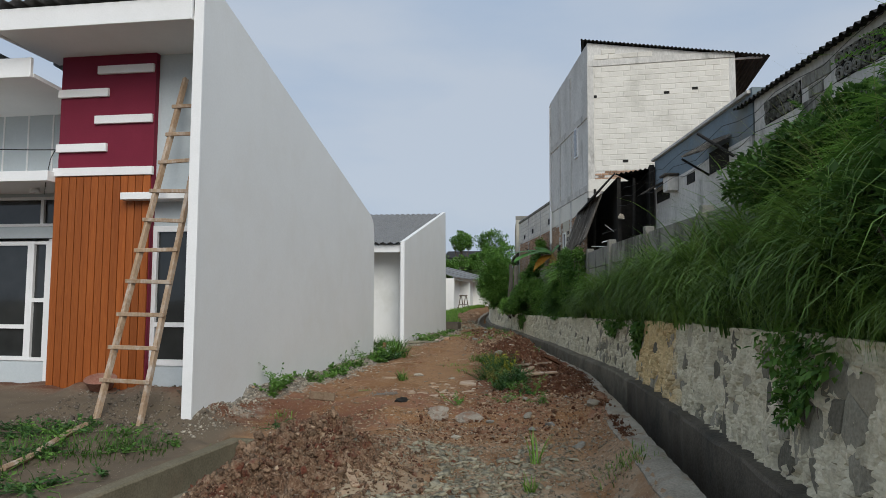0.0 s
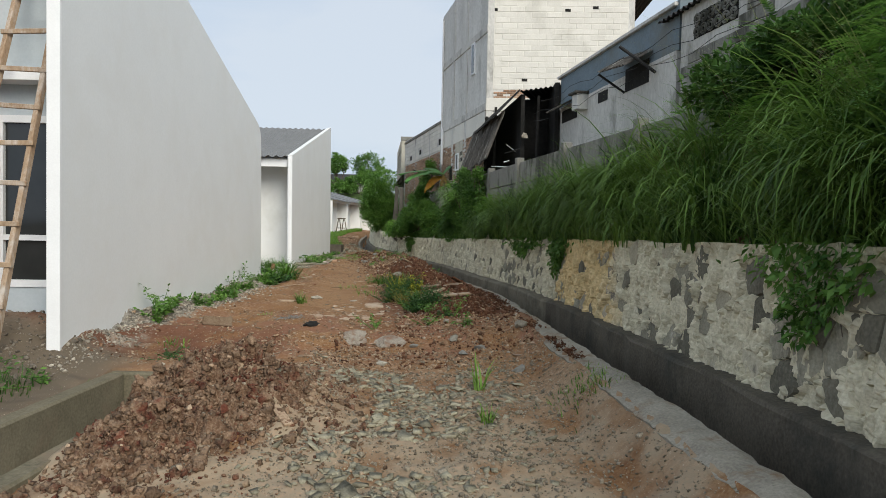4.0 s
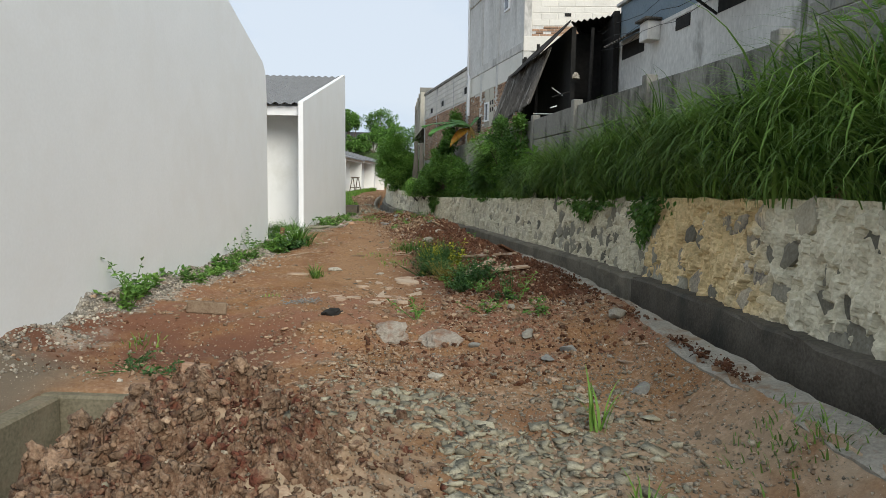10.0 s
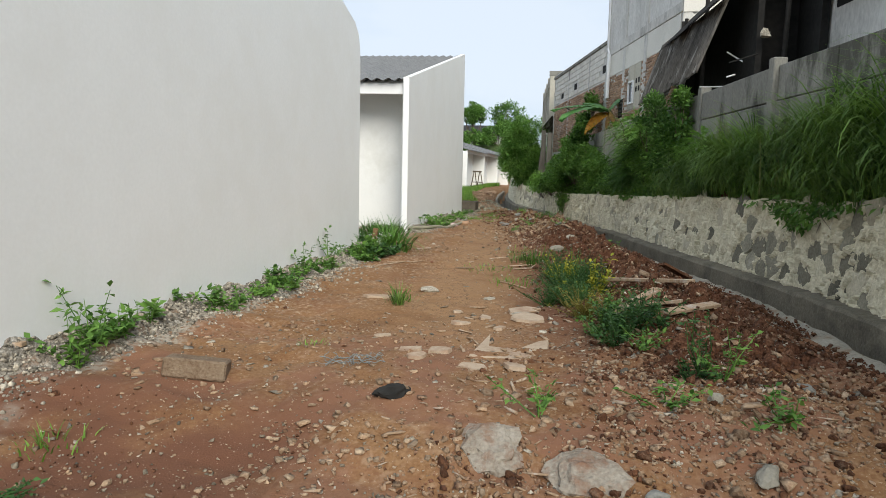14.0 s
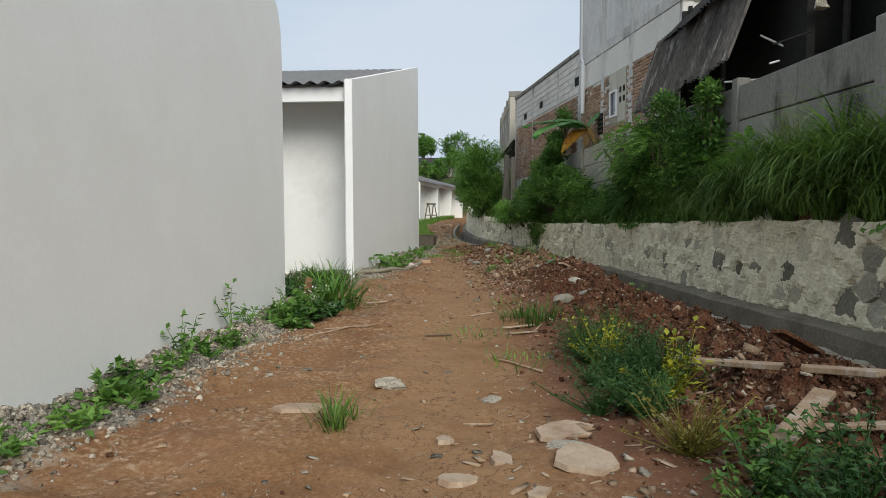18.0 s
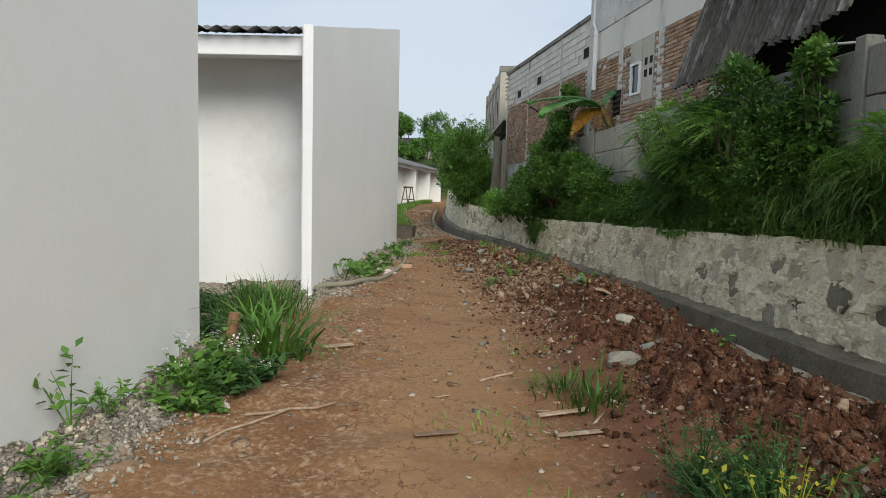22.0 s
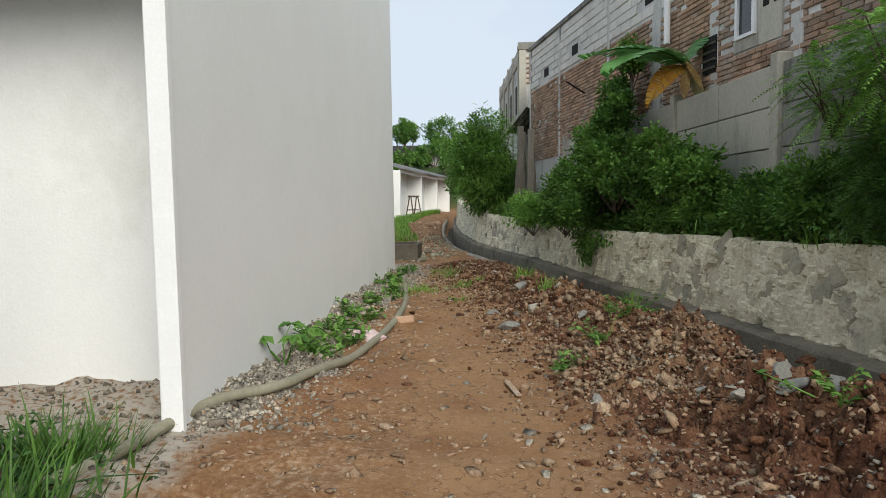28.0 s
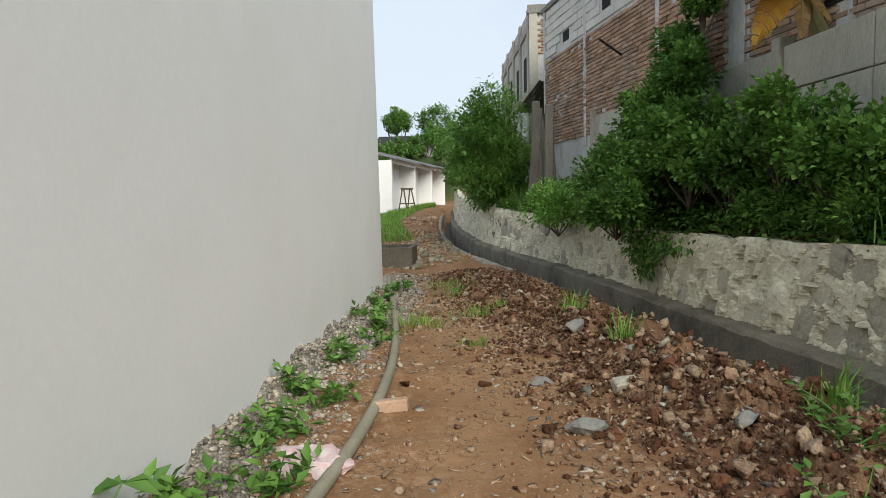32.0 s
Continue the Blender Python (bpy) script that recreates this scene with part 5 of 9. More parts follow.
# a black plate behind the rings gives the shade inside by colour
for u0, k, z in ((0.42, 6, 4.57), (2.57, 8, 4.61)):
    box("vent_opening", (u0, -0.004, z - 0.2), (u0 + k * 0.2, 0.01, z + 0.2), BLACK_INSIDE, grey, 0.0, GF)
    for i in range(k):
        for j in (-0.1, 0.1):
            vent_block(grey, GF @ pose(u0 + 0.1 + i * 0.2, -0.02, z + j))
corrugated("roof", 10.8, 4.6, DARK_ROOF, grey, on_quad((3.72, 11.95, 4.92), (5.75, 1.2, 4.92), (8.2, 12.6, 6.1)), pitch=0.17, amp=0.03, label="dark corrugated roof sheets")
for i in range(3):
    wb = bmesh.new()
    pts = []
    for k in range(25):
        y = 2 + 11.5 * k / 24
        pts.append((FENCE(y) - 0.25, y, 3.35 + 0.16 * i + 0.05 * math.sin(k * 1.9 + i) + max(0, (7 - y) * 0.05)))
    tube(wb, pts, 0.004, 4)
    tagged(part("barbed_wire", wb, DARK_ROOF), "rusty barbed wire strung above the bank fence", "wire", "fence wires")

# --- the dark shed between the buildings ---
shed = thing("shed", pose(0, 0, 0), "ramshackle dark shed of corrugated sheets and poles", "shed")
corrugated("roof", 1.15, 4.3, DARK_ROOF, shed, on_quad((1.75, 17.75, 4.86), (2.85, 17.45, 4.97), (1.2, 21.9, 4.9)), label="black corrugated roof sheet")
corrugated("roof", 4.3, 1.1, DARK_ROOF, shed, on_quad((1.75, 17.75, 4.9), (1.2, 21.9, 4.9), (1.05, 18.4, 4.25)), ragged=0.3, seed=5)
# added panels close the view through; their black and the poles' is painted shade
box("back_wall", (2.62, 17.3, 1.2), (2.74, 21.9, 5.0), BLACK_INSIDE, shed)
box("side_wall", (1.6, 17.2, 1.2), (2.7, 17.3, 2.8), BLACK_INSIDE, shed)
prism("shade_panel", [(1.80, 17.9), (1.9, 17.9), (1.4, 21.7), (1.3, 21.7)], "z", 1.2, 4.8, BLACK_INSIDE, shed)
box("shade_panel", (1.92, 18.6, 1.2), (2.61, 18.7, 4.80), BLACK_INSIDE, shed)
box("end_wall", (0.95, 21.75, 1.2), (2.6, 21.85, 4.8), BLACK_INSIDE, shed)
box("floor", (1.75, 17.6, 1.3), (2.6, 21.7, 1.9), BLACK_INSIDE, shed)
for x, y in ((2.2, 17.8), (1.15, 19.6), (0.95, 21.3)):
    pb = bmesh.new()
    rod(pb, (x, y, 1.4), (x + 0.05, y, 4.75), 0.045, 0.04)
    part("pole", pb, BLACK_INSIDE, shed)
for i in range(5):
    pb = bmesh.new()
    a = Vector((random.uniform(1.3, 2.0), random.uniform(17.7, 18.6), random.uniform(2.9, 3.3)))
    rod(pb, a, a + Vector((random.uniform(-0.5, 0.5), random.uniform(-0.1, 0.5), random.uniform(0.0, 0.3))), 0.014)
    part("scrap_batten", pb, BLACK_INSIDE if i % 2 else TRIM_WHITE, shed)
# sheets hung down the fence side
for i, (y0, w, low) in enumerate(((18.3, 0.62, 3.02), (18.85, 0.75, 3.0), (19.5, 0.62, 3.02), (20.05, 0.78, 2.84), (20.75, 0.8, 2.88), (21.45, 0.85, 2.90))):
    a = Vector((FENCE(y0) + 0.42, y0, 4.42))
    b = Vector((FENCE(y0 + w) + 0.42, y0 + w, 4.40))
    c = Vector((FENCE(y0 + 0.12) - 0.12, y0 + 0.12, low))
    corrugated("side_sheet", w + 0.1, (c - a).length, SHEET, shed, on_quad(a, b, c), pitch=0.13, amp=0.03, ragged=0.14, seed=20 + i, label="weathered grey hanging sheet")

# ---- plant builders ----
def raw_mesh(name, verts, faces, mat, smooth=False):
    """A mesh from arrays of corners and of faces that all have the same number of corners."""
    me = bpy.data.meshes.new(name)
    k = faces.shape[1]
    me.vertices.add(len(verts))
    me.vertices.foreach_set("co", np.ascontiguousarray(verts, np.float32).reshape(-1))
    me.loops.add(faces.size)
    me.loops.foreach_set("vertex_index", np.ascontiguousarray(faces, np.int32).reshape(-1))
    me.polygons.add(len(faces))
    me.polygons.foreach_set("loop_start", np.arange(0, faces.size, k, dtype=np.int32))
    me.polygons.foreach_set("loop_total", np.full(len(faces), k, np.int32))
    if smooth:
        me.polygons.foreach_set("use_smooth", np.ones(len(faces), bool))
    me.materials.append(mat)
    me.update(calc_edges=True)
    return me


def blades(name, mat, base, length, azimuth, lean, droop, width, seg=4):
    """Grass blades as tapering, arching ribbons; every argument but the first two is an array over the blades."""
    n = len(base)
    s = np.linspace(0, 1, seg + 1)
    th = lean[:, None] + droop[:, None] * s[None, :] ** 1.5
    ds = length[:, None] / seg
    h = np.concatenate([np.zeros((n, 1)), np.cumsum(np.sin((th[:, 1:] + th[:, :-1]) / 2) * ds, 1)], 1)
    v = np.concatenate([np.zeros((n, 1)), np.cumsum(np.cos((th[:, 1:] + th[:, :-1]) / 2) * ds, 1)], 1)
    ca, sa = np.cos(azimuth)[:, None], np.sin(azimuth)[:, None]
    mid = np.stack([base[:, :1] + h * ca, base[:, 1:2] + h * sa, base[:, 2:3] + v], -1)
    w = width[:, None] * np.clip(1 - s[None, :] ** 2.2, 0.06, 1) * 0.5 * np.minimum(1, 0.55 + 2 * s[None, :])
    side = np.stack([-sa, ca, np.zeros_like(ca)], -1)
    a, b = mid - side * w[..., None], mid + side * w[..., None]
    verts = np.stack([a, b], 2).reshape(n, -1, 3)
    quad = np.array([[2 * k, 2 * k + 1, 2 * k + 3, 2 * k + 2] for k in range(seg)])
    faces = (quad[None] + (np.arange(n) * 2 * (seg + 1))[:, None, None]).reshape(-1, 4)
    return raw_mesh(name, verts.reshape(-1, 3), faces, mat)


def unit(v):
    return v / np.maximum(np.linalg.norm(v, axis=-1, keepdims=True), 1e-9)


def leaves(name, mat, pos, aim, size, rng, aspect=0.55, fold=0.25):
    """Folded pointed leaves (two halves each) at pos, pointing along aim."""
    n = len(pos)
    aim = unit(aim)
    side = unit(np.cross(aim, rng.normal(0, 0.35, (n, 3)) + [0, 0, 1]))
    up = np.cross(side, aim)
    L, W = size[:, None], size[:, None] * aspect * 0.5
    p0 = pos
    p1 = pos + aim * L * 0.45 + side * W + up * W * fold
    p2 = pos + aim * L - up * L * 0.12
    p3 = pos + aim * L * 0.45 - side * W + up * W * fold
    verts = np.stack([p0, p1, p2, p3], 1).reshape(-1, 3)
    tri = np.array([[0, 1, 2], [0, 2, 3]])
    faces = (tri[None] + (np.arange(n) * 4)[:, None, None]).reshape(-1, 3)
    return raw_mesh(name, verts, faces, mat)


def fronds(name, mat, pos, aim, size, rng, pairs=9, leaf=0.2, width=0.07):
    """Feathery leaves: a drooping midrib with pairs of narrow leaflets."""
    n = len(pos)
    aim = unit(aim)
    side = unit(np.cross(aim, np.array([0, 0, 1.0]) + rng.normal(0, 0.2, (n, 3))))
    t = (np.arange(pairs) + 0.6) / pairs
    mid = pos[:, None] + aim[:, None] * (size[:, None, None] * t[None, :, None]) + np.array([0, 0, -0.35]) * (size[:, None, None] * (t ** 2)[None, :, None])
    out = []
    for sg in (-1, 1):
        d = side[:, None] * sg + aim[:, None] * 0.45 + np.array([0, 0, -0.18])
        d = unit(d + np.zeros_like(mid))
        ll = size[:, None, None] * leaf * (1 - 0.55 * np.abs(t * 2 - 0.9))[None, :, None]
        w = aim[:, None] * (size[:, None, None] * width * 0.5)
        out.append(np.stack([mid - w, mid + d * ll - w * 0.3, mid + d * ll + w * 0.5, mid + w], 2))
    verts = np.concatenate(out, 1).reshape(-1, 3)
    faces = np.arange(len(verts)).reshape(-1, 4)
    return raw_mesh(name, verts, faces, mat)


def clump_points(rng, centre, radii, clumps, n, shell=0.55, flat=0.0):
    """Points in clumps over a lumpy ellipsoid, with the way outwards at each."""
    d = unit(rng.normal(0, 1, (clumps, 3)))
    d[:, 2] = np.abs(d[:, 2]) * (1 - flat) + d[:, 2] * flat
    r = shell + (1 - shell) * rng.random((clumps, 1)) ** 0.5
    cc = np.array(centre) + d * r * np.array(radii) * rng.uniform(0.8, 1.15, (clumps, 1))
    k = rng.integers(0, clumps, n)
    cr = (np.mean(radii) * rng.uniform(0.16, 0.34, clumps))[k]
    o = unit(rng.normal(0, 1, (n, 3)))
    pos = cc[k] + o * (cr * rng.random(n) ** 0.4)[:, None]
    return pos, unit(o + d[k] * 0.7 + [0, 0, 0.25])


def stems(name, mat, base, tips, r0, r1=0.006, bend=0.15, seed=0, parent=None, n=6):
    rnd = random.Random(seed)
    bm = bmesh.new()
    for tip in tips:
        a, b = Vector(base), Vector(tip)
        mid = (a + b) / 2 + Vector((rnd.uniform(-1, 1), rnd.uniform(-1, 1), rnd.uniform(-0.2, 0.6))) * (b - a).length * bend
        pts = [a.lerp(mid, t * 2) if t < 0.5 else mid.lerp(b, t * 2 - 1) for t in (0, 0.25, 0.5, 0.75, 1)]
        tube(bm, pts, [r0 + (r1 - r0) * t for t in (0, 0.25, 0.5, 0.75, 1)], n)
    return part(name, bm, mat, parent)


def child(ob, parent):
    ob.parent = parent
    return ob


def shrub(name, label, category, centre, radii, count, mat, size, seed, kind="leaf", clumps=40, group="", foot=None, stem_mat=None, flat=0.0, shell=0.55, aspect=0.55, extra=None):
    rng = np.random.default_rng(seed)
    cx, cy, cz = centre
    base = foot or (cx, cy, cz - radii[2])
    t = thing(name, pose(0, 0, 0), label, category, group)
    pos, aim = clump_points(rng, centre, radii, clumps, count, shell, flat)
    sz = rng.uniform(0.7, 1.3, count) * size
    me = fronds("crown", mat, pos, aim * [1, 1, 0.5] + [0, 0, -0.25], sz, rng, 12, 0.17, 0.05) if kind == "frond" else leaves("crown", mat, pos, aim + rng.normal(0, 0.5, (count, 3)), sz, rng, aspect)
    child(new("crown", me), t)
    if extra:
        m2, frac = extra
        k = rng.permutation(count)[:int(count * frac)]
        tagged(child(new("young_leaf", leaves("young_leaf", m2, pos[k] + aim[k] * 0.04, aim[k], sz[k] * 0.9, rng, aspect)), t), kind="stuff")
    tips = [tuple(pos[i]) for i in rng.integers(0, count, 9)]
    tagged(stems("trunk", stem_mat or BARK, base, tips, max(0.012, radii[2] * 0.028), seed=seed, parent=t), kind="stuff")
    return t


def tuft(x, y, count, length, spread, mat, seed, label="tuft of long green grass on the red earth", group="grass tufts", z=None, width=0.012, droop=1.3, name="grass_tuft", toward=None):
    rng = np.random.default_rng(seed)
    px, py = x + rng.normal(0, spread, count) * 0.6, y + rng.normal(0, spread, count) * 0.6
    pz = surface_z(px, py) - 0.02 if z is None else np.full(count, z)
    az = np.arctan2(py - y, px - x) + rng.normal(0, 0.8, count)
    me = blades(name, mat, np.stack([px, py, pz], 1), length * rng.uniform(0.45, 1.15, count), az, rng.uniform(0.05, 0.5, count), rng.uniform(0.3, 1.0, count) * droop, width * rng.uniform(0.6, 1.3, count))
    return tagged(new(name, me), label, "grass", group, "stuff")


def weed(x, y, height, count, mat, seed, size=0.07, label="leafy green weed growing from the rubble", group="weeds", spread=0.16, z=None, flowers=0, flower_mat=None, aspect=0.5, name="weed"):
    rng = np.random.default_rng(seed)
    gz0 = gz(x, y) if z is None else z
    t = thing(name, pose(x, y, gz0 - 0.02), label, "weed", group)
    k = max(4, int(count / 14))
    tips = np.stack([rng.normal(0, spread, k), rng.normal(0, spread, k), height * rng.uniform(0.35, 1.0, k)], 1)
    w = rng.integers(0, k, count)
    f = rng.uniform(0.25, 1.05, count)[:, None]
    pos = tips[w] * f * np.array([1, 1, 1]) + rng.normal(0, 0.012, (count, 3))
    aim = rng.normal(0, 1, (count, 3)) * [1, 1, 0.4] + [0, 0, 0.35]
    child(new("foliage", leaves("foliage", mat, pos, aim, size * rng.uniform(0.5, 1.25, count), rng, aspect)), t)
    tagged(stems("stem", mat, (0, 0, 0), [tuple(p) for p in tips], 0.006, 0.002, 0.1, seed, t, 4), kind="stuff")
    if flowers:
        w = rng.integers(0, k, flowers)
        fp = tips[w] + rng.normal(0, 0.035, (flowers, 3)) * [1, 1, 0.5] + [0, 0, 0.02]
        tagged(child(new("flower_head", leaves("flower_head", flower_mat, fp, rng.normal(0, 1, (flowers, 3)) * [1, 1, 0.3] + [0, 0, 0.3], rng.uniform(0.014, 0.024, flowers), rng, 0.9)), t), kind="stuff")
    return t


# low-poly lumps for scattering
def lump_protos(kind, count, seed):
    out = []
    for i in range(count):
        rng = np.random.default_rng(seed + i)
        bm = bmesh.new()
        if kind == "block":
            for _ in range(9):
                bm.verts.new(Vector(np.sign(rng.uniform(-1, 1, 3)) * rng.uniform(0.26, 0.5, 3)))
            hull = bmesh.ops.convex_hull(bm, input=bm.verts)
            bmesh.ops.delete(bm, geom=[v for v in hull["geom_interior"] if isinstance(v, bmesh.types.BMVert)], context="VERTS")
            bm.verts.index_update()
        elif kind == "chip":
            bmesh.ops.create_cube(bm, size=1.0)
        else:
            bmesh.ops.create_icosphere(bm, subdivisions={"big": 3, "clod": 2}.get(kind, 1), radius=0.5)
        planes = [(Vector(rng.normal(0, 1, 3)).normalized(), rng.uniform(0.24, 0.44)) for _ in range(13)]
        off = Vector(rng.uniform(0, 60, 3))
        for v in bm.verts:
            if kind == "block":
                v.co += Vector(rng.uniform(-0.03, 0.03, 3))
            elif kind == "chip":
                v.co += Vector(rng.uniform(-0.22, 0.22, 3))
            else:
                d = v.co.normalized()
                v.co = d * min([0.62] + [e / d.dot(p) for p, e in planes if d.dot(p) > 0.2])
                v.co *= 1 + noise.noise(v.co * 2.4 + off) * 0.28 + rng.uniform(-0.07, 0.07) + noise.noise(v.co * 7 + off) * 0.32 + (noise.noise(v.co * 15 + off) * 0.22 if kind == "big" else 0)
                v.co.x *= 1 + 0.3 * noise.noise(off)
        bmesh.ops.triangulate(bm, faces=bm.faces)
        out.append((np.array([v.co[:] for v in bm.verts]), np.array([[v.index for v in f.verts] for f in bm.faces])))
        bm.free()
    return out


PROTO_CLOD, PROTO_CHIP, PROTO_BIG, PROTO_BLOCK = lump_protos("clod", 9, 10), lump_protos("chip", 6, 50), lump_protos("big", 8, 70), lump_protos("block", 12, 90)


def scatter(name, protos, xy, size, mat, seed, flat=0.75, sink=0.3, label="", lift=None, parent=None, tilt=0.5):
    """Many lumps lying on the ground, joined into one."""
    rng = np.random.default_rng(seed)
    z = surface_z(xy[:, 0], xy[:, 1]) if lift is None else lift
    which = rng.integers(0, len(protos), len(xy))
    V, F, off = [], [], 0
    for k, (pv, pf) in enumerate(protos):
        idx = np.where(which == k)[0]
        m = len(idx)
        if not m:
            continue
        a, b, c = rng.uniform(0, math.tau, m), rng.normal(0, tilt, m), rng.normal(0, tilt, m)
        ca, sa, cb, sb, cc, sc = np.cos(a), np.sin(a), np.cos(b), np.sin(b), np.cos(c), np.sin(c)
        scl = size[idx, None] * np.stack([rng.uniform(0.75, 1.3, m), rng.uniform(0.7, 1.1, m), flat * rng.uniform(0.7, 1.2, m)], 1)
        p = pv[None] * scl[:, None]
        x, y, zz = p[..., 0], p[..., 1], p[..., 2]
        y, zz = y * cb[:, None] - zz * sb[:, None], y * sb[:, None] + zz * cb[:, None]
        x, zz = x * cc[:, None] + zz * sc[:, None], -x * sc[:, None] + zz * cc[:, None]
        x, y = x * ca[:, None] - y * sa[:, None], x * sa[:, None] + y * ca[:, None]
        p = np.stack([x + xy[idx, 0:1], y + xy[idx, 1:2], zz + (z[idx] + size[idx] * flat * (0.5 - sink))[:, None]], -1)
        V.append(p.reshape(-1, 3))
        F.append((pf[None] + (off + np.arange(m) * len(pv))[:, None, None]).reshape(-1, 3))
        off += m * len(pv)
    ob = new(name, raw_mesh(name, np.concatenate(V), np.concatenate(F), mat))
    if parent:
        ob.parent = parent
    return tagged(ob, label, kind="stuff")

# ---- the overgrown bank ----
rng = np.random.default_rng(5)


def bank_points(n, y0, y1, lo=0.02, hi=1.0, power=1.0):
    """Places on the bank between the retaining wall's top and the fence."""
    y = rng.uniform(y0, y1, n)
    e, f = wall_edge(y) + 0.16, np.minimum(FENCE(y) - 0.1, wall_edge(y) + 2.6)
    u = lo + (hi - lo) * rng.random(n) ** power
    x = e + np.maximum(f - e, 0.25) * u
    z = ground_z(x, y) - 0.04
    return np.stack([x, y, z], 1), u


def bank_grass(name, n, y0, y1, length, mat, label, hi=1.0, droop=1.6, width=0.02, seg=5, out=0.0, power=1.0, patch=0.5):
    c, cu = bank_points(n // 40, y0, y1, hi=hi, power=power)
    keep = value_noise(c[:, 0] * 1.3, c[:, 1] * 1.3, 21) > -1 + patch
    c, cu = c[keep], cu[keep]
    k = rng.integers(0, len(c), n)
    o = rng.normal(0, 1, (n, 2)) * rng.uniform(0.03, 0.12, len(c))[k][:, None]
    p = np.stack([c[k, 0] + o[:, 0], c[k, 1] + o[:, 1], c[k, 2]], 1)
    own = rng.normal(0, 0.16, (len(c), 2))
    lean_out = np.stack([o[:, 0] - 0.03, o[:, 1]], 1) * 0.6 + own[k] + rng.normal(0, 0.11, (n, 2))
    az = np.arctan2(lean_out[:, 1], lean_out[:, 0]) + out
    tall = (rng.uniform(0.42, 1.3, len(c)) * (0.72 + 0.38 * cu))[k]
    ln = length(p[:, 1]) * rng.uniform(0.6, 1.1, n) * tall
    me = blades(name, mat, p, ln, az, rng.uniform(0.0, 0.4, n), rng.uniform(0.45, 1.25, n) * droop, width * rng.uniform(0.55, 1.25, n), seg)
    return tagged(new(name, me), label, "grass", kind="stuff")


bank_grass("bank_grass", 26000, -3.0, 10.5, lerp_table([(-3, 1.6), (4, 1.5), (8, 1.4), (10.5, 1.25)]), GRASS, "dense tall arching green grass on the bank", droop=2.7, width=0.030, patch=0.62, seg=7)
bank_grass("bank_grass", 19000, 10.0, 19.6, lerp_table([(10, 1.3), (14, 1.1), (17, 0.95), (19.6, 0.65)]), GRASS, "dense tall arching green grass on the bank", droop=2.7, width=0.026, patch=0.62, seg=7)
bank_grass("grass_stalk", 900, -2.0, 17.0, lerp_table([(-2, 2.0), (8, 1.9), (17, 1.35)]), GRASS_STALK, "thin pale seed stalks standing over the tall grass", droop=1.1, width=0.007, patch=0.2, seg=6)
bank_grass("bank_grass", 2600, 19.4, 24.5, lerp_table([(19.4, 0.6), (24.5, 0.45)]), GRASS_LOW, "short green grass among shrubs on the bank", droop=1.6, width=0.014, hi=0.7)
bank_grass("bank_grass", 5200, 27.5, 36.5, lerp_table([(27.5, 0.75), (36, 0.8)]), GRASS_LOW, "fresh green grass spilling over the stone wall", droop=1.8, width=0.014, hi=0.8)
# a fringe that hangs over the wall's edge
y = rng.uniform(0.5, 19.0, 2600)
keep = value_noise(y * 1.7, y * 0 + 3.0, 31) > -0.1
y = y[keep]
fx = wall_edge(y) + rng.uniform(0.02, 0.22, len(y))
me = blades("hanging_grass", GRASS, np.stack([fx, y, WALL_TOP(y) - 0.03], 1), rng.uniform(0.25, 0.7, len(y)), np.pi + rng.normal(0, 0.7, len(y)), rng.uniform(0.2, 0.8, len(y)), rng.uniform(1.2, 2.2, len(y)), rng.uniform(0.008, 0.018, len(y)), 5)
tagged(new("hanging_grass", me), "long grass hanging over the edge of the stone wall", "grass", kind="stuff")

# feathery shrubs and dark leafy weeds standing in the grass
for i, (x, y, z, r, h, n) in enumerate(((4.35, 2.2, 2.55, 1.0, 1.1, 1000), (3.7, 3.6, 2.1, 0.6, 0.7, 600), (4.6, 4.6, 2.75, 0.9, 1.0, 800), (4.0, 6.9, 2.5, 0.75, 0.8, 500), (3.6, 8.6, 2.2, 0.6, 0.65, 380))):
    shrub("feathery_shrub", "feathery green shrub standing in tall grass", "shrub", (x - 0.3, y, z - 0.1), (r, r, h), n, LEAF_FEATHER, 0.34, 100 + i, "frond", 26, "feathery shrubs")
for i, (u, y, z, r, h, n) in enumerate(((0.5, 3.0, 1.7, 0.55, 0.5, 900), (0.9, 4.4, 2.3, 0.7, 0.6, 1000), (0.8, 5.9, 2.2, 0.6, 0.55, 800), (0.7, 7.6, 1.9, 0.5, 0.5, 600), (0.8, 12.4, 1.9, 0.6, 0.5, 420), (0.7, 13.7, 1.95, 0.6, 0.5, 420), (0.7, 14.7, 1.75, 0.5, 0.45, 360), (0.45, 15.6, 1.35, 0.4, 0.4, 500), (0.45, 16.6, 1.5, 0.45, 0.45, 700), (0.4, 17.6, 1.6, 0.45, 0.5, 800), (0.45, 18.6, 1.6, 0.45, 0.5, 800), (0.4, 19.6, 1.45, 0.4, 0.45, 700))):
    shrub("feathery_shrub", "light green feathery shrub spreading over the bank", "shrub", (wall_edge(y) + u, y, z), (r * 0.7, r, h), n, TREE_LEAF, 0.26, 730 + i, "frond", 24, "feathery shrubs", flat=0.5, shell=0.3)
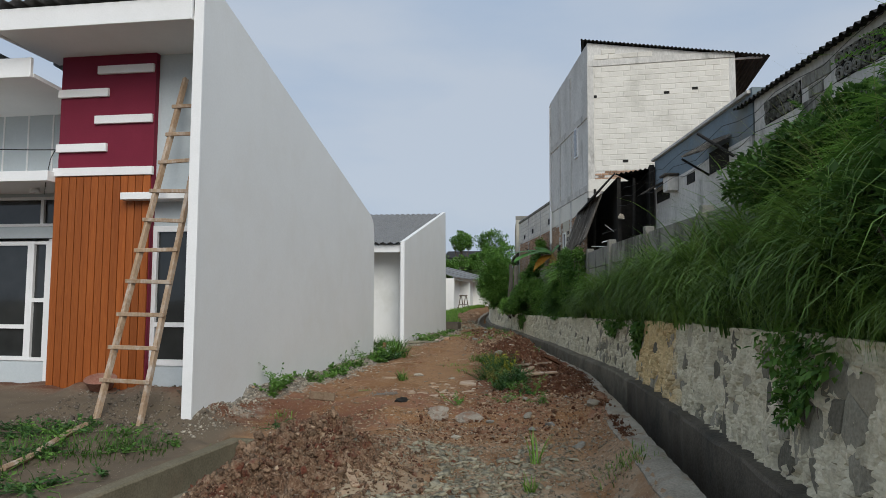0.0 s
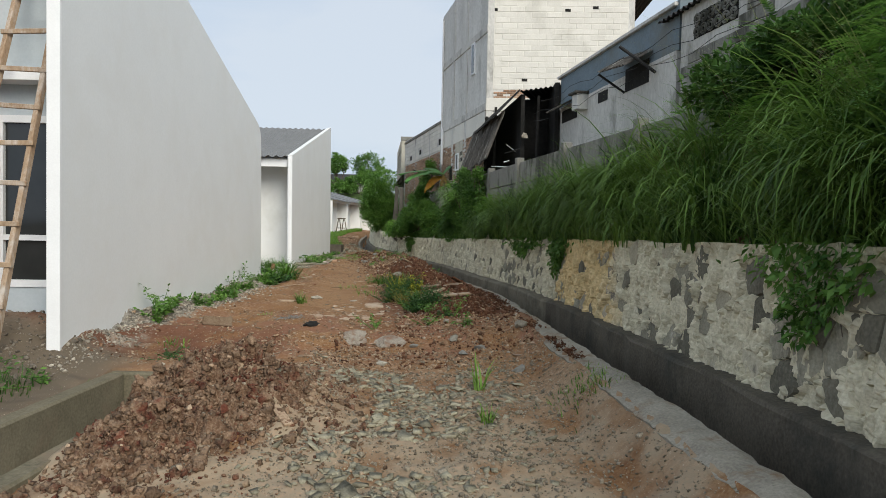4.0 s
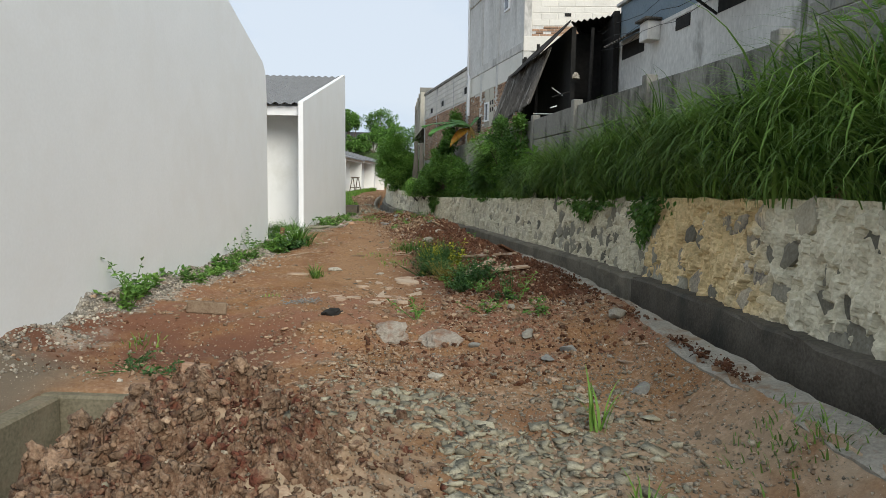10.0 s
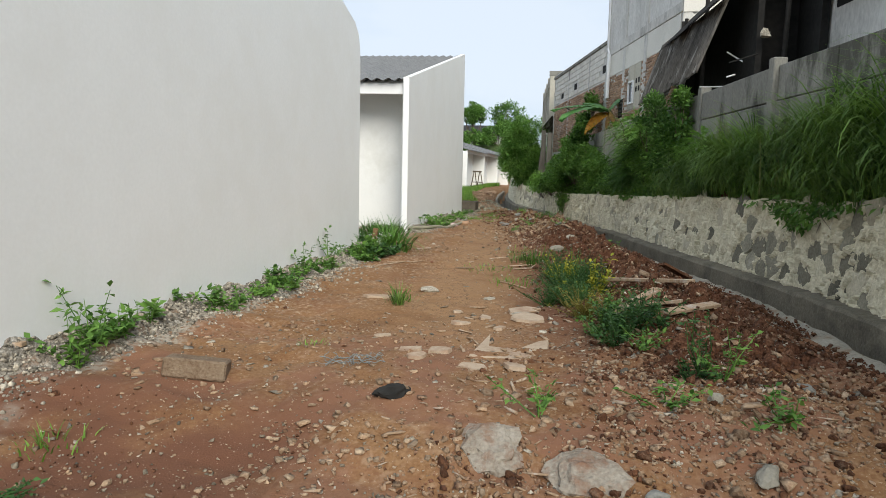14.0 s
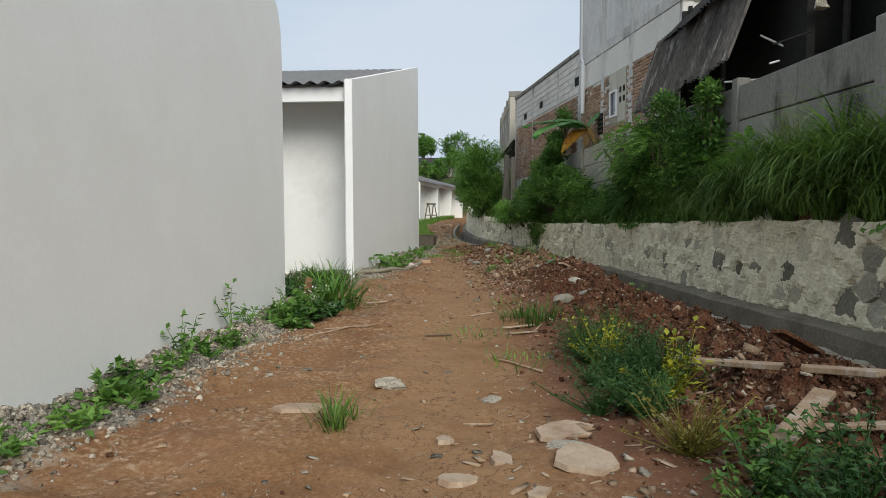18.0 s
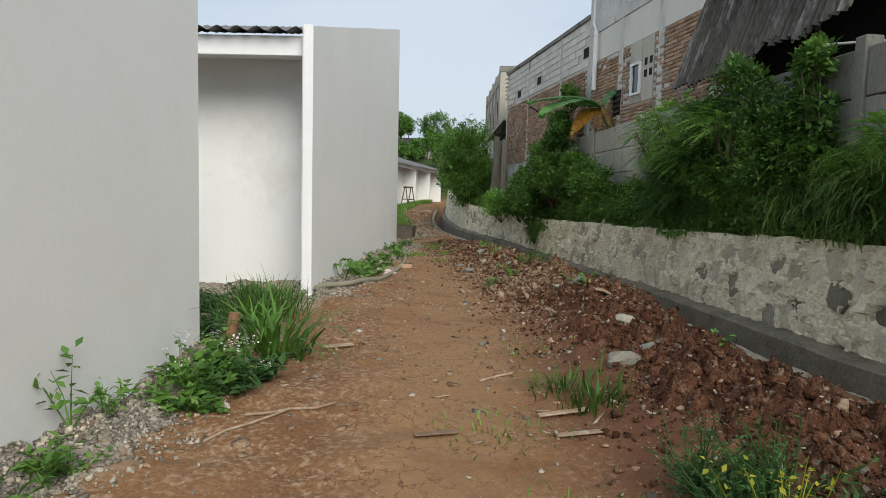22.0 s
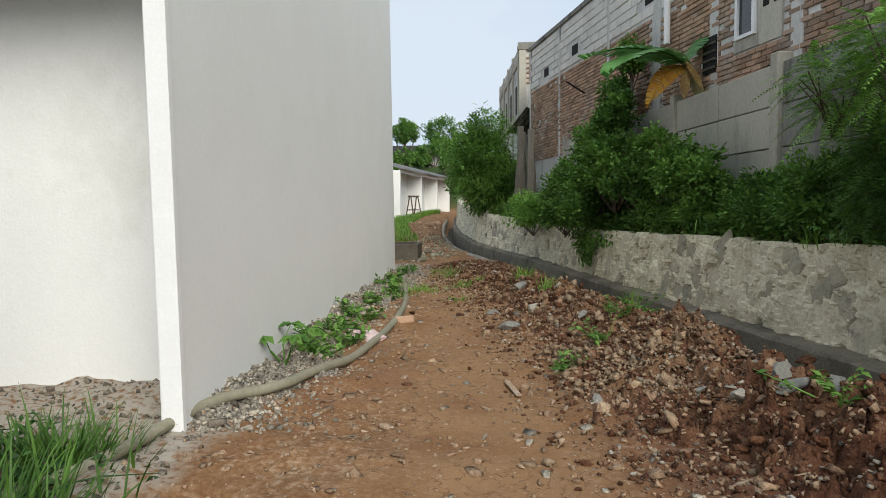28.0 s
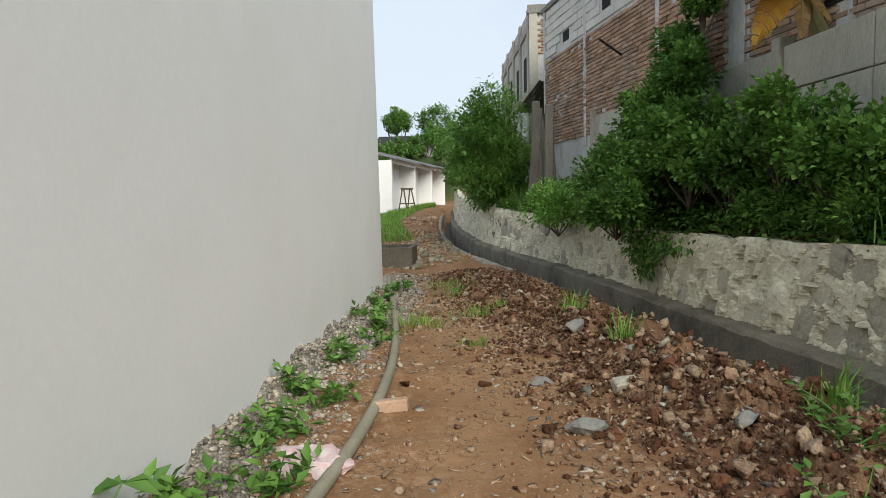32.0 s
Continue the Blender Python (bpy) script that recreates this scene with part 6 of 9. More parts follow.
for i, (x, y, z, r, h, n) in enumerate(((3.45, 3.1, 1.75, 0.55, 0.6, 1500), (3.55, 5.0, 1.65, 0.5, 0.5, 1300), (3.3, 7.0, 1.5, 0.45, 0.45, 1000), (4.2, 0.9, 2.0, 0.7, 0.8, 1600), (3.75, 1.9, 1.95, 0.6, 0.7, 2400), (3.65, 2.7, 2.25, 0.55, 0.6, 2200), (4.1, 3.7, 2.5, 0.6, 0.7, 2400), (3.55, 4.2, 1.8, 0.45, 0.5, 1600), (2.75, 9.6, 1.45, 0.4, 0.4, 900), (3.5, 6.6, 2.55, 0.55, 0.6, 2600), (3.75, 5.7, 2.75, 0.5, 0.6, 2200))):
    shrub("leafy_shrub", "dark leafy shrub on the grassy bank", "shrub", (x - 0.3, y, z - 0.05), (r, r * 1.3, h), int(n * 1.6), VINE, 0.085, 130 + i, "leaf", 34, "leafy shrubs")


def hanging_plant(y, width, drop, n, mat, seed, label):
    r = np.random.default_rng(seed)
    yy = y + r.normal(0, width, n)
    k = r.random(n) ** 0.8
    z = WALL_TOP(yy) + 0.18 - k * drop * (0.5 + 0.5 * np.exp(-((yy - y) / width) ** 2))
    x = wall_foot(yy) + LEAN * np.clip(z / 1.0, 0, 1) - r.uniform(0.02, 0.16, n)
    x = np.where(z > WALL_TOP(yy), x + r.uniform(0.0, 0.4, n), x)
    t = thing("creeper", pose(0, 0, 0), label, "plant", "hanging creepers")
    child(new("foliage", leaves("foliage", mat, np.stack([x, yy, z], 1), r.normal(0, 0.6, (n, 3)) + [-0.5, 0, -0.6], r.uniform(0.04, 0.11, n), r, 0.5)), t)
    tips = [(wall_foot(y) + 0.05, y + r.normal(0, width), WALL_TOP(y) - drop * r.uniform(0.4, 0.95)) for _ in range(5)]
    stems("stem", BARK, (wall_edge(y) + 0.1, y, WALL_TOP(y)), tips, 0.008, 0.003, 0.1, seed, t, 4)


hanging_plant(4.15, 0.30, 0.85, 900, LEAF_MID, 201, "leafy creeper hanging down the stone wall")
hanging_plant(10.95, 0.30, 0.75, 900, LEAF_DARK, 202, "dark green creeper hanging down the stone wall")
hanging_plant(13.4, 0.5, 0.5, 800, LEAF_DARK, 203, "small green creeper on the stone wall's edge")
hanging_plant(27.3, 0.40, 0.75, 900, LEAF_DARK, 204, "dark green creeper hanging down the stone wall")
hanging_plant(20.6, 0.5, 0.25, 420, LEAF_MID, 205, "small green creeper on the stone wall's edge")

# the shrubbery between the shed and the brick house
for i, (x, y, z, rx, ry, rz, n, m) in enumerate((
        (1.05, 19.0, 1.75, 0.35, 0.7, 0.75, 2600, LEAF_DARK), (0.85, 20.2, 1.75, 0.4, 0.75, 0.85, 3000, LEAF_DARK), (0.65, 21.3, 1.5, 0.45, 0.7, 0.6, 2800, LEAF_MID),
        (0.35, 22.4, 1.25, 0.4, 0.7, 0.42, 2400, LEAF_MID), (0.15, 23.4, 1.2, 0.4, 0.7, 0.38, 2200, LEAF_DARK), (-0.15, 24.6, 1.2, 0.4, 0.7, 0.4, 2300, LEAF_DARK), (-0.4, 25.6, 1.2, 0.4, 0.7, 0.4, 2300, LEAF_MID))):
    shrub("leafy_shrub", "dense leafy shrub against the concrete fence", "shrub", (x - 0.45, y, z - 0.12), (rx, ry, rz), int(n * 2.4), m, 0.058, 150 + i, "leaf", 60, "fence shrubs", flat=0.7, shell=0.45, extra=(TREE_LEAF, 0.2))
for i, (x, y, z, r, h, n) in enumerate(((0.62, 20.5, 1.95, 0.45, 0.45, 200), (0.45, 21.2, 2.35, 0.55, 0.5, 260), (0.35, 22.3, 2.25, 0.5, 0.4, 200), (0.75, 19.7, 2.2, 0.45, 0.5, 200))):
    shrub("feathery_shrub", "feathery shrub with drooping fronds before the fence", "shrub", (x - 0.45, y, z - 0.1), (r * 0.7, r, h), int(n * 1.6), TREE_LEAF, 0.27, 170 + i, "frond", 22, "feathery shrubs", flat=0.9, shell=0.3)

shrub("leafy_shrub", "dark vine tangled on the fence under hanging sheets", "shrub", (FENCE(18.4) - 0.22, 18.4, 2.3), (0.16, 0.35, 0.6), 1200, LEAF_DARK, 0.09, 198, "leaf", 40, "fence shrubs", flat=0.9, foot=(FENCE(18.4) - 0.2, 18.4, 1.4))
for i, (x, y, z, ry, rz) in enumerate(((FENCE(19.4) - 0.42, 19.4, 2.4, 0.6, 0.6), (FENCE(20.3) - 0.4, 20.3, 2.05, 0.6, 0.5), (FENCE(18.7) - 0.3, 18.7, 1.9, 0.5, 0.5))):
    shrub("leafy_shrub", "dark vine climbing the fence below the shed", "shrub", (x, y, z), (0.2, ry, rz), 3200, VINE, 0.062, 220 + i, "leaf", 46, "fence shrubs", flat=0.9, foot=(x, y, 1.4), extra=(LEAF_MID, 0.25))
for i, (x, y, z, ry, rz) in enumerate(((0.12, 20.5, 1.55, 0.55, 0.6), (0.0, 21.3, 1.35, 0.5, 0.45))):
    shrub("feathery_shrub", "deep green feathery shrub leaning over the stone wall", "shrub", (x, y, z), (0.3, ry, rz), 900, VINE, 0.24, 240 + i, "frond", 30, "feathery shrubs", flat=0.9, shell=0.3, foot=(x + 0.15, y, 0.85))
# the creeper mound that climbs the fence and the brick wall
for i, (x, y, z, rx, ry, rz, n) in enumerate(((-1.3, 28.2, 1.45, 0.55, 0.8, 0.6, 4200), (-1.0, 27.5, 1.75, 0.45, 0.7, 0.65, 3600), (-1.55, 29.3, 1.35, 0.55, 0.9, 0.6, 3800), (-1.15, 28.8, 2.25, 0.42, 0.7, 0.6, 3400), (-0.75, 26.9, 1.5, 0.45, 0.7, 0.5, 2900),
        (-1.5, 30.1, 1.2, 0.4, 0.6, 0.35, 1800), (-0.95, 28.1, 2.7, 0.3, 0.5, 0.45, 2000), (-0.85, 28.9, 3.2, 0.26, 0.4, 0.5, 1700), (-0.62, 28.5, 3.9, 0.18, 0.32, 0.5, 1300), (-1.75, 28.0, 1.0, 0.4, 0.8, 0.35, 2200), (-0.55, 26.0, 1.7, 0.35, 0.7, 0.55, 2400), (-0.35, 25.2, 1.5, 0.35, 0.6, 0.45, 1900))):
    shrub("creeper_mound", "thick mound of dark green heart-leaved creeper", "shrub", (x - 0.45, y - 0.6, 1.0 + (z - 1.0) * 0.9), (rx, ry, rz), int(n * 1.6), LEAF_DARK, 0.064, 180 + i, "leaf", 60, "creeper mound", flat=0.6, shell=0.5, aspect=0.8, extra=(LEAF_MID, 0.16))
shrub("leafy_shrub", "light green bush at the foot of the posts", "shrub", (-2.75, 30.7, 0.92), (0.5, 1.3, 0.42), 6000, TREE_LEAF, 0.07, 190, "leaf", 40, "fence shrubs", flat=0.5)
# the round bushy tree
tree = shrub("tree", "bushy round green tree behind the stone wall", "tree", (-4.1, 35.9, 2.4), (1.1, 1.1, 1.6), 11000, TREE_LEAF, 0.15, 191, "frond", 130, "", foot=(-3.9, 36.2, 0.9), flat=0.8, shell=0.6)
rng2 = np.random.default_rng(192)
p, a = clump_points(rng2, (-4.1, 35.9, 2.2), (1.0, 1.0, 1.45), 110, 15000, 0.45, 0.95)
child(new("inner_crown", leaves("inner_crown", LEAF_MID, p, a + rng2.normal(0, 0.5, p.shape), rng2.uniform(0.06, 0.13, len(p)), rng2)), tree)
shrub("tree", "low bushy green tree along the wall", "tree", (-4.75, 39.5, 1.9), (0.9, 1.4, 1.1), 5200, LEAF_MID, 0.13, 193, "leaf", 50, flat=0.5, foot=(-4.7, 39.6, 0.8))

# low leafy cover over the bank's earth
gy0 = rng.uniform(17.5, 36.5, 22000)
gx0 = wall_edge(gy0) + 0.05 + rng.random(len(gy0)) ** 1.2 * np.maximum(FENCE(gy0) - wall_edge(gy0), 0.5)
gp = np.stack([gx0, gy0, ground_z(np.maximum(gx0, wall_edge(gy0) + 0.14), gy0) + rng.uniform(0.0, 0.32, len(gy0))], 1)
tagged(new("ground_cover", leaves("ground_cover", LEAF_DARK, gp, rng.normal(0, 1, gp.shape) * [1, 1, 0.4] + [-0.2, 0, 0.3], rng.uniform(0.05, 0.12, len(gp)), rng, 0.6)), "low dark green leafy cover on the bank", "plant", kind="stuff")
gy0 = rng.uniform(-3, 17.5, 14000)
gx0 = wall_edge(gy0) + 0.1 + rng.random(len(gy0)) * 0.9
gp = np.stack([gx0, gy0, ground_z(np.maximum(gx0, wall_edge(gy0) + 0.14), gy0) + rng.uniform(0.0, 0.45, len(gy0))], 1)
tagged(new("ground_cover", leaves("ground_cover", LEAF_DARK, gp, rng.normal(0, 1, gp.shape) * [1, 1, 0.4] + [-0.2, 0, 0.1], rng.uniform(0.06, 0.14, len(gp)), rng, 0.35)), "dark tangled undergrowth below the tall grass", "plant", kind="stuff")

# ---- the banana plant behind the fence ----
banana = thing("banana_plant", pose(-0.52, 26.3, 1.15), "banana plant with broad torn green leaves and one dying orange leaf", "plant")
b = bmesh.new()
tube(b, [(0.40, 0.05, -0.1), (0.38, 0.05, 0.9), (0.24, 0.03, 1.6), (-0.03, 0.0, 2.15)], [0.11, 0.10, 0.085, 0.06], 10)
part("trunk", b, material("green_brown_banana_stem", [(0.12, 0.13, 0.05), (0.2, 0.19, 0.09)], 3, 30, 0.7, 0.2, 20, stain=(0.16, 0.09, 0.04), stain_scale=3), banana)


def banana_leaf(name, a, d, length, width, arch, mat, seed, twist=0.0):
    """A broad leaf along d from a, arching down, its blade torn into strips."""
    rnd = random.Random(seed)
    a, d = Vector(a), Vector(d).normalized()
    side = d.cross(Vector((0, 0, 1))).normalized()
    side = (side * math.cos(twist) + side.cross(d) * math.sin(twist)).normalized()
    n = 26
    verts, faces = [], []
    mid = []
    for i in range(n + 1):
        t = i / n
        mid.append(a + d * length * t * (1 - 0.12 * t) + Vector((0, 0, -arch * length * t * t)))
    for i in range(n):
        t = (i + 0.5) / n
        w = width * (math.sin(math.pi * min(1, 0.12 + t * 0.9)) ** 0.7)
        tear = rnd.random() < 0.3
        for sg in (-1, 1):
            k = len(verts)
            e = 0.82 if tear else 1.0
            dz = Vector((0, 0, -0.28 * w * (1 + rnd.uniform(-0.2, 0.3))))
            p0, p1 = mid[i], mid[i].lerp(mid[i + 1], e)
            lag = d * (0.06 * length)
            verts += [p0, p1, p1 + side * sg * w * 0.55 + dz * 0.25 + lag * 0.4, p0 + side * sg * w * 0.55 + dz * 0.25 + lag * 0.4,
                      p1 + side * sg * w + dz + lag, p0 + side * sg * w + dz + lag]
            faces += [(k, k + 1, k + 2, k + 3), (k + 3, k + 2, k + 4, k + 5)]
    bl = mesh_ob(name, verts, faces, mat, banana)
    r = bmesh.new()
    tube(r, [m - Vector((0, 0, 0.008)) for m in mid], [0.02 * (1 - 0.85 * i / n) for i in range(n + 1)], 5)
    part("midrib", r, mat, bl)


top = (-0.05, 0.0, 2.1)
BAN = leaf_material("banana_leaf_green", (0.06, 0.16, 0.04), (0.14, 0.32, 0.09), 0.4, 0.35)
banana_leaf("leaf", top, (-0.80, -0.62, 0.28), 2.25, 0.34, 0.30, BAN, 1)
banana_leaf("leaf", top, (-0.62, -0.75, 0.25), 2.3, 0.33, 0.42, BAN, 2)
banana_leaf("leaf", top, (-0.55, 0.8, 0.6), 1.7, 0.28, 0.30, BAN, 3)
banana_leaf("leaf", top, (0.5, 0.2, 0.8), 1.3, 0.24, 0.3, BAN, 4)
banana_leaf("dying_leaf", (-0.05, -0.02, 2.05), (-0.55, -0.62, -0.10), 1.05, 0.15, 0.55, LEAF_ORANGE, 5, 0.7)
banana_leaf("dry_leaf", (0.0, -0.05, 2.05), (-0.10, -0.3, -0.5), 0.5, 0.07, 0.3, LEAF_DRY, 6)
banana_leaf("dry_leaf", (0.0, -0.05, 2.1), (0.2, -0.4, -0.4), 0.5, 0.07, 0.3, LEAF_DRY, 7)

# ---- the far end: a row of white houses, a hillside, trees ----
for i in range(4):
    y0 = 50.5 + 6.4 * i
    z0 = 0.30 + 0.014 * (y0 - 50.5)
    h = thing("row_house", pose(-9.62 + 0.07 * i, y0, z0, 0, 0, -1.0), "small white terraced house with a low grey roof", "house", "terraced houses")
    box("party_wall", (-6.0, 0.0, -0.5), (0.0, 0.22, 2.75), PAINT_WHITE, h, 0.01)
    box("front_wall", (-1.1, 0.22, -0.5), (-0.95, 6.4, 2.8), PAINT_WHITE, h)
    box("eave_board", (-0.12, 0.221, 2.62), (-0.02, 6.4, 2.84), TRIM_WHITE, h, 0.006)
    prism("roof", [(0.25, 2.78), (0.25, 2.86), (-6.0, 4.5), (-6.0, 4.4)], "y", 0.0, 6.4, TILE, h, "grey tiled roof slope")
    if i < 2:
        w = new("window")
        w.parent = h
        box("window_frame", (-0.96, 2.6, 0.9), (-0.93, 3.5, 2.1), TRIM_WHITE, w)
        box("pane", (-0.935, 2.68, 0.98), (-0.922, 3.42, 2.02), GLASS_DARK, w)
rw = thing("garden_wall", pose(-9.2, 77.5, 0), "rough pale stone wall at the end of the lane", "wall", kind="structure")
box("wall", (-3, 0, 0), (9, 0.5, 2.2), MORTAR, rw, 0.05)

# trestle leaning in front of the row
tr = thing("trestle", pose(-9.35, 53.0, gz(-9.35, 53.0), 0, 0, 60), "dark wooden builder's trestle standing on grass", "trestle")
for s in (-0.35, 0.35):
    for d in (-0.3, 0.3):
        b = bmesh.new()
        rod(b, (s, d, 0), (s * 0.85, d * 0.15, 1.25), 0.035)
        part("leg", b, BARK, tr)
b = bmesh.new()
rod(b, (-0.45, 0, 1.25), (0.45, 0, 1.25), 0.05)
part("top_rail", b, BARK, tr)
for d in (-0.2, 0.2):
    b = bmesh.new()
    rod(b, (-0.36, d, 0.5), (0.36, d, 0.5), 0.03)
    part("brace", b, BARK, tr)

# the open concrete tank beside house two
tank = thing("septic_tank", pose(-6.35, 32.6, gz(-6.35, 32.6) - 0.06, 0, 0, 4), "open rectangular grey concrete tank set in the earth", "tank")
box("side", (-0.75, -0.55, 0), (0.75, -0.45, 0.46), CONCRETE_DARK, tank, 0.01)
box("side", (-0.75, 0.45, 0), (0.75, 0.55, 0.46), CONCRETE_DARK, tank, 0.01)
box("side", (-0.75, -0.45, 0), (-0.65, 0.45, 0.46), CONCRETE_DARK, tank, 0.01)
box("side", (0.65, -0.45, 0), (0.75, 0.45, 0.46), CONCRETE_DARK, tank, 0.01)
box("bed", (-0.65, -0.45, 0), (0.65, 0.45, 0.08), CONCRETE_DARK, tank)

# the house on the hill
hh = thing("house", pose(-14.5, 98, 5.0), "distant cream house with brick wall and dark roof on the hillside", "house")
box("wall", (-6, 0, -4), (0.4, 5, 2.6), PLASTER_OLD, hh)
box("brick_wall", (-6.1, -0.3, -1), (-4.7, 0.0, 1.9), BRICK, hh)
prism("roof", [(-1.2, 2.4), (2.5, 3.6), (6, 2.4), (6, 2.6), (2.5, 3.8), (-1.2, 2.6)], "x", -6.5, 0.8, DARK_ROOF, hh)
for u in (-3.6,):
    box("window", (u, -0.03, 0.4), (u + 1.2, 0.0, 1.6), GLASS_DARK, hh)


# far trees and the shrubs on the hillside
def far_tree(x, y, z, r, h, mat, seed, label, n=3200, trunk=2.5):
    t = shrub("tree", label, "tree", (x, y, z + trunk + h), (r, r, h), n, mat, 0.24, seed, "leaf", 60, "far trees", foot=(x + 0.2, y, z + 0.5), flat=0.9, shell=0.4)
    b = bmesh.new()
    tube(b, [(x + 0.25, y, z - 1.2), (x + 0.2, y, z + 0.6), (x - 0.1, y, z + trunk + 0.3)], [0.22, 0.17, 0.10], 7)
    for k in range(4):
        a = seed + 1.6 * k
        tube(b, [(x + 0.2, y, z + 0.6 + 0.3 * k), (x + 0.45 * r * math.cos(a), y + 0.3 * math.sin(a), z + trunk * 0.75), (x + 0.75 * r * math.cos(a), y + 0.6 * math.sin(a), z + trunk + h * 0.7)], [0.12, 0.09, 0.04], 6)
    part("limbs", b, BARK, t)
    return t


far_tree(-16.8, 90, 4.6, 1.45, 1.35, LEAF_MID, 300, "round-headed green tree on the far hillside", 4200, 3.3)
far_tree(-12.6, 90, 4.6, 2.3, 1.45, LEAF_DARK, 301, "dark spreading tree with bare lower limbs on the far hillside", 3200, 3.2)
far_tree(-14.6, 87, 3.4, 1.2, 1.1, LEAF_DARK, 303, "dark bushy tree on the far hillside", 2400, 1.4)
far_tree(-10.4, 88, 4.2, 2.0, 1.7, LEAF_MID, 302, "green tree on the far hillside", 3200, 1.2)
for i in range(16):
    x = -26 + 2.2 * i
    y = 80 + (i * 37 % 7)
    shrub("far_bush", "dark green bush on the far hillside", "bush", (x, y, gz(x, y) + (0.7 if -23 < x < -14 else 1.5)), (1.9, 1.5, 1.7), 2200, LEAF_DARK if i % 3 else LEAF_MID, 0.26, 310 + i, "leaf", 30, "hillside bushes", flat=0.3)
# the grassy plot before the row of houses
r3 = np.random.default_rng(9)
n3 = 15000
py = r3.uniform(37.5, 64, n3)
px = -9.6 + r3.random(n3) * (KERB(py) - 0.9 + 9.6) * np.interp(py, [37.5, 46], [0.95, 0.62])
me = blades("meadow_grass", GRASS_LOW, np.stack([px, py, ground_z(px, py) - 0.02], 1), r3.uniform(0.15, 0.42, n3), r3.uniform(0, 6.28, n3), r3.uniform(0, 0.4, n3), r3.uniform(0.3, 1.2, n3), r3.uniform(0.012, 0.03, n3), 3)
tagged(new("meadow_grass", me), "rough green grass before the far row of houses", "grass", kind="stuff")

# ---- the stones of the retaining wall ----
def cell_outline(i, j):
    """The stone's outline as (y, z) points: its place among its neighbours, cut by the lines halfway to them."""
    cy, cz = cell_seed(i, j)
    poly = [(-0.3, -0.3), (0.3, -0.3), (0.3, 0.3), (-0.3, 0.3)]
    for dj in (-1, 0, 1):
        for di in (-2, -1, 0, 1, 2):
            if (di, dj) == (0, 0):
                continue
            ny_, nz_ = cell_seed(i + di, j + dj)
            n = Vector((ny_ - cy, nz_ - cz))
            lim = n.length / 2
            n.normalize()
            kept = []
            for p, q in zip(poly, poly[1:] + poly[:1]):
                a, b = n.dot(Vector(p)) - lim, n.dot(Vector(q)) - lim
                if a <= 0:
                    kept.append(p)
                if (a < 0 < b) or (b < 0 < a):
                    f = a / (a - b)
                    kept.append((p[0] + (q[0] - p[0]) * f, p[1] + (q[1] - p[1]) * f))
            poly = kept
    return cy, cz, poly


rnd = random.Random(77)
loose, made = {m.name: ([], []) for m in (STONE, STONE_PALE, STONE_SANDY)}, 0
for i in range(-16, 116):
    for j in range(-1, 8):
        cy, cz, poly = cell_outline(i, j)
        b, t = float(wall_base(cy)), float(WALL_TOP(cy))
        if not CELL_SHOW[i + 40, j + 8] or cz < b + 0.06 or cz > t - 0.09 or len(poly) < 4:
            continue
        sandy = 7.2 < cy < 10.4
        if sandy:
            poly = [(p[0] * 0.8, p[1] * 0.8) for p in poly]
        kind_mat = STONE_SANDY if sandy and rnd.random() < 0.6 else STONE_PALE if rnd.random() < min(0.93, max(0.15, (cy - 14) / 7)) else STONE
        n = len(poly)
        x0 = float(wall_foot(cy)) + LEAN * (cz - b) / (t - b)
        slope = LEAN / (t - b)
        run = float(wall_foot(cy + 0.3) - wall_foot(cy - 0.3)) / 0.6
        tip, tilt = rnd.uniform(-0.06, 0.06), rnd.uniform(-0.06, 0.06)
        verts = []
        for scale, rise in ((1.0, -0.03), (0.93, -0.004), (0.55, 0.006)):
            for p in poly:
                u, v = p[0] * scale, p[1] * scale
                w = rise + rnd.uniform(-0.004, 0.004) + (tip * u + tilt * v if rise > -0.02 else 0.0)
                verts.append((slope * v + run * u - w, u, v))
        faces = [(0 + k, n + k, n + (k + 1) % n, (k + 1) % n) for k in range(n)] + [(n + k, 2 * n + k, 2 * n + (k + 1) % n, n + (k + 1) % n) for k in range(n)] + [tuple(range(2 * n, 3 * n))]
        if 5.5 < cy < 24 and made < 300:
            ob = mesh_ob("stone", verts, faces, kind_mat, retaining)
            ob.matrix_basis = Matrix.Translation((x0, cy, cz))
            made += 1
        else:
            loose_v, loose_f = loose[kind_mat.name]
            o = len(loose_v)
            loose_v += [(p[0] + x0, p[1] + cy, p[2] + cz) for p in verts]
            loose_f += [tuple(k + o for k in f) for f in faces]
for kind_mat in (STONE, STONE_PALE, STONE_SANDY):
    if loose[kind_mat.name][0]:
        tagged(mesh_ob("stones", *loose[kind_mat.name], kind_mat, retaining), kind="stuff")

# ---- things about the houses ----
def uv(u, v, z):
    """A place given in the houses' own frame."""
    return HOUSE @ Vector((u, v, z))


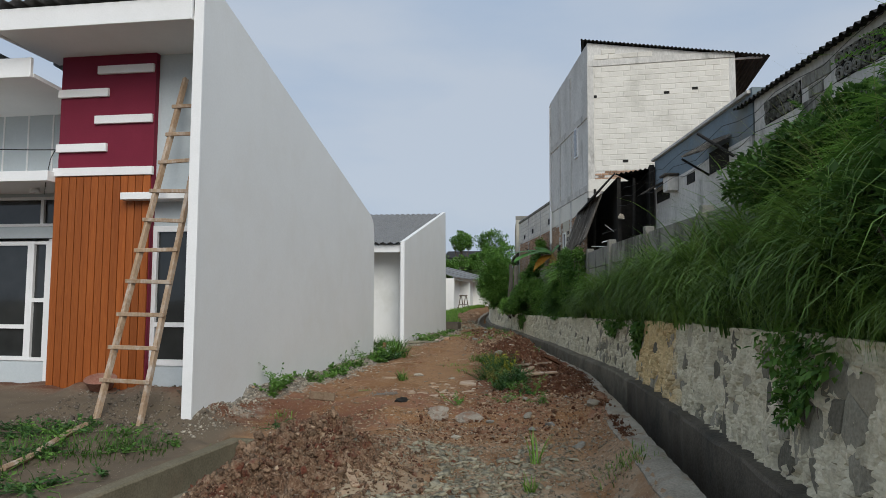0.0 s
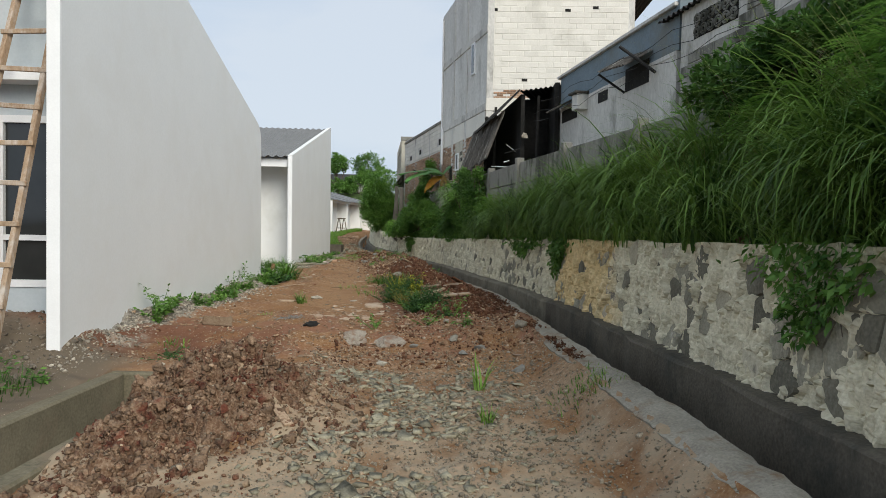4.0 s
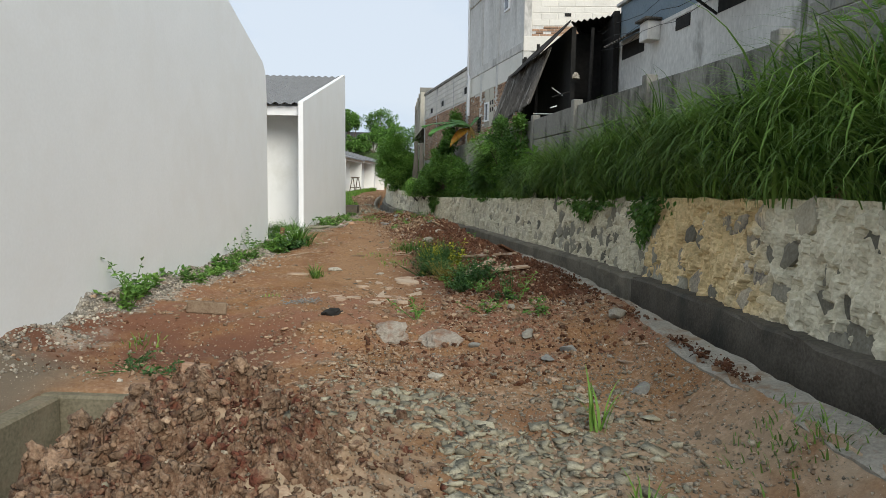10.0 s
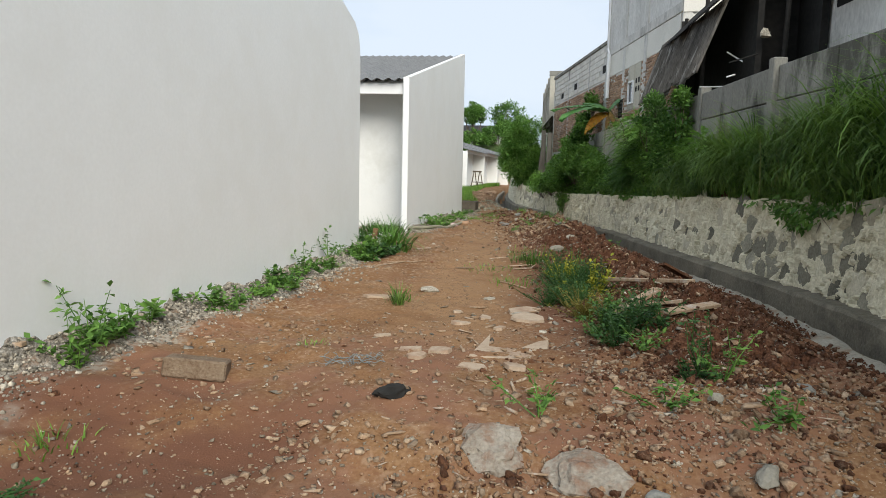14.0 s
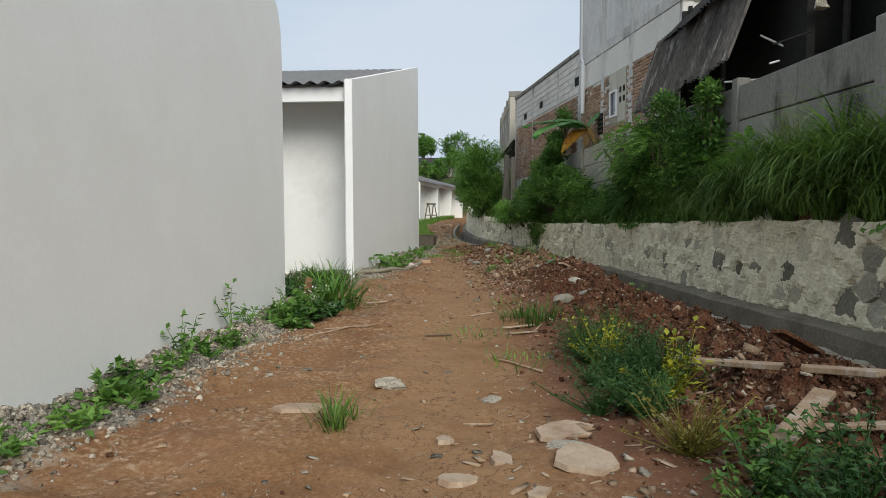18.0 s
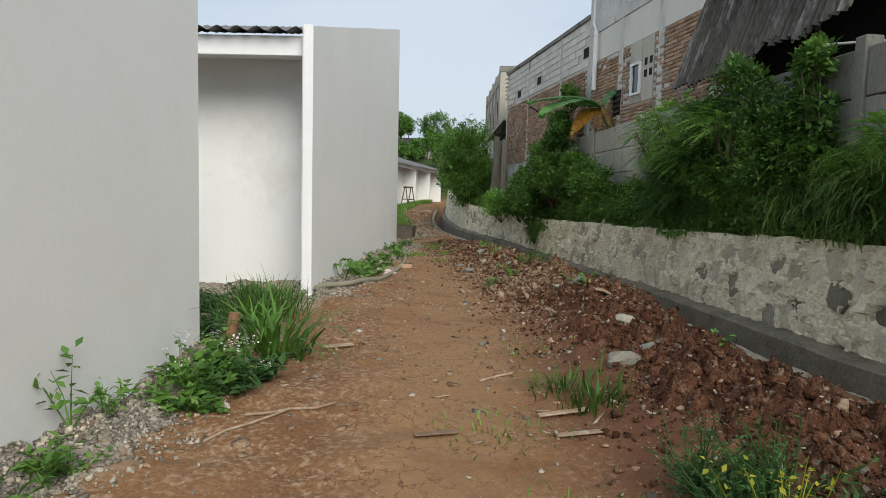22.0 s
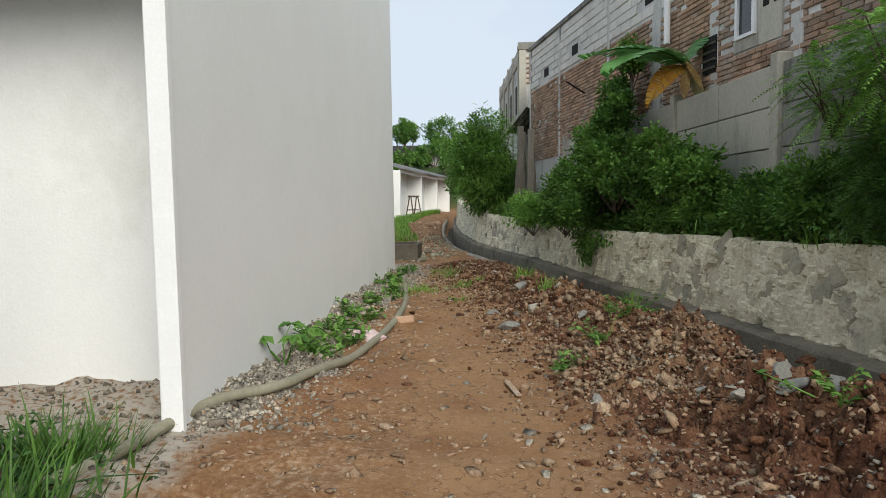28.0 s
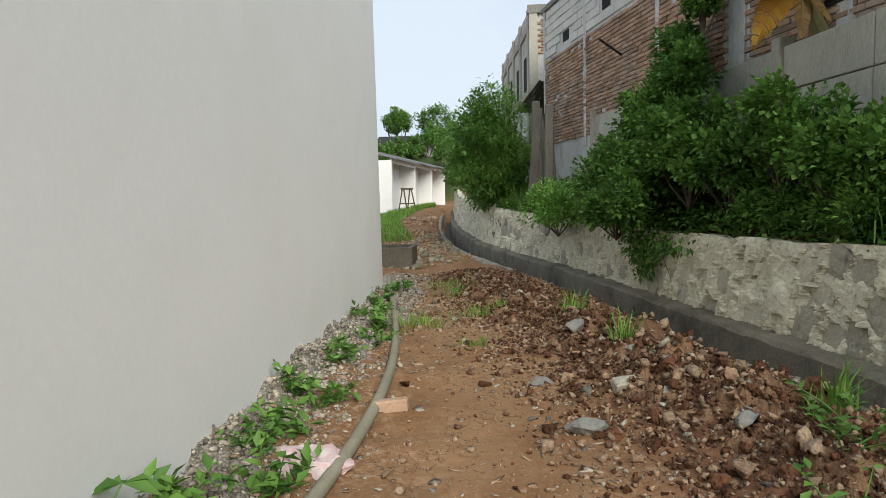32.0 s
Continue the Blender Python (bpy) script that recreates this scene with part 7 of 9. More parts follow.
# the builder's ladder against the front wall
ladder = thing("ladder", HOUSE, "long home-made ladder of weathered timber leaning on the house front", "ladder")
LA, LB = (Vector((-1.18, -0.36, -0.30)), Vector((-0.80, 0.93, 4.78))), (Vector((-0.52, -0.40, -0.32)), Vector((-0.36, 0.93, 4.78)))
for a, b in (LA, LB):
    bm = bmesh.new()
    d = (b - a).normalized()
    m = Matrix.Translation(a) @ d.to_track_quat("Z", "Y").to_matrix().to_4x4()
    add_box(bm, (-0.03, -0.042, 0), (0.03, 0.042, (b - a).length), m, 0.008)
    part("rail", bm, LADDER_WOOD, ladder)
for i in range(10):
    s = 0.115 + 0.0875 * i
    p, q = LA[0].lerp(LA[1], s), LB[0].lerp(LB[1], s)
    ex = (q - p) * random.uniform(0.10, 0.16)
    p, q = p - ex + Vector((0, -0.05, random.uniform(-0.02, 0.02))), q + ex * 0.8 + Vector((0, -0.05, random.uniform(-0.02, 0.02)))
    bm = bmesh.new()
    m = Matrix.Translation(p) @ (q - p).to_track_quat("X", "Z").to_matrix().to_4x4()
    add_box(bm, (0, -0.018, -0.028), ((q - p).length, 0.018, 0.028), m, 0.006)
    part("rung", bm, LADDER_WOOD, ladder)

# a red plastic bowl by the wall
bm = bmesh.new()
prof = [(0.13, 0.0), (0.16, 0.02), (0.21, 0.15), (0.225, 0.155), (0.215, 0.165), (0.15, 0.03), (0.0, 0.02)]
rings = [[bm.verts.new((r * math.cos(k * math.tau / 20), r * math.sin(k * math.tau / 20), z)) for k in range(20)] for r, z in prof[:-1]]
for a, b in zip(rings, rings[1:]):
    for k in range(20):
        bm.faces.new((a[k], a[(k + 1) % 20], b[(k + 1) % 20], b[k]))
bm.faces.new(rings[-1])
bm.faces.new(rings[0][::-1])
bowl = tagged(part("bowl", bm, material("dusty_red_plastic", [(0.24, 0.10, 0.07), (0.32, 0.18, 0.13)], 5, 40, 0.7, 0.1, 30), None, smooth=True), "dusty dull red plastic mortar bowl on the ground", "bowl")
p = uv(-1.75, 0.55, 0)
bowl.matrix_world = pose(p.x, p.y, gz(p.x, p.y) - 0.01, 14, 6, 0)

# service cable and its drop
cb = bmesh.new()
a, b = uv(-7.5, -0.6, 4.6), uv(-2.98, 0.92, 3.72)
tube(cb, [a.lerp(b, t) - Vector((0, 0, 0.35 * math.sin(math.pi * t))) for t in [k / 12 for k in range(13)]], 0.009, 5)
b2 = uv(-3.06, 0.86, 3.30)
tube(cb, [b, b + Vector((-0.03, -0.05, -0.14)), b2, b2 + Vector((-0.03, 0, -0.3))], 0.007, 5)
tagged(part("cable", cb, DARK_ROOF), "thin black service cable fixed to the house front", "cable")
bm = bmesh.new()
bmesh.ops.create_cone(bm, cap_ends=True, segments=16, radius1=0.09, radius2=0.06, depth=0.07)
lamp = tagged(part("ceiling_lamp", bm, TRIM_WHITE), "small round unlit porch ceiling lamp", "lamp")
lamp.matrix_world = HOUSE @ pose(-3.75, 1.45, 3.165)
box("porch_ceiling_slab_edge", (-3.7, 0.2, -0.34), (-2.96, 0.3, -0.2), CONCRETE, house_a)
yard = tagged(box("porch_slab", (-7.4, -0.75, -0.42), (-3.2, 1.93, -0.20), CONCRETE, None, 0.01), "dusty grey concrete porch slab", "slab")
yard.matrix_world = HOUSE

# the trench in front of the house
trench = thing("trench", pose(0, 0, 0), "rectangular open concrete trench with damp mossy inner walls", "trench", kind="structure")
TR = material("damp_mossy_concrete", [(0.10, 0.088, 0.056), (0.205, 0.178, 0.12)], 2.0, 40, 0.9, 0.35, 30, stain=(0.20, 0.15, 0.10), stain_scale=1.6, stain_lo=0.52, stain_hi=0.7)
box("side", (-3.48, -2.2, -1.1), (-3.30, 6.78, -0.42), TR, trench, 0.02)
box("side", (-2.63, -2.2, -1.1), (-2.45, 6.78, -0.43), TR, trench, 0.02)
box("end", (-3.48, 6.781, -1.1), (-2.45, 6.95, -0.42), TR, trench, 0.02)
box("bed", (-3.30, -2.2, -1.1), (-2.63, 6.78, -0.93), CONCRETE_DARK, trench)

# the hose along the second house
hp = [(-5.55, 17.6), (-5.15, 18.2), (-4.82, 18.60), (-4.80, 19.15), (-4.66, 19.65), (-4.42, 20.0), (-4.28, 20.6), (-4.22, 21.4), (-4.20, 22.4), (-4.26, 23.4), (-4.50, 24.9), (-4.85, 26.6), (-5.25, 28.3), (-5.45, 29.3)]
hb = bmesh.new()
fine = []
for i in range(len(hp) - 1):
    p0, p1, p2, p3 = hp[max(i - 1, 0)], hp[i], hp[i + 1], hp[min(i + 2, len(hp) - 1)]
    for k in range(5):
        t = k / 5
        q = [0.5 * (2 * p1[c] + (p2[c] - p0[c]) * t + (2 * p0[c] - 5 * p1[c] + 4 * p2[c] - p3[c]) * t * t + (3 * p1[c] - p0[c] - 3 * p2[c] + p3[c]) * t ** 3) for c in (0, 1)]
        fine.append((q[0], q[1], gz(q[0], q[1]) + 0.03))
zs = [p[2] for p in fine]
zs = [sum(zs[max(0, i - 2):i + 3]) / len(zs[max(0, i - 2):i + 3]) for i in range(len(zs))]
tube(hb, [(p[0], p[1], z + 0.005) for p, z in zip(fine, zs)], 0.035, 10)
tagged(part("hose", hb, material("dusty_green_hose", [(0.20, 0.19, 0.13), (0.29, 0.27, 0.20)], 3, 30, 0.75, 0.1, 40), None, smooth=True), "long dusty grey-green hose lying along the house wall", "hose")


# ---- loose things on the ground ----
def plank(a, b, w=0.09, t=0.025, lift=0.02, tilt=0.0, mat=None, label="weathered grey-brown timber plank lying on the earth", name="plank"):
    za, zb = gz(*a[:2]) + lift + (a[2] if len(a) > 2 else 0), gz(*b[:2]) + lift + (b[2] if len(b) > 2 else 0)
    p, q = Vector((a[0], a[1], za)), Vector((b[0], b[1], zb))
    bm = bmesh.new()
    m = Matrix.Translation(p) @ (q - p).to_track_quat("X", "Z").to_matrix().to_4x4() @ pose(0, 0, 0, tilt)
    add_box(bm, (0, -w / 2, -t / 2), ((q - p).length, w / 2, t / 2), m, 0.004)
    return tagged(part(name, bm, mat or LADDER_WOOD), label, "plank", "loose planks")


plank((-0.57, 13.27), (0.29, 12.26), 0.11, 0.035, 0.16)
plank((-0.51, 11.58), (-0.03, 12.16), 0.11, 0.03, 0.10)
plank((-0.35, 12.0), (0.15, 11.75), 0.07, 0.03, 0.06)
plank((-0.05, 11.1), (0.45, 11.75), 0.10, 0.03, 0.12, 8)
plank((0.10, 13.35), (0.42, 13.5), 0.13, 0.03, 0.14, -10, CLOD, "dark reddish timber offcut lying on the earth")
plank((-1.22, 5.15), (-1.02, 4.86), 0.08, 0.02, 0.02, mat=PALE_CLOD, label="pale timber offcut lying by the mound")
plank((-1.95, 15.6), (-1.62, 15.72), 0.06, 0.012)
plank((-1.85, 15.2), (-1.55, 15.3), 0.05, 0.012)
plank((-2.7, 15.1), (-2.45, 15.22), 0.05, 0.012, mat=PALE_CLOD)
plank((-3.85, 17.0), (-3.6, 17.12), 0.08, 0.015, 0.02)
plank((-1.3, 18.2), (-1.1, 18.45), 0.10, 0.03, 0.05)
plank((-4.9, 8.55), (-4.15, 8.75), 0.06, 0.03, 0.03)
plank((-2.95, 20.6), (-2.85, 20.25), 0.04, 0.012)
for a, b in (((-3.9, 14.8), (-3.55, 15.35)), ((-3.8, 15.2), (-3.3, 15.5)), ((-2.4, 16.3), (-2.15, 16.55)), ((-1.9, 14.2), (-1.5, 13.9)), ((-4.7, 4.6), (-4.95, 6.0))):
    big = a[1] < 6
    bm = bmesh.new()
    pts = [(a[0] + (b[0] - a[0]) * t, a[1] + (b[1] - a[1]) * t) for t in (0, 0.25, 0.5, 0.75, 1)]
    tube(bm, [(x + random.uniform(-0.02, 0.02), y, gz(x, y) + (0.05 if big else 0.015)) for x, y in pts], 0.035 if big else 0.009, 6)
    tagged(part("stick", bm, LADDER_WOOD), "dry brown stick lying on the ground", "stick", "sticks")


def slab(x, y, pts, t=0.02, mat=None, label="", name="", category="", tilt=(0, 0), yaw=0, lift=0.0):
    bm = bmesh.new()
    a = [bm.verts.new((px, py, t)) for px, py in pts]
    b = [bm.verts.new((px * 1.03, py * 1.03, -0.02)) for px, py in pts]
    bm.faces.new(a), bm.faces.new(b[::-1])
    for i in range(len(a)):
        j = (i + 1) % len(a)
        bm.faces.new((a[j], a[i], b[i], b[j]))
    bmesh.ops.recalc_face_normals(bm, faces=bm.faces)
    ob = tagged(part(name, bm, mat), label, category, category + " pieces")
    ob.matrix_world = pose(x, y, gz(x, y) + lift, tilt[0], tilt[1], yaw)
    return ob


CARD = material("muddy_board", [(0.36, 0.27, 0.19), (0.48, 0.38, 0.28)], 4, 40, 0.95, 0.3, 40, stain=(0.27, 0.16, 0.10), stain_scale=3)
rnd = random.Random(4)


def ragged(n, r, squash=0.7):
    return [(r * rnd.uniform(0.6, 1.2) * math.cos(k * math.tau / n), r * squash * rnd.uniform(0.6, 1.2) * math.sin(k * math.tau / n)) for k in range(n)]


slab(-1.27, 10.62, [(-0.28, -0.36), (0.30, -0.33), (0.27, 0.36), (0.20, 0.30), (0.05, -0.05), (-0.18, -0.02), (-0.24, 0.42)], 0.008, CARD, "torn muddy brown board trodden into the path", "board", "board", lift=0.012)
for x, y, r in ((-1.36, 12.45, 0.20), (-1.28, 11.85, 0.22), (-2.40, 10.7, 0.10), (-1.80, 10.3, 0.12), (-1.87, 9.9, 0.09), (-1.46, 9.85, 0.13), (-1.99, 10.1, 0.10), (-1.9, 11.6, 0.10), (-1.7, 11.9, 0.09), (-1.5, 11.5, 0.08), (-3.05, 12.55, 0.17), (-2.05, 12.2, 0.08), (-1.15, 9.9, 0.09)):
    slab(x, y, ragged(9, r), 0.010, CARD, "broken muddy board piece lying on the path", "board_piece", "board", (rnd.uniform(-5, 5), rnd.uniform(-5, 5)), rnd.uniform(0, 180), 0.012)
SLATE = material("grey_green_slab", [(0.16, 0.158, 0.14), (0.28, 0.272, 0.24)], 4, 40, 0.9, 0.35, 40)
PALE_ROCK = material("spilt_mortar", [(0.20, 0.16, 0.12), (0.36, 0.32, 0.26)], 4.0, 50, 0.95, 0.9, 40, stain=(0.22, 0.125, 0.08), stain_scale=5.0, stain_lo=0.5, stain_hi=0.65)
slab(-0.90, 20.31, ragged(7, 0.15), 0.02, SLATE, "grey broken concrete slab on the earth by the drain", "slab_piece", "slab", (6, -4), 20, 0.06)
slab(-1.34, 19.85, ragged(6, 0.085), 0.012, SLATE, "grey slate piece standing up in the earth", "slab_piece", "slab", (68, 8), 30, 0.06)
slab(-1.15, 19.54, ragged(6, 0.08), 0.012, SLATE, "grey slate piece standing up in the earth", "slab_piece", "slab", (60, -12), 70, 0.06)
stone_at = [(1.14, 8.9, 0.26), (0.55, 8.2, 0.17), (0.34, 7.95, 0.15), (0.22, 8.6, 0.17), (-0.3, 8.4, 0.13), (0.95, 7.2, 0.2), (-1.33, 16.42, 0.30), (-1.05, 16.75, 0.15), (-0.78, 20.8, 0.18), (-1.05, 20.7, 0.16), (-2.36, 20.0, 0.10),
            (-1.63, 19.6, 0.19), (-1.71, 20.05, 0.16), (-2.98, 22.5, 0.22), (-2.75, 22.9, 0.2), (-1.45, 19.4, 0.17), (-1.15, 17.6, 0.2), (-2.5, 21.2, 0.14), (-2.3, 22.1, 0.16), (-2.6, 23.6, 0.2), (-2.9, 24.4, 0.2), (-3.2, 23.4, 0.14), (0.1, 9.4, 0.14), (0.7, 9.8, 0.16), (-0.6, 7.5, 0.14)]


def stone_mesh_of(mat, seed):
    """A broken stone: a hull of few corners with worn edges."""
    r = np.random.default_rng(seed)
    bm = bmesh.new()
    for q in unit(r.normal(0, 1, (15, 3))):
        bm.verts.new(Vector(q * [0.55, 0.45, 0.34] * r.uniform(0.85, 1.1)))
    hull = bmesh.ops.convex_hull(bm, input=bm.verts)
    bmesh.ops.delete(bm, geom=[v for v in hull["geom_interior"] if isinstance(v, bmesh.types.BMVert)], context="VERTS")
    bmesh.ops.bevel(bm, geom=bm.edges[:], offset=0.035, segments=1, affect="EDGES", profile=0.6)
    bmesh.ops.subdivide_edges(bm, edges=bm.edges[:], cuts=1, use_grid_fill=True)
    for v in bm.verts:
        v.co *= 1 + 0.10 * noise.noise(v.co * 5 + Vector((seed, 0, 0)))
    me = bpy.data.meshes.new("loose_stone")
    bm.to_mesh(me)
    bm.free()
    me.materials.append(mat)
    return me


stone_mesh = [stone_mesh_of(SLATE if i % 3 else ROCK, 60 + i) for i in range(8)]
for i, (x, y, s) in enumerate(stone_at):
    ob = tagged(new("loose_stone", stone_mesh[i % 8]), "grey angular stone lying on the red earth", "stone", "loose stones")
    ob.matrix_world = pose(x, y, gz(x, y) + s * 0.10, rnd.uniform(-20, 20), rnd.uniform(-20, 20), rnd.uniform(0, 360)) @ Matrix.Diagonal((s * 1.15, s * 0.9, s * 0.85, 1))
# broken concrete, bricks
for i, (x, y, l, w, h, yaw, m) in enumerate(((-3.15, 9.10, 0.40, 0.2, 0.11, 20, PALE_CLOD), (-2.57, 7.42, 0.22, 0.11, 0.06, 10, BRICK), (-4.12, 22.8, 0.22, 0.11, 0.06, 5, BRICK))):
    ob = tagged(box("brick" if m is BRICK else "concrete_block", (-l / 2, -w / 2, -0.02), (l / 2, w / 2, h), m, None, 0.012), "broken red brick half sunk in the earth" if m is BRICK else "broken pale concrete block half sunk in the earth", "brick" if m is BRICK else "block")
    ob.matrix_world = pose(x, y, gz(x, y), rnd.uniform(-8, 8), rnd.uniform(-8, 8), yaw)


def crumpled(name, x, y, r, mat, seed, label, category, flat=0.35, stretch=1.6, tip=0):
    bm = bmesh.new()
    bmesh.ops.create_icosphere(bm, subdivisions=3, radius=r)
    off = Vector((seed * 3.1, seed * 1.7, 0))
    for v in bm.verts:
        v.co *= 1 + 0.45 * noise.noise(v.co * (2.4 / r) * 0.6 + off) + 0.25 * noise.noise(v.co * (6 / r) * 0.5 + off)
        v.co.x *= stretch
        v.co.z = max(-0.01, v.co.z * flat)
    ob = tagged(part(name, bm, mat), label, category)
    ob.matrix_world = pose(x, y, gz(x, y), tip, 0, 0) @ pose(0, 0, 0, 0, 0, seed * 40)
    return ob


for i, (x, y) in enumerate(((-1.12, 8.62), (-0.60, 8.49))):
    crumpled("mortar_spill", x, y, 0.186, PALE_ROCK, 10 + i, "low heap of spilt pale mortar in the earth", "mortar", 0.30, 0.9, 24)
crumpled("rag", -1.78, 9.05, 0.075, BLACK_INSIDE, 1, "crumpled black plastic bag on the path", "rag", 0.7, 1.5)
nb = bmesh.new()
nr = random.Random(6)
for k in range(26):
    x0, y0 = nr.gauss(-2.28, 0.06), nr.gauss(9.62, 0.05)
    a0, pts = nr.uniform(0, 6.28), []
    for q in range(6):
        a0 += nr.uniform(-0.9, 0.9)
        x0, y0 = x0 + 0.035 * math.cos(a0), y0 + 0.03 * math.sin(a0)
        pts.append((x0, y0, gz(x0, y0) + nr.uniform(0.005, 0.045)))
    tube(nb, pts, nr.uniform(0.0015, 0.004), 4)
tagged(part("net", nb, material("grey_green_net", [(0.14, 0.155, 0.15), (0.26, 0.28, 0.27)], 9, 60, 0.9, 0.3, 40)), "tangled grey-green plastic net trodden into the path", "net")
crumpled("paper", -2.64, 13.32, 0.11, LIME, 3, "crumpled white paper on the path", "paper", 0.35, 1.4)
crumpled("plastic_bag", -4.33, 22.0, 0.15, material("pink_white_plastic", [(0.55, 0.33, 0.33), (0.72, 0.62, 0.60)], 9, 30, 0.5, 0.3, 30), 4, "crumpled pink and white plastic bag beside the hose", "bag", 0.55, 1.3)
crumpled("paper", -1.35, 12.1, 0.09, LIME, 5, "crumpled white paper on the path", "paper", 0.3, 1.4)
crumpled("paper", -1.85, 13.1, 0.07, LIME, 6, "crumpled white paper on the path", "paper", 0.3, 1.5)
crumpled("plastic_bag", 1.9, 17.72, 0.10, LIME, 8, "white plastic bag hung in the dark shed", "bag", 1.3, 0.8).location.z = 3.62
# stump of a stake in the gap between the houses
st = bmesh.new()
rod(st, (0, 0, -0.1), (0.07, 0.02, 0.36), 0.05, 0.046, 10)
stake = tagged(part("stake", st, material("split_red_wood", [(0.16, 0.085, 0.045), (0.30, 0.18, 0.10)], 4, 40, 0.85, 0.3, 30, stretch=(3, 3, 1))), "split reddish wooden stake driven into the ground", "stake")
stake.matrix_world = pose(-4.49, 16.40, gz(-4.49, 16.40))

# ---- earth, rubble and gravel ----
HEAP_EARTH = material("crumbled_red_earth", [(0.062, 0.024, 0.012), (0.118, 0.050, 0.026), (0.20, 0.105, 0.062)], 9.0, 55, 1.0, 1.0, 60, stain=(0.30, 0.20, 0.128), stain_scale=4.0, stain_lo=0.57, stain_hi=0.66, distance=0.03)
hn, hl = HEAP_EARTH.node_tree.nodes, HEAP_EARTH.node_tree.links
hg, hsep, hnz = hn.new("ShaderNodeNewGeometry"), hn.new("ShaderNodeSeparateXYZ"), hn.new("ShaderNodeTexNoise")
hnz.inputs["Scale"].default_value, hnz.inputs["Detail"].default_value = 2.6, 6.0
hl.new(hg.outputs["Position"], hsep.inputs[0])
hl.new(hg.outputs["Position"], hnz.inputs["Vector"])
hy, hf, hm, hmix = hn.new("ShaderNodeMapRange"), hn.new("ShaderNodeMapRange"), hn.new("ShaderNodeMath"), hn.new("ShaderNodeMixRGB")
hy.inputs["From Min"].default_value, hy.inputs["From Max"].default_value = 18.6, 21.0
hf.inputs["From Min"].default_value, hf.inputs["From Max"].default_value = 0.38, 0.58
hl.new(hsep.outputs["Y"], hy.inputs["Value"])
hl.new(hnz.outputs["Fac"], hf.inputs["Value"])
hm.operation = "MULTIPLY"
hl.new(hy.outputs["Result"], hm.inputs[0])
hl.new(hf.outputs["Result"], hm.inputs[1])
hmix.inputs[2].default_value = (0.27, 0.160, 0.088, 1)
hbsdf = hn["Principled BSDF"]
hl.new(hm.outputs[0], hmix.inputs[0])
hl.new(hbsdf.inputs["Base Color"].links[0].from_socket, hmix.inputs[1])
hl.new(hmix.outputs["Color"], hbsdf.inputs["Base Color"])
MOUND_EARTH = material("crumbled_dusty_earth", [(0.09, 0.046, 0.025), (0.18, 0.108, 0.066), (0.33, 0.235, 0.16)], 10.0, 55, 1.0, 1.0, 60, stain=(0.13, 0.045, 0.026), stain_scale=4.5, stain_lo=0.56, stain_hi=0.66, distance=0.03)
WALL_RUBBLE = material("crushed_mortar_rubble", [(0.08, 0.070, 0.056), (0.20, 0.18, 0.148), (0.46, 0.43, 0.375)], 12.0, 60, 0.97, 0.8, 70, stain=(0.20, 0.13, 0.085), stain_scale=3.0, stain_lo=0.54, stain_hi=0.66, distance=0.02)


def patch(name, xs, ys, rise, mat, label):
    """A rough sheet of crumbled earth laid on the ground, under which it dips at its frayed edges. xs gives the row of x at each y."""
    x = np.stack([xs(v) for v in ys])
    y = np.repeat(np.asarray(ys)[:, None], x.shape[1], 1)
    z = ground_z(x, y) + rise(x, y)
    n, k = x.shape
    idx = np.arange(n * k).reshape(n, k)
    f = np.stack([idx[:-1, :-1], idx[:-1, 1:], idx[1:, 1:], idx[1:, :-1]], -1).reshape(-1, 4)
    return tagged(new(name, raw_mesh(name, np.stack([x, y, z], -1).reshape(-1, 3), f, mat)), label, "earth", kind="stuff")


patch("earth_heap", lambda v: np.linspace(KERB(v) - KERB_W(v) - 1.95, KERB(v) - KERB_W(v) + 0.03, 120), np.concatenate([np.arange(9.0, 24, 0.017), np.arange(24, 32, 0.05)]), ridge_rise, HEAP_EARTH, "ridge of crumbled red earth dug out along the drain")
patch("earth_mound", lambda v: np.linspace(-2.42, -0.2, 150), np.arange(3.6, 7.3, 0.015), mound_rise, MOUND_EARTH, "mound of crumbled dusty red earth beside the trench")
for a, b, off in ((7.6, 16.8, 4.107), (19.3, 30.3, 3.85)):
    patch("wall_rubble", lambda v, off=off: np.linspace(0.0, 0.8, 46) - off - 0.0699 * (v - 6.97), np.arange(a, b, 0.018), rubble_rise, WALL_RUBBLE, "crushed mortar rubble banked along the house foot")

rs = np.random.default_rng(17)
DIRTY_RUBBLE = material("dirty_rubble", [(0.11, 0.09, 0.068), (0.23, 0.20, 0.16)], 6.0, 60, 0.95, 0.6, 60, vary=0.5)
CHALK = material("chalky_rubble", [(0.22, 0.145, 0.085), (0.42, 0.315, 0.21)], 7.0, 60, 1.0, 0.8, 60, vary=0.3, stain=(0.19, 0.095, 0.055), stain_scale=5.0, stain_lo=0.56, stain_hi=0.68)
DUSTY_STONE = material("dusty_small_stone", [(0.15, 0.125, 0.090), (0.34, 0.29, 0.215)], 6.0, 60, 1.0, 0.6, 60, vary=0.45)
TAN_CLOD = material("tan_earth_lump", [(0.22, 0.132, 0.076), (0.42, 0.305, 0.20)], 6.0, 60, 1.0, 0.8, 60, vary=0.35, stain=(0.15, 0.065, 0.037), stain_scale=4.0, stain_lo=0.52, stain_hi=0.66)


def ridge_xy(n, y0, y1, spread=0.5, centre=0.75):
    y = rs.uniform(y0, y1, n)
    return np.stack([np.minimum(KERB(y) - KERB_W(y) - centre + rs.normal(0, spread, n), KERB(y) - KERB_W(y) - 0.03), y], 1)


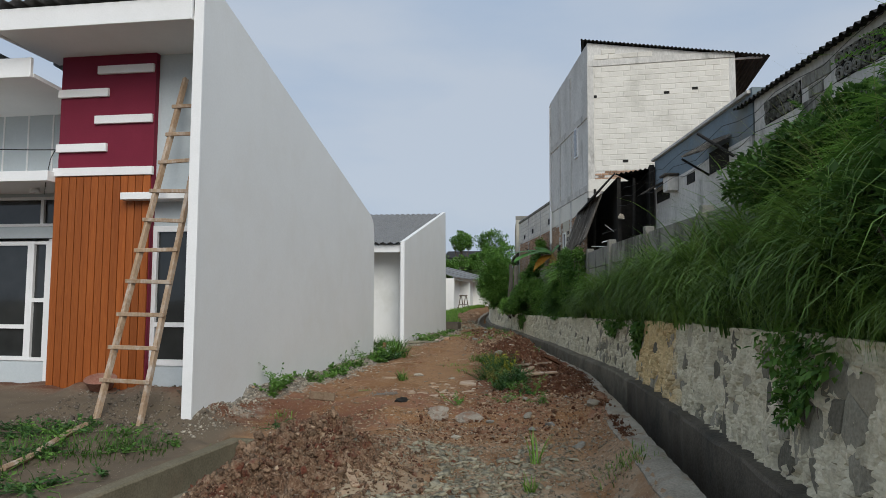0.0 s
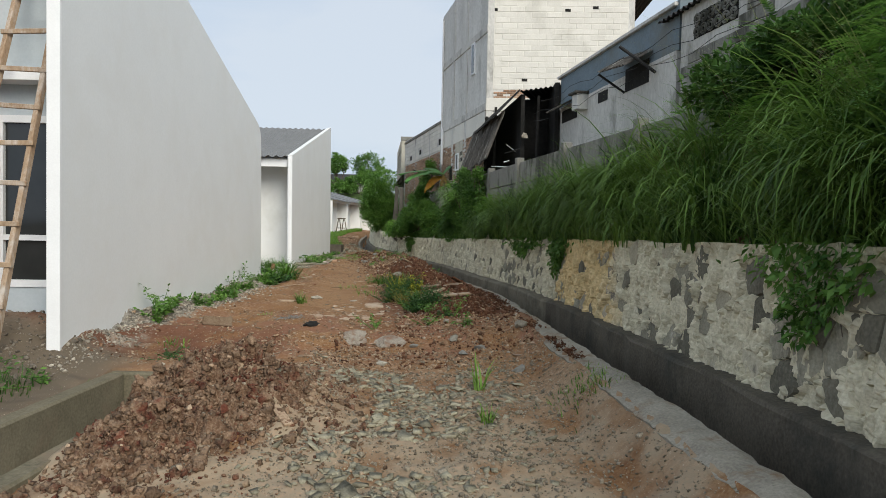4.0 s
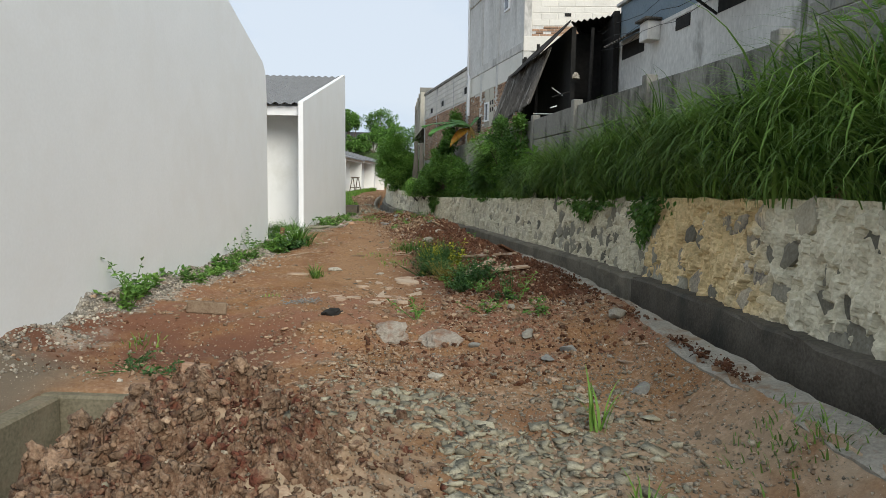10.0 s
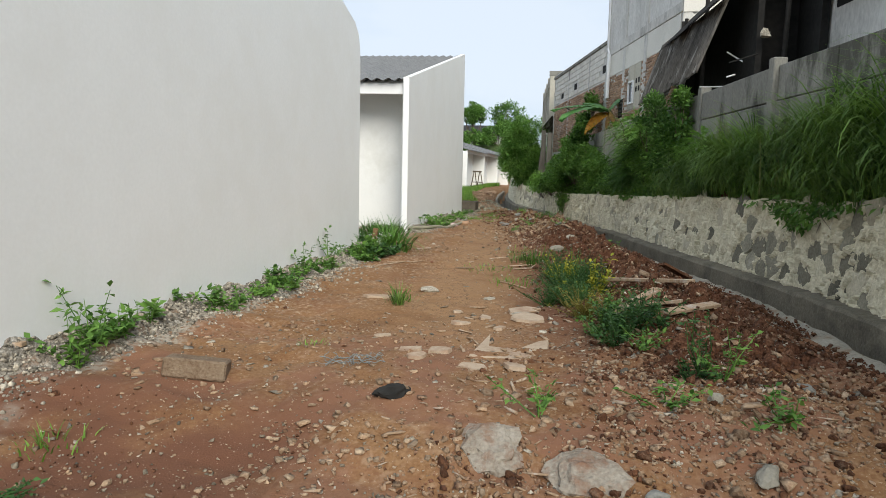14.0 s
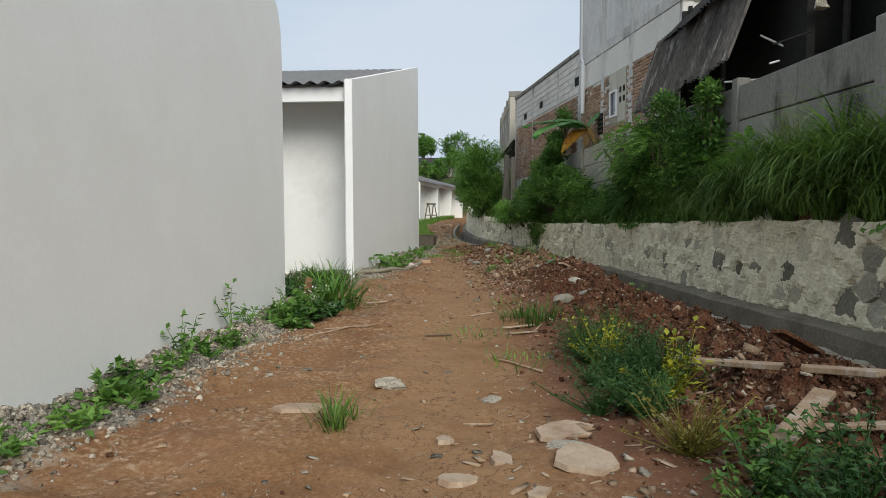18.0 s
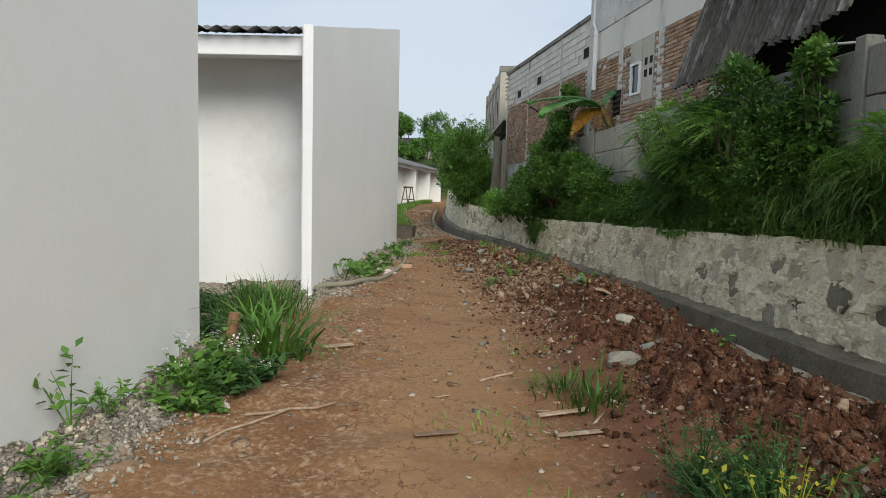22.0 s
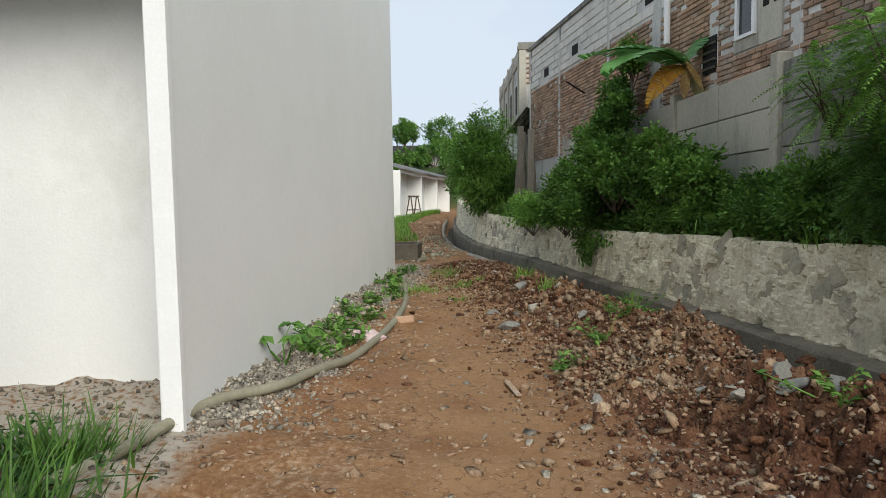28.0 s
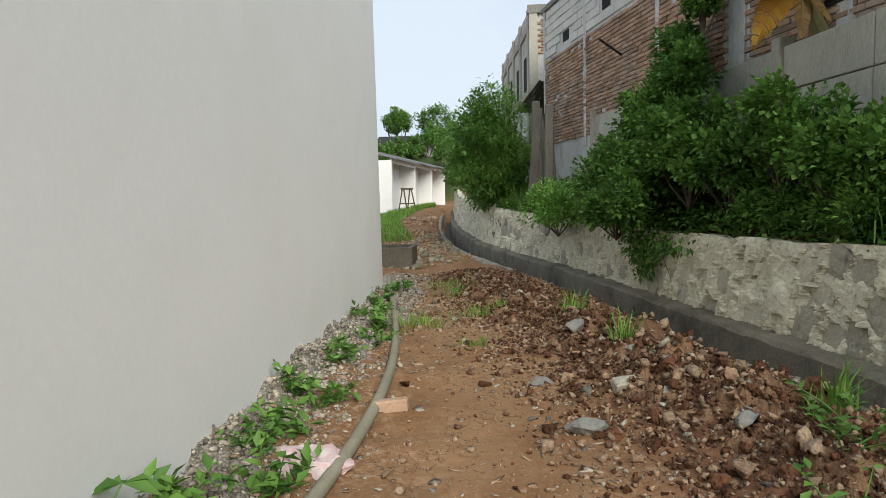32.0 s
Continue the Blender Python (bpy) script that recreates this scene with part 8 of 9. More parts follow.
def off_path(xy):
    """Leaves out most of what would lie on the trodden way."""
    x, y = xy[:, 0], xy[:, 1]
    return xy[(y < 8.7) | (x > -0.6 - 0.05 * (y - 8.7)) | (rs.random(len(xy)) < 0.22)]


def dens(xy, seed, f=0.9, cut=-0.2):
    return xy[value_noise(xy[:, 0] * f, xy[:, 1] * f, seed) > cut]


xy = dens(ridge_xy(24500, 9.6, 31.0, 0.46), 46, 1.3, -0.6)
scatter("earth_crumbs", PROTO_BLOCK, xy, rs.gamma(1.5, 0.009, len(xy)) + 0.010, CLOD, 21, 0.85, 0.3, "small red earth crumbs along the drain")
xy = dens(ridge_xy(3800, 9.8, 31.0, 0.42), 41, 1.1, -0.45)
scatter("earth_clods", PROTO_CLOD, xy, np.minimum(rs.gamma(1.3, 0.017, len(xy)) + 0.020, 0.11), CLOD, 1, 0.8, 0.38, "red earth clods dug out along the drain")
xy = dens(ridge_xy(380, 9.4, 31.0, 0.38), 47, 0.9, -0.2)
scatter("earth_clods", PROTO_BIG, xy, rs.uniform(0.06, 0.15, len(xy)), CLOD, 22, 0.7, 0.48, "large broken clods of red earth along the drain")
xy = dens(ridge_xy(2600, 11.0, 31.0, 0.5, 0.85), 42, 0.9, 0.0)
scatter("pale_rubble", PROTO_BLOCK, xy, rs.gamma(1.4, 0.012, len(xy)) + 0.010, PALE_CLOD, 2, 0.8, 0.3, "pale earthy rubble heaped along the drain")
xy = dens(ridge_xy(3000, 20.0, 31.0, 0.5, 0.8), 49, 0.8, 0.0)
scatter("pale_rubble", PROTO_BLOCK, xy, np.minimum(rs.gamma(1.3, 0.012, len(xy)) + 0.012, 0.08), TAN_CLOD, 26, 0.85, 0.32, "tan lumps of dry earth heaped along the drain")
xy = dens(ridge_xy(11000, 18.5, 31.0, 0.55, 0.85), 58, 1.0, -0.25)
scatter("earth_crumbs", PROTO_BLOCK, xy, rs.gamma(1.4, 0.009, len(xy)) + 0.008, TAN_CLOD, 34, 0.8, 0.3, "tan crumbs of dry earth along the drain")
xy = dens(ridge_xy(140, 19.5, 31.0, 0.42, 0.8), 57, 0.8, -0.2)
scatter("earth_clods", PROTO_BIG, xy, rs.uniform(0.05, 0.14, len(xy)), TAN_CLOD, 33, 0.7, 0.42, "tan broken clods of dry earth along the drain")
# chalky rubble tipped in piles
for k, (hx, hy, sx, sy, n) in enumerate(((-2.1, 20.55, 0.24, 0.30, 420), (-1.62, 20.95, 0.2, 0.35, 220), (-2.5, 21.15, 0.15, 0.15, 110), (-2.0, 21.3, 0.3, 0.3, 150), (-2.45, 22.6, 0.32, 0.45, 150), (-2.05, 24.2, 0.3, 0.6, 200), (-2.75, 24.4, 0.25, 0.5, 120), (-2.9, 26.3, 0.35, 0.8, 220))):
    xy = np.stack([rs.normal(hx, sx, n), rs.normal(hy, sy, n)], 1)
    xy = xy[xy[:, 0] < KERB(xy[:, 1]) - KERB_W(xy[:, 1]) - 0.04]
    pile = 0.07 * np.exp(-((xy[:, 0] - hx) / sx) ** 2 / 2 - ((xy[:, 1] - hy) / sy) ** 2 / 2) * rs.random(len(xy))
    scatter("pale_rubble", PROTO_BLOCK, xy, np.minimum(rs.gamma(1.5, 0.012, len(xy)) + 0.009, 0.085), CHALK, 200 + k, 0.85, 0.3, "pile of pale chalky broken rubble on the earth ridge", lift=surface_z(xy[:, 0], xy[:, 1]) + pile)
y = rs.uniform(6.5, 30, 5200)
y = y[value_noise(y * 1.1, y * 0 + 5.0, 51) > -0.25]
xy = np.stack([KERB(y) - KERB_W(y) + np.abs(rs.normal(0, 0.08, len(y))) - 0.03, y], 1)
scatter("earth_crumbs", PROTO_BLOCK, xy, rs.gamma(1.4, 0.008, len(xy)) + 0.008, CLOD, 28, 0.7, 0.2, "red crumbs spilt on the kerb", lift=KERB_Z(y) + 0.01)
xy = dens(ridge_xy(4200, 9.0, 31.0, 0.6, 0.9), 48, 1.4, -0.3)
scatter("mortar_chips", PROTO_CHIP, xy, rs.gamma(1.4, 0.008, len(xy)) + 0.008, LIME, 23, 0.4, 0.3, "whitish mortar chips among the clods")

splinters = [(v * np.array([2.4, 0.45, 0.4]), f) for v, f in PROTO_CHIP]
xy = dens(ridge_xy(700, 9.0, 31.0, 0.9, 1.1), 52, 0.9, -0.2)
scatter("wood_splinters", splinters, xy, np.minimum(rs.gamma(1.6, 0.010, len(xy)) + 0.010, 0.05), LADDER_WOOD, 29, 0.6, 0.2, "pale wood splinters and straw litter", tilt=0.2)
xy = np.stack([rs.uniform(-8.0, -4.5, 1800), rs.uniform(17.1, 20.2, 1800)], 1)
scatter("earth_clods", PROTO_BLOCK, xy, rs.gamma(1.5, 0.010, len(xy)) + 0.010, DIRTY_RUBBLE, 30, 0.8, 0.3, "dirty rubble in the gap between the houses")


def mound_xy(n, sx, sy):
    xy = np.stack([rs.normal(-1.75, sx, n), rs.normal(5.5, sy, n)], 1)
    k = n // 4
    xy[:k] = np.stack([rs.normal(-1.98, 0.25, k), rs.normal(4.35, 0.5, k)], 1)
    return xy[xy[:, 0] > -2.44]


xy = mound_xy(7000, 0.58, 0.7)
scatter("earth_crumbs", PROTO_BLOCK, xy, rs.gamma(1.6, 0.009, len(xy)) + 0.009, MOUND_CLOD, 24, 0.85, 0.3, "red earth crumbs on the mound")
xy = mound_xy(1900, 0.58, 0.7)
scatter("mound_clods", PROTO_CLOD, xy, np.minimum(rs.gamma(1.3, 0.016, len(xy)) + 0.018, 0.10), MOUND_CLOD, 3, 0.85, 0.35, "mound of broken red earth clods")
xy = mound_xy(150, 0.5, 0.6)
scatter("mound_clods", PROTO_BIG, xy, rs.uniform(0.06, 0.17, len(xy)), MOUND_CLOD, 25, 0.8, 0.4, "large broken clods on the mound of red earth")
xy = mound_xy(700, 0.62, 0.75)
scatter("mound_rubble", PROTO_BLOCK, xy, rs.gamma(1.5, 0.010, len(xy)) + 0.010, PALE_CLOD, 4, 0.8, 0.25, "pale crumbs among the red clods")
xy = np.stack([rs.normal(-0.15, 0.5, 2900), 3.4 + 4.4 * rs.beta(1.6, 1.4, 2900)], 1)
xy = dens(xy, 43, 1.3, -0.2)
scatter("gravel", PROTO_BLOCK, xy, np.minimum(rs.gamma(1.6, 0.022, len(xy)) + 0.018, 0.14), GRAVEL, 5, 0.34, 0.42, "spread of flat grey-green broken stone", tilt=0.25)
xy = np.stack([rs.normal(0.75, 0.8, 4200), rs.uniform(0.5, 7.8, 4200)], 1)
xy = xy[xy[:, 0] < KERB(xy[:, 1]) - 0.4]
scatter("gravel", PROTO_BLOCK, xy, rs.gamma(1.6, 0.009, len(xy)) + 0.008, DUSTY_STONE, 6, 0.6, 0.35, "thin spread of grey stones by the kerb")
xy = dens(np.stack([rs.uniform(-1.6, 2.2, 16000), rs.uniform(2.4, 8.2, 16000)], 1), 55, 1.2, -0.6)
xy = xy[xy[:, 0] < KERB(xy[:, 1]) - 0.32]
scatter("grit", PROTO_BLOCK, xy, rs.gamma(1.3, 0.005, len(xy)) + 0.006, DUSTY_STONE, 31, 0.7, 0.3, "fine tan grit and small stones")
xy = dens(np.stack([rs.uniform(-1.4, 1.6, 6500), rs.uniform(7.3, 10.2, 6500)], 1), 61, 1.0, -0.45)
xy = off_path(xy)
xy = xy[xy[:, 0] < KERB(xy[:, 1]) - KERB_W(xy[:, 1])]
half = len(xy) * 4 // 5
scatter("earth_crumbs", PROTO_BLOCK, xy[:half], rs.gamma(1.4, 0.008, half) + 0.007, TAN_CLOD, 36, 0.8, 0.3, "tan crumbs of earth where the ground steps up")
scatter("earth_clods", PROTO_CLOD, xy[half:], np.minimum(rs.gamma(1.3, 0.014, len(xy) - half) + 0.014, 0.09), CLOD, 37, 0.8, 0.4, "red earth clods where the ground steps up")
xy = dens(np.stack([rs.uniform(-4.0, -1.2, 3000), rs.uniform(7.2, 11.0, 3000)], 1), 62, 1.0, -0.1)
xy = off_path(xy)
scatter("earth_crumbs", PROTO_BLOCK, xy, rs.gamma(1.4, 0.009, len(xy)) + 0.007, TAN_CLOD, 38, 0.7, 0.3, "crumbs of earth strewn on the path")
xy = dens(np.stack([rs.uniform(-2.4, 1.8, 5200), rs.uniform(6.8, 13.5, 5200)], 1), 63, 1.1, -0.15)
xy = off_path(xy)
xy = xy[xy[:, 0] < KERB(xy[:, 1]) - KERB_W(xy[:, 1])]
scatter("flat_chips", PROTO_CHIP, xy, np.minimum(rs.gamma(1.3, 0.010, len(xy)) + 0.007, 0.06), PALE_CLOD, 39, 0.4, 0.3, "pale chips of broken earth where the ground steps up", tilt=0.3)
xy = dens(np.stack([rs.uniform(-2.2, 1.6, 420), rs.uniform(7.0, 13.0, 420)], 1), 64, 0.9, -0.1)
xy = xy[xy[:, 0] < KERB(xy[:, 1]) - KERB_W(xy[:, 1])]
scatter("wood_splinters", splinters, xy, np.minimum(rs.gamma(1.6, 0.012, len(xy)) + 0.012, 0.07), LADDER_WOOD, 40, 0.6, 0.2, "pale wood splinters strewn on the path", tilt=0.2)
for mat, n, k, words in ((LIME, 3600, 71, "tiny whitish bits strewn over the red earth"), (CLOD, 3600, 72, "small dark red crumbs strewn over the earth"), (DUSTY_STONE, 3600, 73, "small grey stones strewn over the red earth")):
    y = rs.uniform(7.0, 11.6, n)
    x = -4.0 + rs.random(n) * (KERB(y) - 0.3 + 4.0)
    xy = dens(np.stack([x, y], 1), k, 1.2, -0.25)
    xy = xy[(np.abs(xy[:, 0] + 1.9 + 0.1 * (xy[:, 1] - 10)) > 0.5) | (rs.random(len(xy)) < 0.4)]
    xy = off_path(xy)
    scatter("grit", PROTO_BLOCK, xy, rs.gamma(1.2, 0.006, len(xy)) + 0.006, mat, k, 0.75, 0.3, words)
# pale bits of litter trodden into the path
y = rs.uniform(8.5, 30.0, 520)
x = -3.6 - 0.06 * (y - 7) + rs.random(len(y)) * (KERB(y) - 0.3 + 3.6 + 0.06 * (y - 7))
scatter("litter", PROTO_CHIP, np.stack([x, y], 1), np.minimum(rs.gamma(1.5, 0.012, len(y)) + 0.010, 0.06), LIME, 65, 0.15, 0.2, "whitish scraps of litter strewn over the earth", tilt=0.2)
# lime rubble along the foot of both houses
y = np.concatenate([rs.uniform(6.6, 16.9, 15000), rs.uniform(19.3, 30.5, 11000)])
y = y[(y > 10) | (rs.random(len(y)) < np.clip((y - 6.9) / 3.5, 0.12, 1))]
wx = np.where(y < 18, -4.107 - 0.0699 * (y - 6.97), -3.87 - 0.0699 * (y - 6.97))
xy = np.stack([wx + 0.02 + np.abs(rs.normal(0, np.interp(y, [10, 13.5], [0.17, 0.28]), len(y))), y], 1)
scatter("lime_rubble", PROTO_CHIP, xy, np.minimum(rs.gamma(1.3, 0.007, len(xy)) + 0.006, 0.034), LIME, 7, 0.7, 0.3, "pale lime and mortar rubble along the house foot")
xy = np.stack([rs.uniform(-6.2, -3.9, 1500), rs.normal(6.7, 0.5, 1500)], 1)
scatter("lime_rubble", PROTO_BLOCK, xy, rs.gamma(1.5, 0.009, len(xy)) + 0.008, DIRTY_RUBBLE, 8, 0.7, 0.3, "grey building rubble before the house front")
# flat chips trodden into the path
y = rs.uniform(8.5, 30.5, 3600)
x = -3.9 - 0.06 * (y - 7) + rs.random(len(y)) * (KERB(y) - 0.5 + 3.9 + 0.06 * (y - 7))
xy = dens(np.stack([x, y], 1), 59, 0.8, -0.1)
scatter("flat_chips", PROTO_CHIP, xy, np.minimum(rs.gamma(1.4, 0.013, len(xy)) + 0.010, 0.07), TAN_CLOD, 35, 0.3, 0.35, "flat tan chips trodden into the path", tilt=0.15)
# crumbs over the whole path
y = rs.uniform(3.0, 31, 14000)
x = -4.0 - 0.06 * (y - 7) + rs.random(len(y)) * (KERB(y) - 0.4 + 4.0 + 0.06 * (y - 7))
xy = dens(np.stack([x, y], 1), 44, 0.7, -0.1)
xy = xy[(xy[:, 0] > -2.4) | (xy[:, 1] > 7.1)]
track_x = -1.7 - 0.11 * (xy[:, 1] - 10) - 0.0016 * (xy[:, 1] - 10) ** 2
xy = xy[(np.abs(xy[:, 0] - track_x) > 0.55) | (rs.random(len(xy)) < 0.25) | (xy[:, 1] < 10)]
half = len(xy) // 2
scatter("earth_crumbs", PROTO_BLOCK, xy[:half], rs.gamma(1.6, 0.009, half) + 0.008, PALE_CLOD, 9, 0.7, 0.3, "pale crumbs of earth and stone strewn on the path")
scatter("earth_crumbs", PROTO_BLOCK, xy[half:], rs.gamma(1.3, 0.007, len(xy) - half) + 0.006, TAN_CLOD, 10, 0.7, 0.3, "red crumbs of earth strewn on the path")
xy = np.stack([rs.uniform(-6.4, -4.6, 700), rs.uniform(32, 40, 700)], 1)
scatter("gravel", PROTO_CHIP, xy, rs.gamma(2.0, 0.018, 700) + 0.02, GRAVEL, 11, 0.5, 0.3, "grey rubble spread beyond the second house")
xy = dens(ridge_xy(2600, 31, 48, 0.6, 0.8), 45, 0.5, -0.1)
scatter("earth_clods", PROTO_CLOD, xy, rs.gamma(1.5, 0.03, len(xy)) + 0.025, TAN_CLOD, 12, 0.8, 0.3, "red earth clods along the far drain")

# ---- grass and weeds ----
WALL_WEED = [(-3.93, 8.95, 0.42, 110), (-4.05, 9.4, 0.26, 70), (-3.98, 9.15, 0.55, 60), (-4.12, 10.9, 0.16, 60), (-4.10, 11.3, 0.18, 70), (-4.12, 11.8, 0.18, 70), (-4.08, 12.2, 0.14, 60), (-4.42, 13.45, 0.40, 80), (-4.33, 13.8, 0.18, 80),
             (-4.35, 14.15, 0.22, 70), (-4.5, 14.5, 0.48, 60), (-4.38, 15.2, 0.2, 70), (-4.3, 15.7, 0.28, 120), (-4.22, 16.0, 0.24, 100), (-4.1, 15.3, 0.12, 60)]
for i, (x, y, h, n) in enumerate(WALL_WEED):
    weed(x, y, h, n, LEAF_MID if i % 3 else LEAF_DARK, 400 + i, 0.075, "leafy green weed in the rubble at the wall's foot", spread=0.11)
LEAF_DEEP = leaf_material("deep_blue_green_weed_leaves", (0.018, 0.055, 0.014), (0.075, 0.165, 0.042))
LEAF_OLIVE = leaf_material("olive_seed_heads", (0.11, 0.10, 0.02), (0.26, 0.23, 0.05))
wr = random.Random(12)
for i in range(34):
    y = wr.uniform(8.6, 16.3) if i < 20 else wr.uniform(20.6, 29.0)
    x = (-4.107 if i < 20 else -3.87) - 0.0699 * (y - 6.97) + 0.10 + abs(wr.gauss(0, 0.17))
    weed(x, y, wr.uniform(0.10, 0.28), wr.randint(40, 110), LEAF_DARK if i % 3 == 0 else LEAF_MID, 900 + i, wr.uniform(0.05, 0.10), "low leafy green weed in the rubble at the wall's foot", spread=wr.uniform(0.08, 0.16))
for i, (x, y, h, n) in enumerate(((-4.28, 15.5, 0.32, 150), (-4.05, 15.55, 0.24, 140), (-4.35, 15.85, 0.34, 150), (-3.98, 15.85, 0.2, 120), (-4.2, 15.25, 0.2, 120))):
    weed(x, y, h, n, LEAF_DEEP if i % 2 else LEAF_DARK, 990 + i, 0.10, "big-leaved dark green weed by the house corner", spread=0.16, aspect=0.6)
weed(-4.38, 15.55, 0.40, 90, LEAF_MID, 430, 0.05, "weed with clusters of tiny white flowers by the wall", flowers=110, flower_mat=FLOWER)
weed(-4.30, 15.9, 0.30, 80, LEAF_MID, 431, 0.06, "weed with clusters of tiny white flowers by the wall", flowers=90, flower_mat=FLOWER)
for i, (x, y, h, n) in enumerate(((-4.55, 21.2, 0.22, 90), (-4.45, 21.7, 0.26, 100), (-4.62, 22.4, 0.20, 80), (-4.6, 22.9, 0.24, 90), (-4.75, 23.9, 0.16, 80), (-4.75, 24.7, 0.2, 90), (-4.95, 25.8, 0.14, 80), (-5.1, 26.8, 0.14, 70))):
    weed(x, y, h, n, LEAF_MID, 440 + i, 0.085, "leafy green weed between hose and wall", spread=0.13)


def cassava(x, y, seed):
    """A seedling with hand-shaped leaves on long stalks."""
    r = np.random.default_rng(seed)
    z = gz(x, y)
    t = thing("cassava_seedling", pose(x, y, z), "young plant with broad hand-shaped green leaves by the wall", "plant")
    tips, P, A = [], [], []
    for k in range(5):
        a = k * 1.26 + 0.4
        tip = np.array([0.20 * math.cos(a), 0.20 * math.sin(a), 0.27 + 0.05 * r.random()])
        tips.append(tuple(tip))
        for j in range(7):
            b = a + (j - 3) * 0.5
            P.append(tip)
            A.append([math.cos(b), math.sin(b), -0.25])
    child(new("foliage", leaves("foliage", LEAF_MID, np.array(P), np.array(A), np.full(len(P), 0.15), r, 0.5)), t)
    stems("stem", LEAF_MID, (0, 0, 0), tips, 0.008, 0.003, 0.15, seed, t, 5)


cassava(-4.70, 20.85, 7)
weed(-7.1, 20.55, 0.75, 110, LEAF_DARK, 460, 0.07, "thin dark-leaved sapling against the white wall", spread=0.12)
GRASS_CLUMP = leaf_material("fresh_long_grass", (0.024, 0.072, 0.009), (0.11, 0.22, 0.034))
GRASS_BROAD = leaf_material("broad_bright_grass", (0.034, 0.10, 0.012), (0.12, 0.245, 0.038))
# the big clump in the gap, and tufts along the path
tuft(-4.16, 16.62, 130, 0.74, 0.2, GRASS_BROAD, 500, "big clump of long bright green grass by the house corner", width=0.030, droop=2.9)
tuft(-4.75, 17.9, 330, 0.5, 0.36, GRASS_CLUMP, 501, "rough green grass in the gap between the houses", width=0.014)
tuft(-5.05, 18.75, 260, 0.3, 0.25, GRASS_CLUMP, 504, "low dark grass at the foot of the white house", width=0.014)
tuft(-5.9, 17.4, 300, 0.35, 0.6, GRASS, 502, "rough dark grass in the gap between the houses", width=0.014)
for i in range(18):
    x, y = wr.uniform(-6.6, -4.75), wr.uniform(16.7, 18.3)
    weed(x, y, wr.uniform(0.14, 0.30), wr.randint(110, 190), LEAF_DEEP, 1200 + i, wr.uniform(0.05, 0.085), "dense dark green weed in the gap between the houses", spread=wr.uniform(0.16, 0.28))
for i, (x, y) in enumerate(((-5.0, 18.5), (-5.3, 18.8), (-5.6, 18.5), (-4.85, 18.2))):
    weed(x, y, 0.2, 150, LEAF_DEEP, 1230 + i, 0.06, "dense dark green weed in the gap between the houses", spread=0.22)
for i, (x, y, n, l, s, m) in enumerate(((-2.72, 12.2, 60, 0.28, 0.06, GRASS), (-2.75, 12.45, 40, 0.2, 0.08, GRASS_LOW), (-1.75, 16.1, 90, 0.22, 0.2, GRASS_CLUMP), (-1.55, 15.8, 110, 0.26, 0.16, GRASS_CLUMP), (-1.7, 14.2, 70, 0.14, 0.3, GRASS_LOW), (-2.2, 15.3, 90, 0.1, 0.3, GRASS_LOW),
                                         (-2.0, 17.2, 70, 0.1, 0.3, GRASS_LOW), (-4.25, 28.3, 130, 0.14, 0.3, GRASS_LOW), (-3.8, 26.4, 150, 0.16, 0.25, GRASS_LOW), (-4.5, 25.8, 200, 0.14, 0.35, GRASS_LOW), (-4.4, 29.0, 160, 0.16, 0.4, GRASS_LOW), (-3.75, 24.9, 60, 0.1, 0.15, GRASS_LOW),
                                         (1.62, 5.7, 140, 0.13, 0.28, GRASS), (1.45, 5.95, 90, 0.11, 0.24, GRASS), (0.55, 5.4, 30, 0.22, 0.05, GRASS_LOW), (-4.5, 5.5, 300, 0.16, 0.42, GRASS_CLUMP), (-4.1, 6.0, 160, 0.15, 0.3, GRASS_CLUMP), (-5.0, 5.0, 280, 0.18, 0.5, GRASS_CLUMP), (-3.35, 8.1, 40, 0.12, 0.12, GRASS_LOW), (-2.75, 10.0, 30, 0.08, 0.1, GRASS_LOW), (0.6, 2.6, 160, 0.16, 0.3, GRASS))):
    tuft(x, y, n, l, s, m, 510 + i)
for i in range(34):
    x, y = wr.uniform(-6.6, -3.75), wr.uniform(3.4, 6.1)
    weed(x, y, wr.uniform(0.08, 0.22), wr.randint(80, 170), LEAF_DEEP if i % 2 else LEAF_DARK, 1100 + i, wr.uniform(0.04, 0.075), "low sprawling green weed in the bare yard", spread=wr.uniform(0.16, 0.3))
for i, (x, y) in enumerate(((-4.2, 5.75), (-4.5, 6.1), (-3.85, 6.25), (-4.9, 5.5))):
    weed(x, y, 0.2, 90, LEAF_MID, 560 + i, 0.06, "low green weed in the yard before the house", spread=0.2)
for i, (x, y) in enumerate(((-3.0, 7.3), (-2.75, 7.25), (-3.2, 7.6), (-2.5, 7.2))):
    weed(x, y, 0.12, 90, LEAF_DEEP, 1300 + i, 0.045, "low dark weed at the end of the trench", spread=0.14)
# sword-leaved plant in the gravel
r = np.random.default_rng(70)
me = blades("sword_plant", GRASS_LOW, np.stack([0.51 + r.normal(0, 0.03, 12), 6.47 + r.normal(0, 0.03, 12), np.full(12, gz(0.51, 6.47) - 0.02)], 1), r.uniform(0.25, 0.55, 12), r.uniform(0, 6.28, 12), r.uniform(0.05, 0.45, 12), r.uniform(0.2, 1.4, 12), r.uniform(0.014, 0.024, 12), 5)
tagged(new("sword_plant", me), "single plant with stiff sword-shaped leaves in the gravel", "plant")
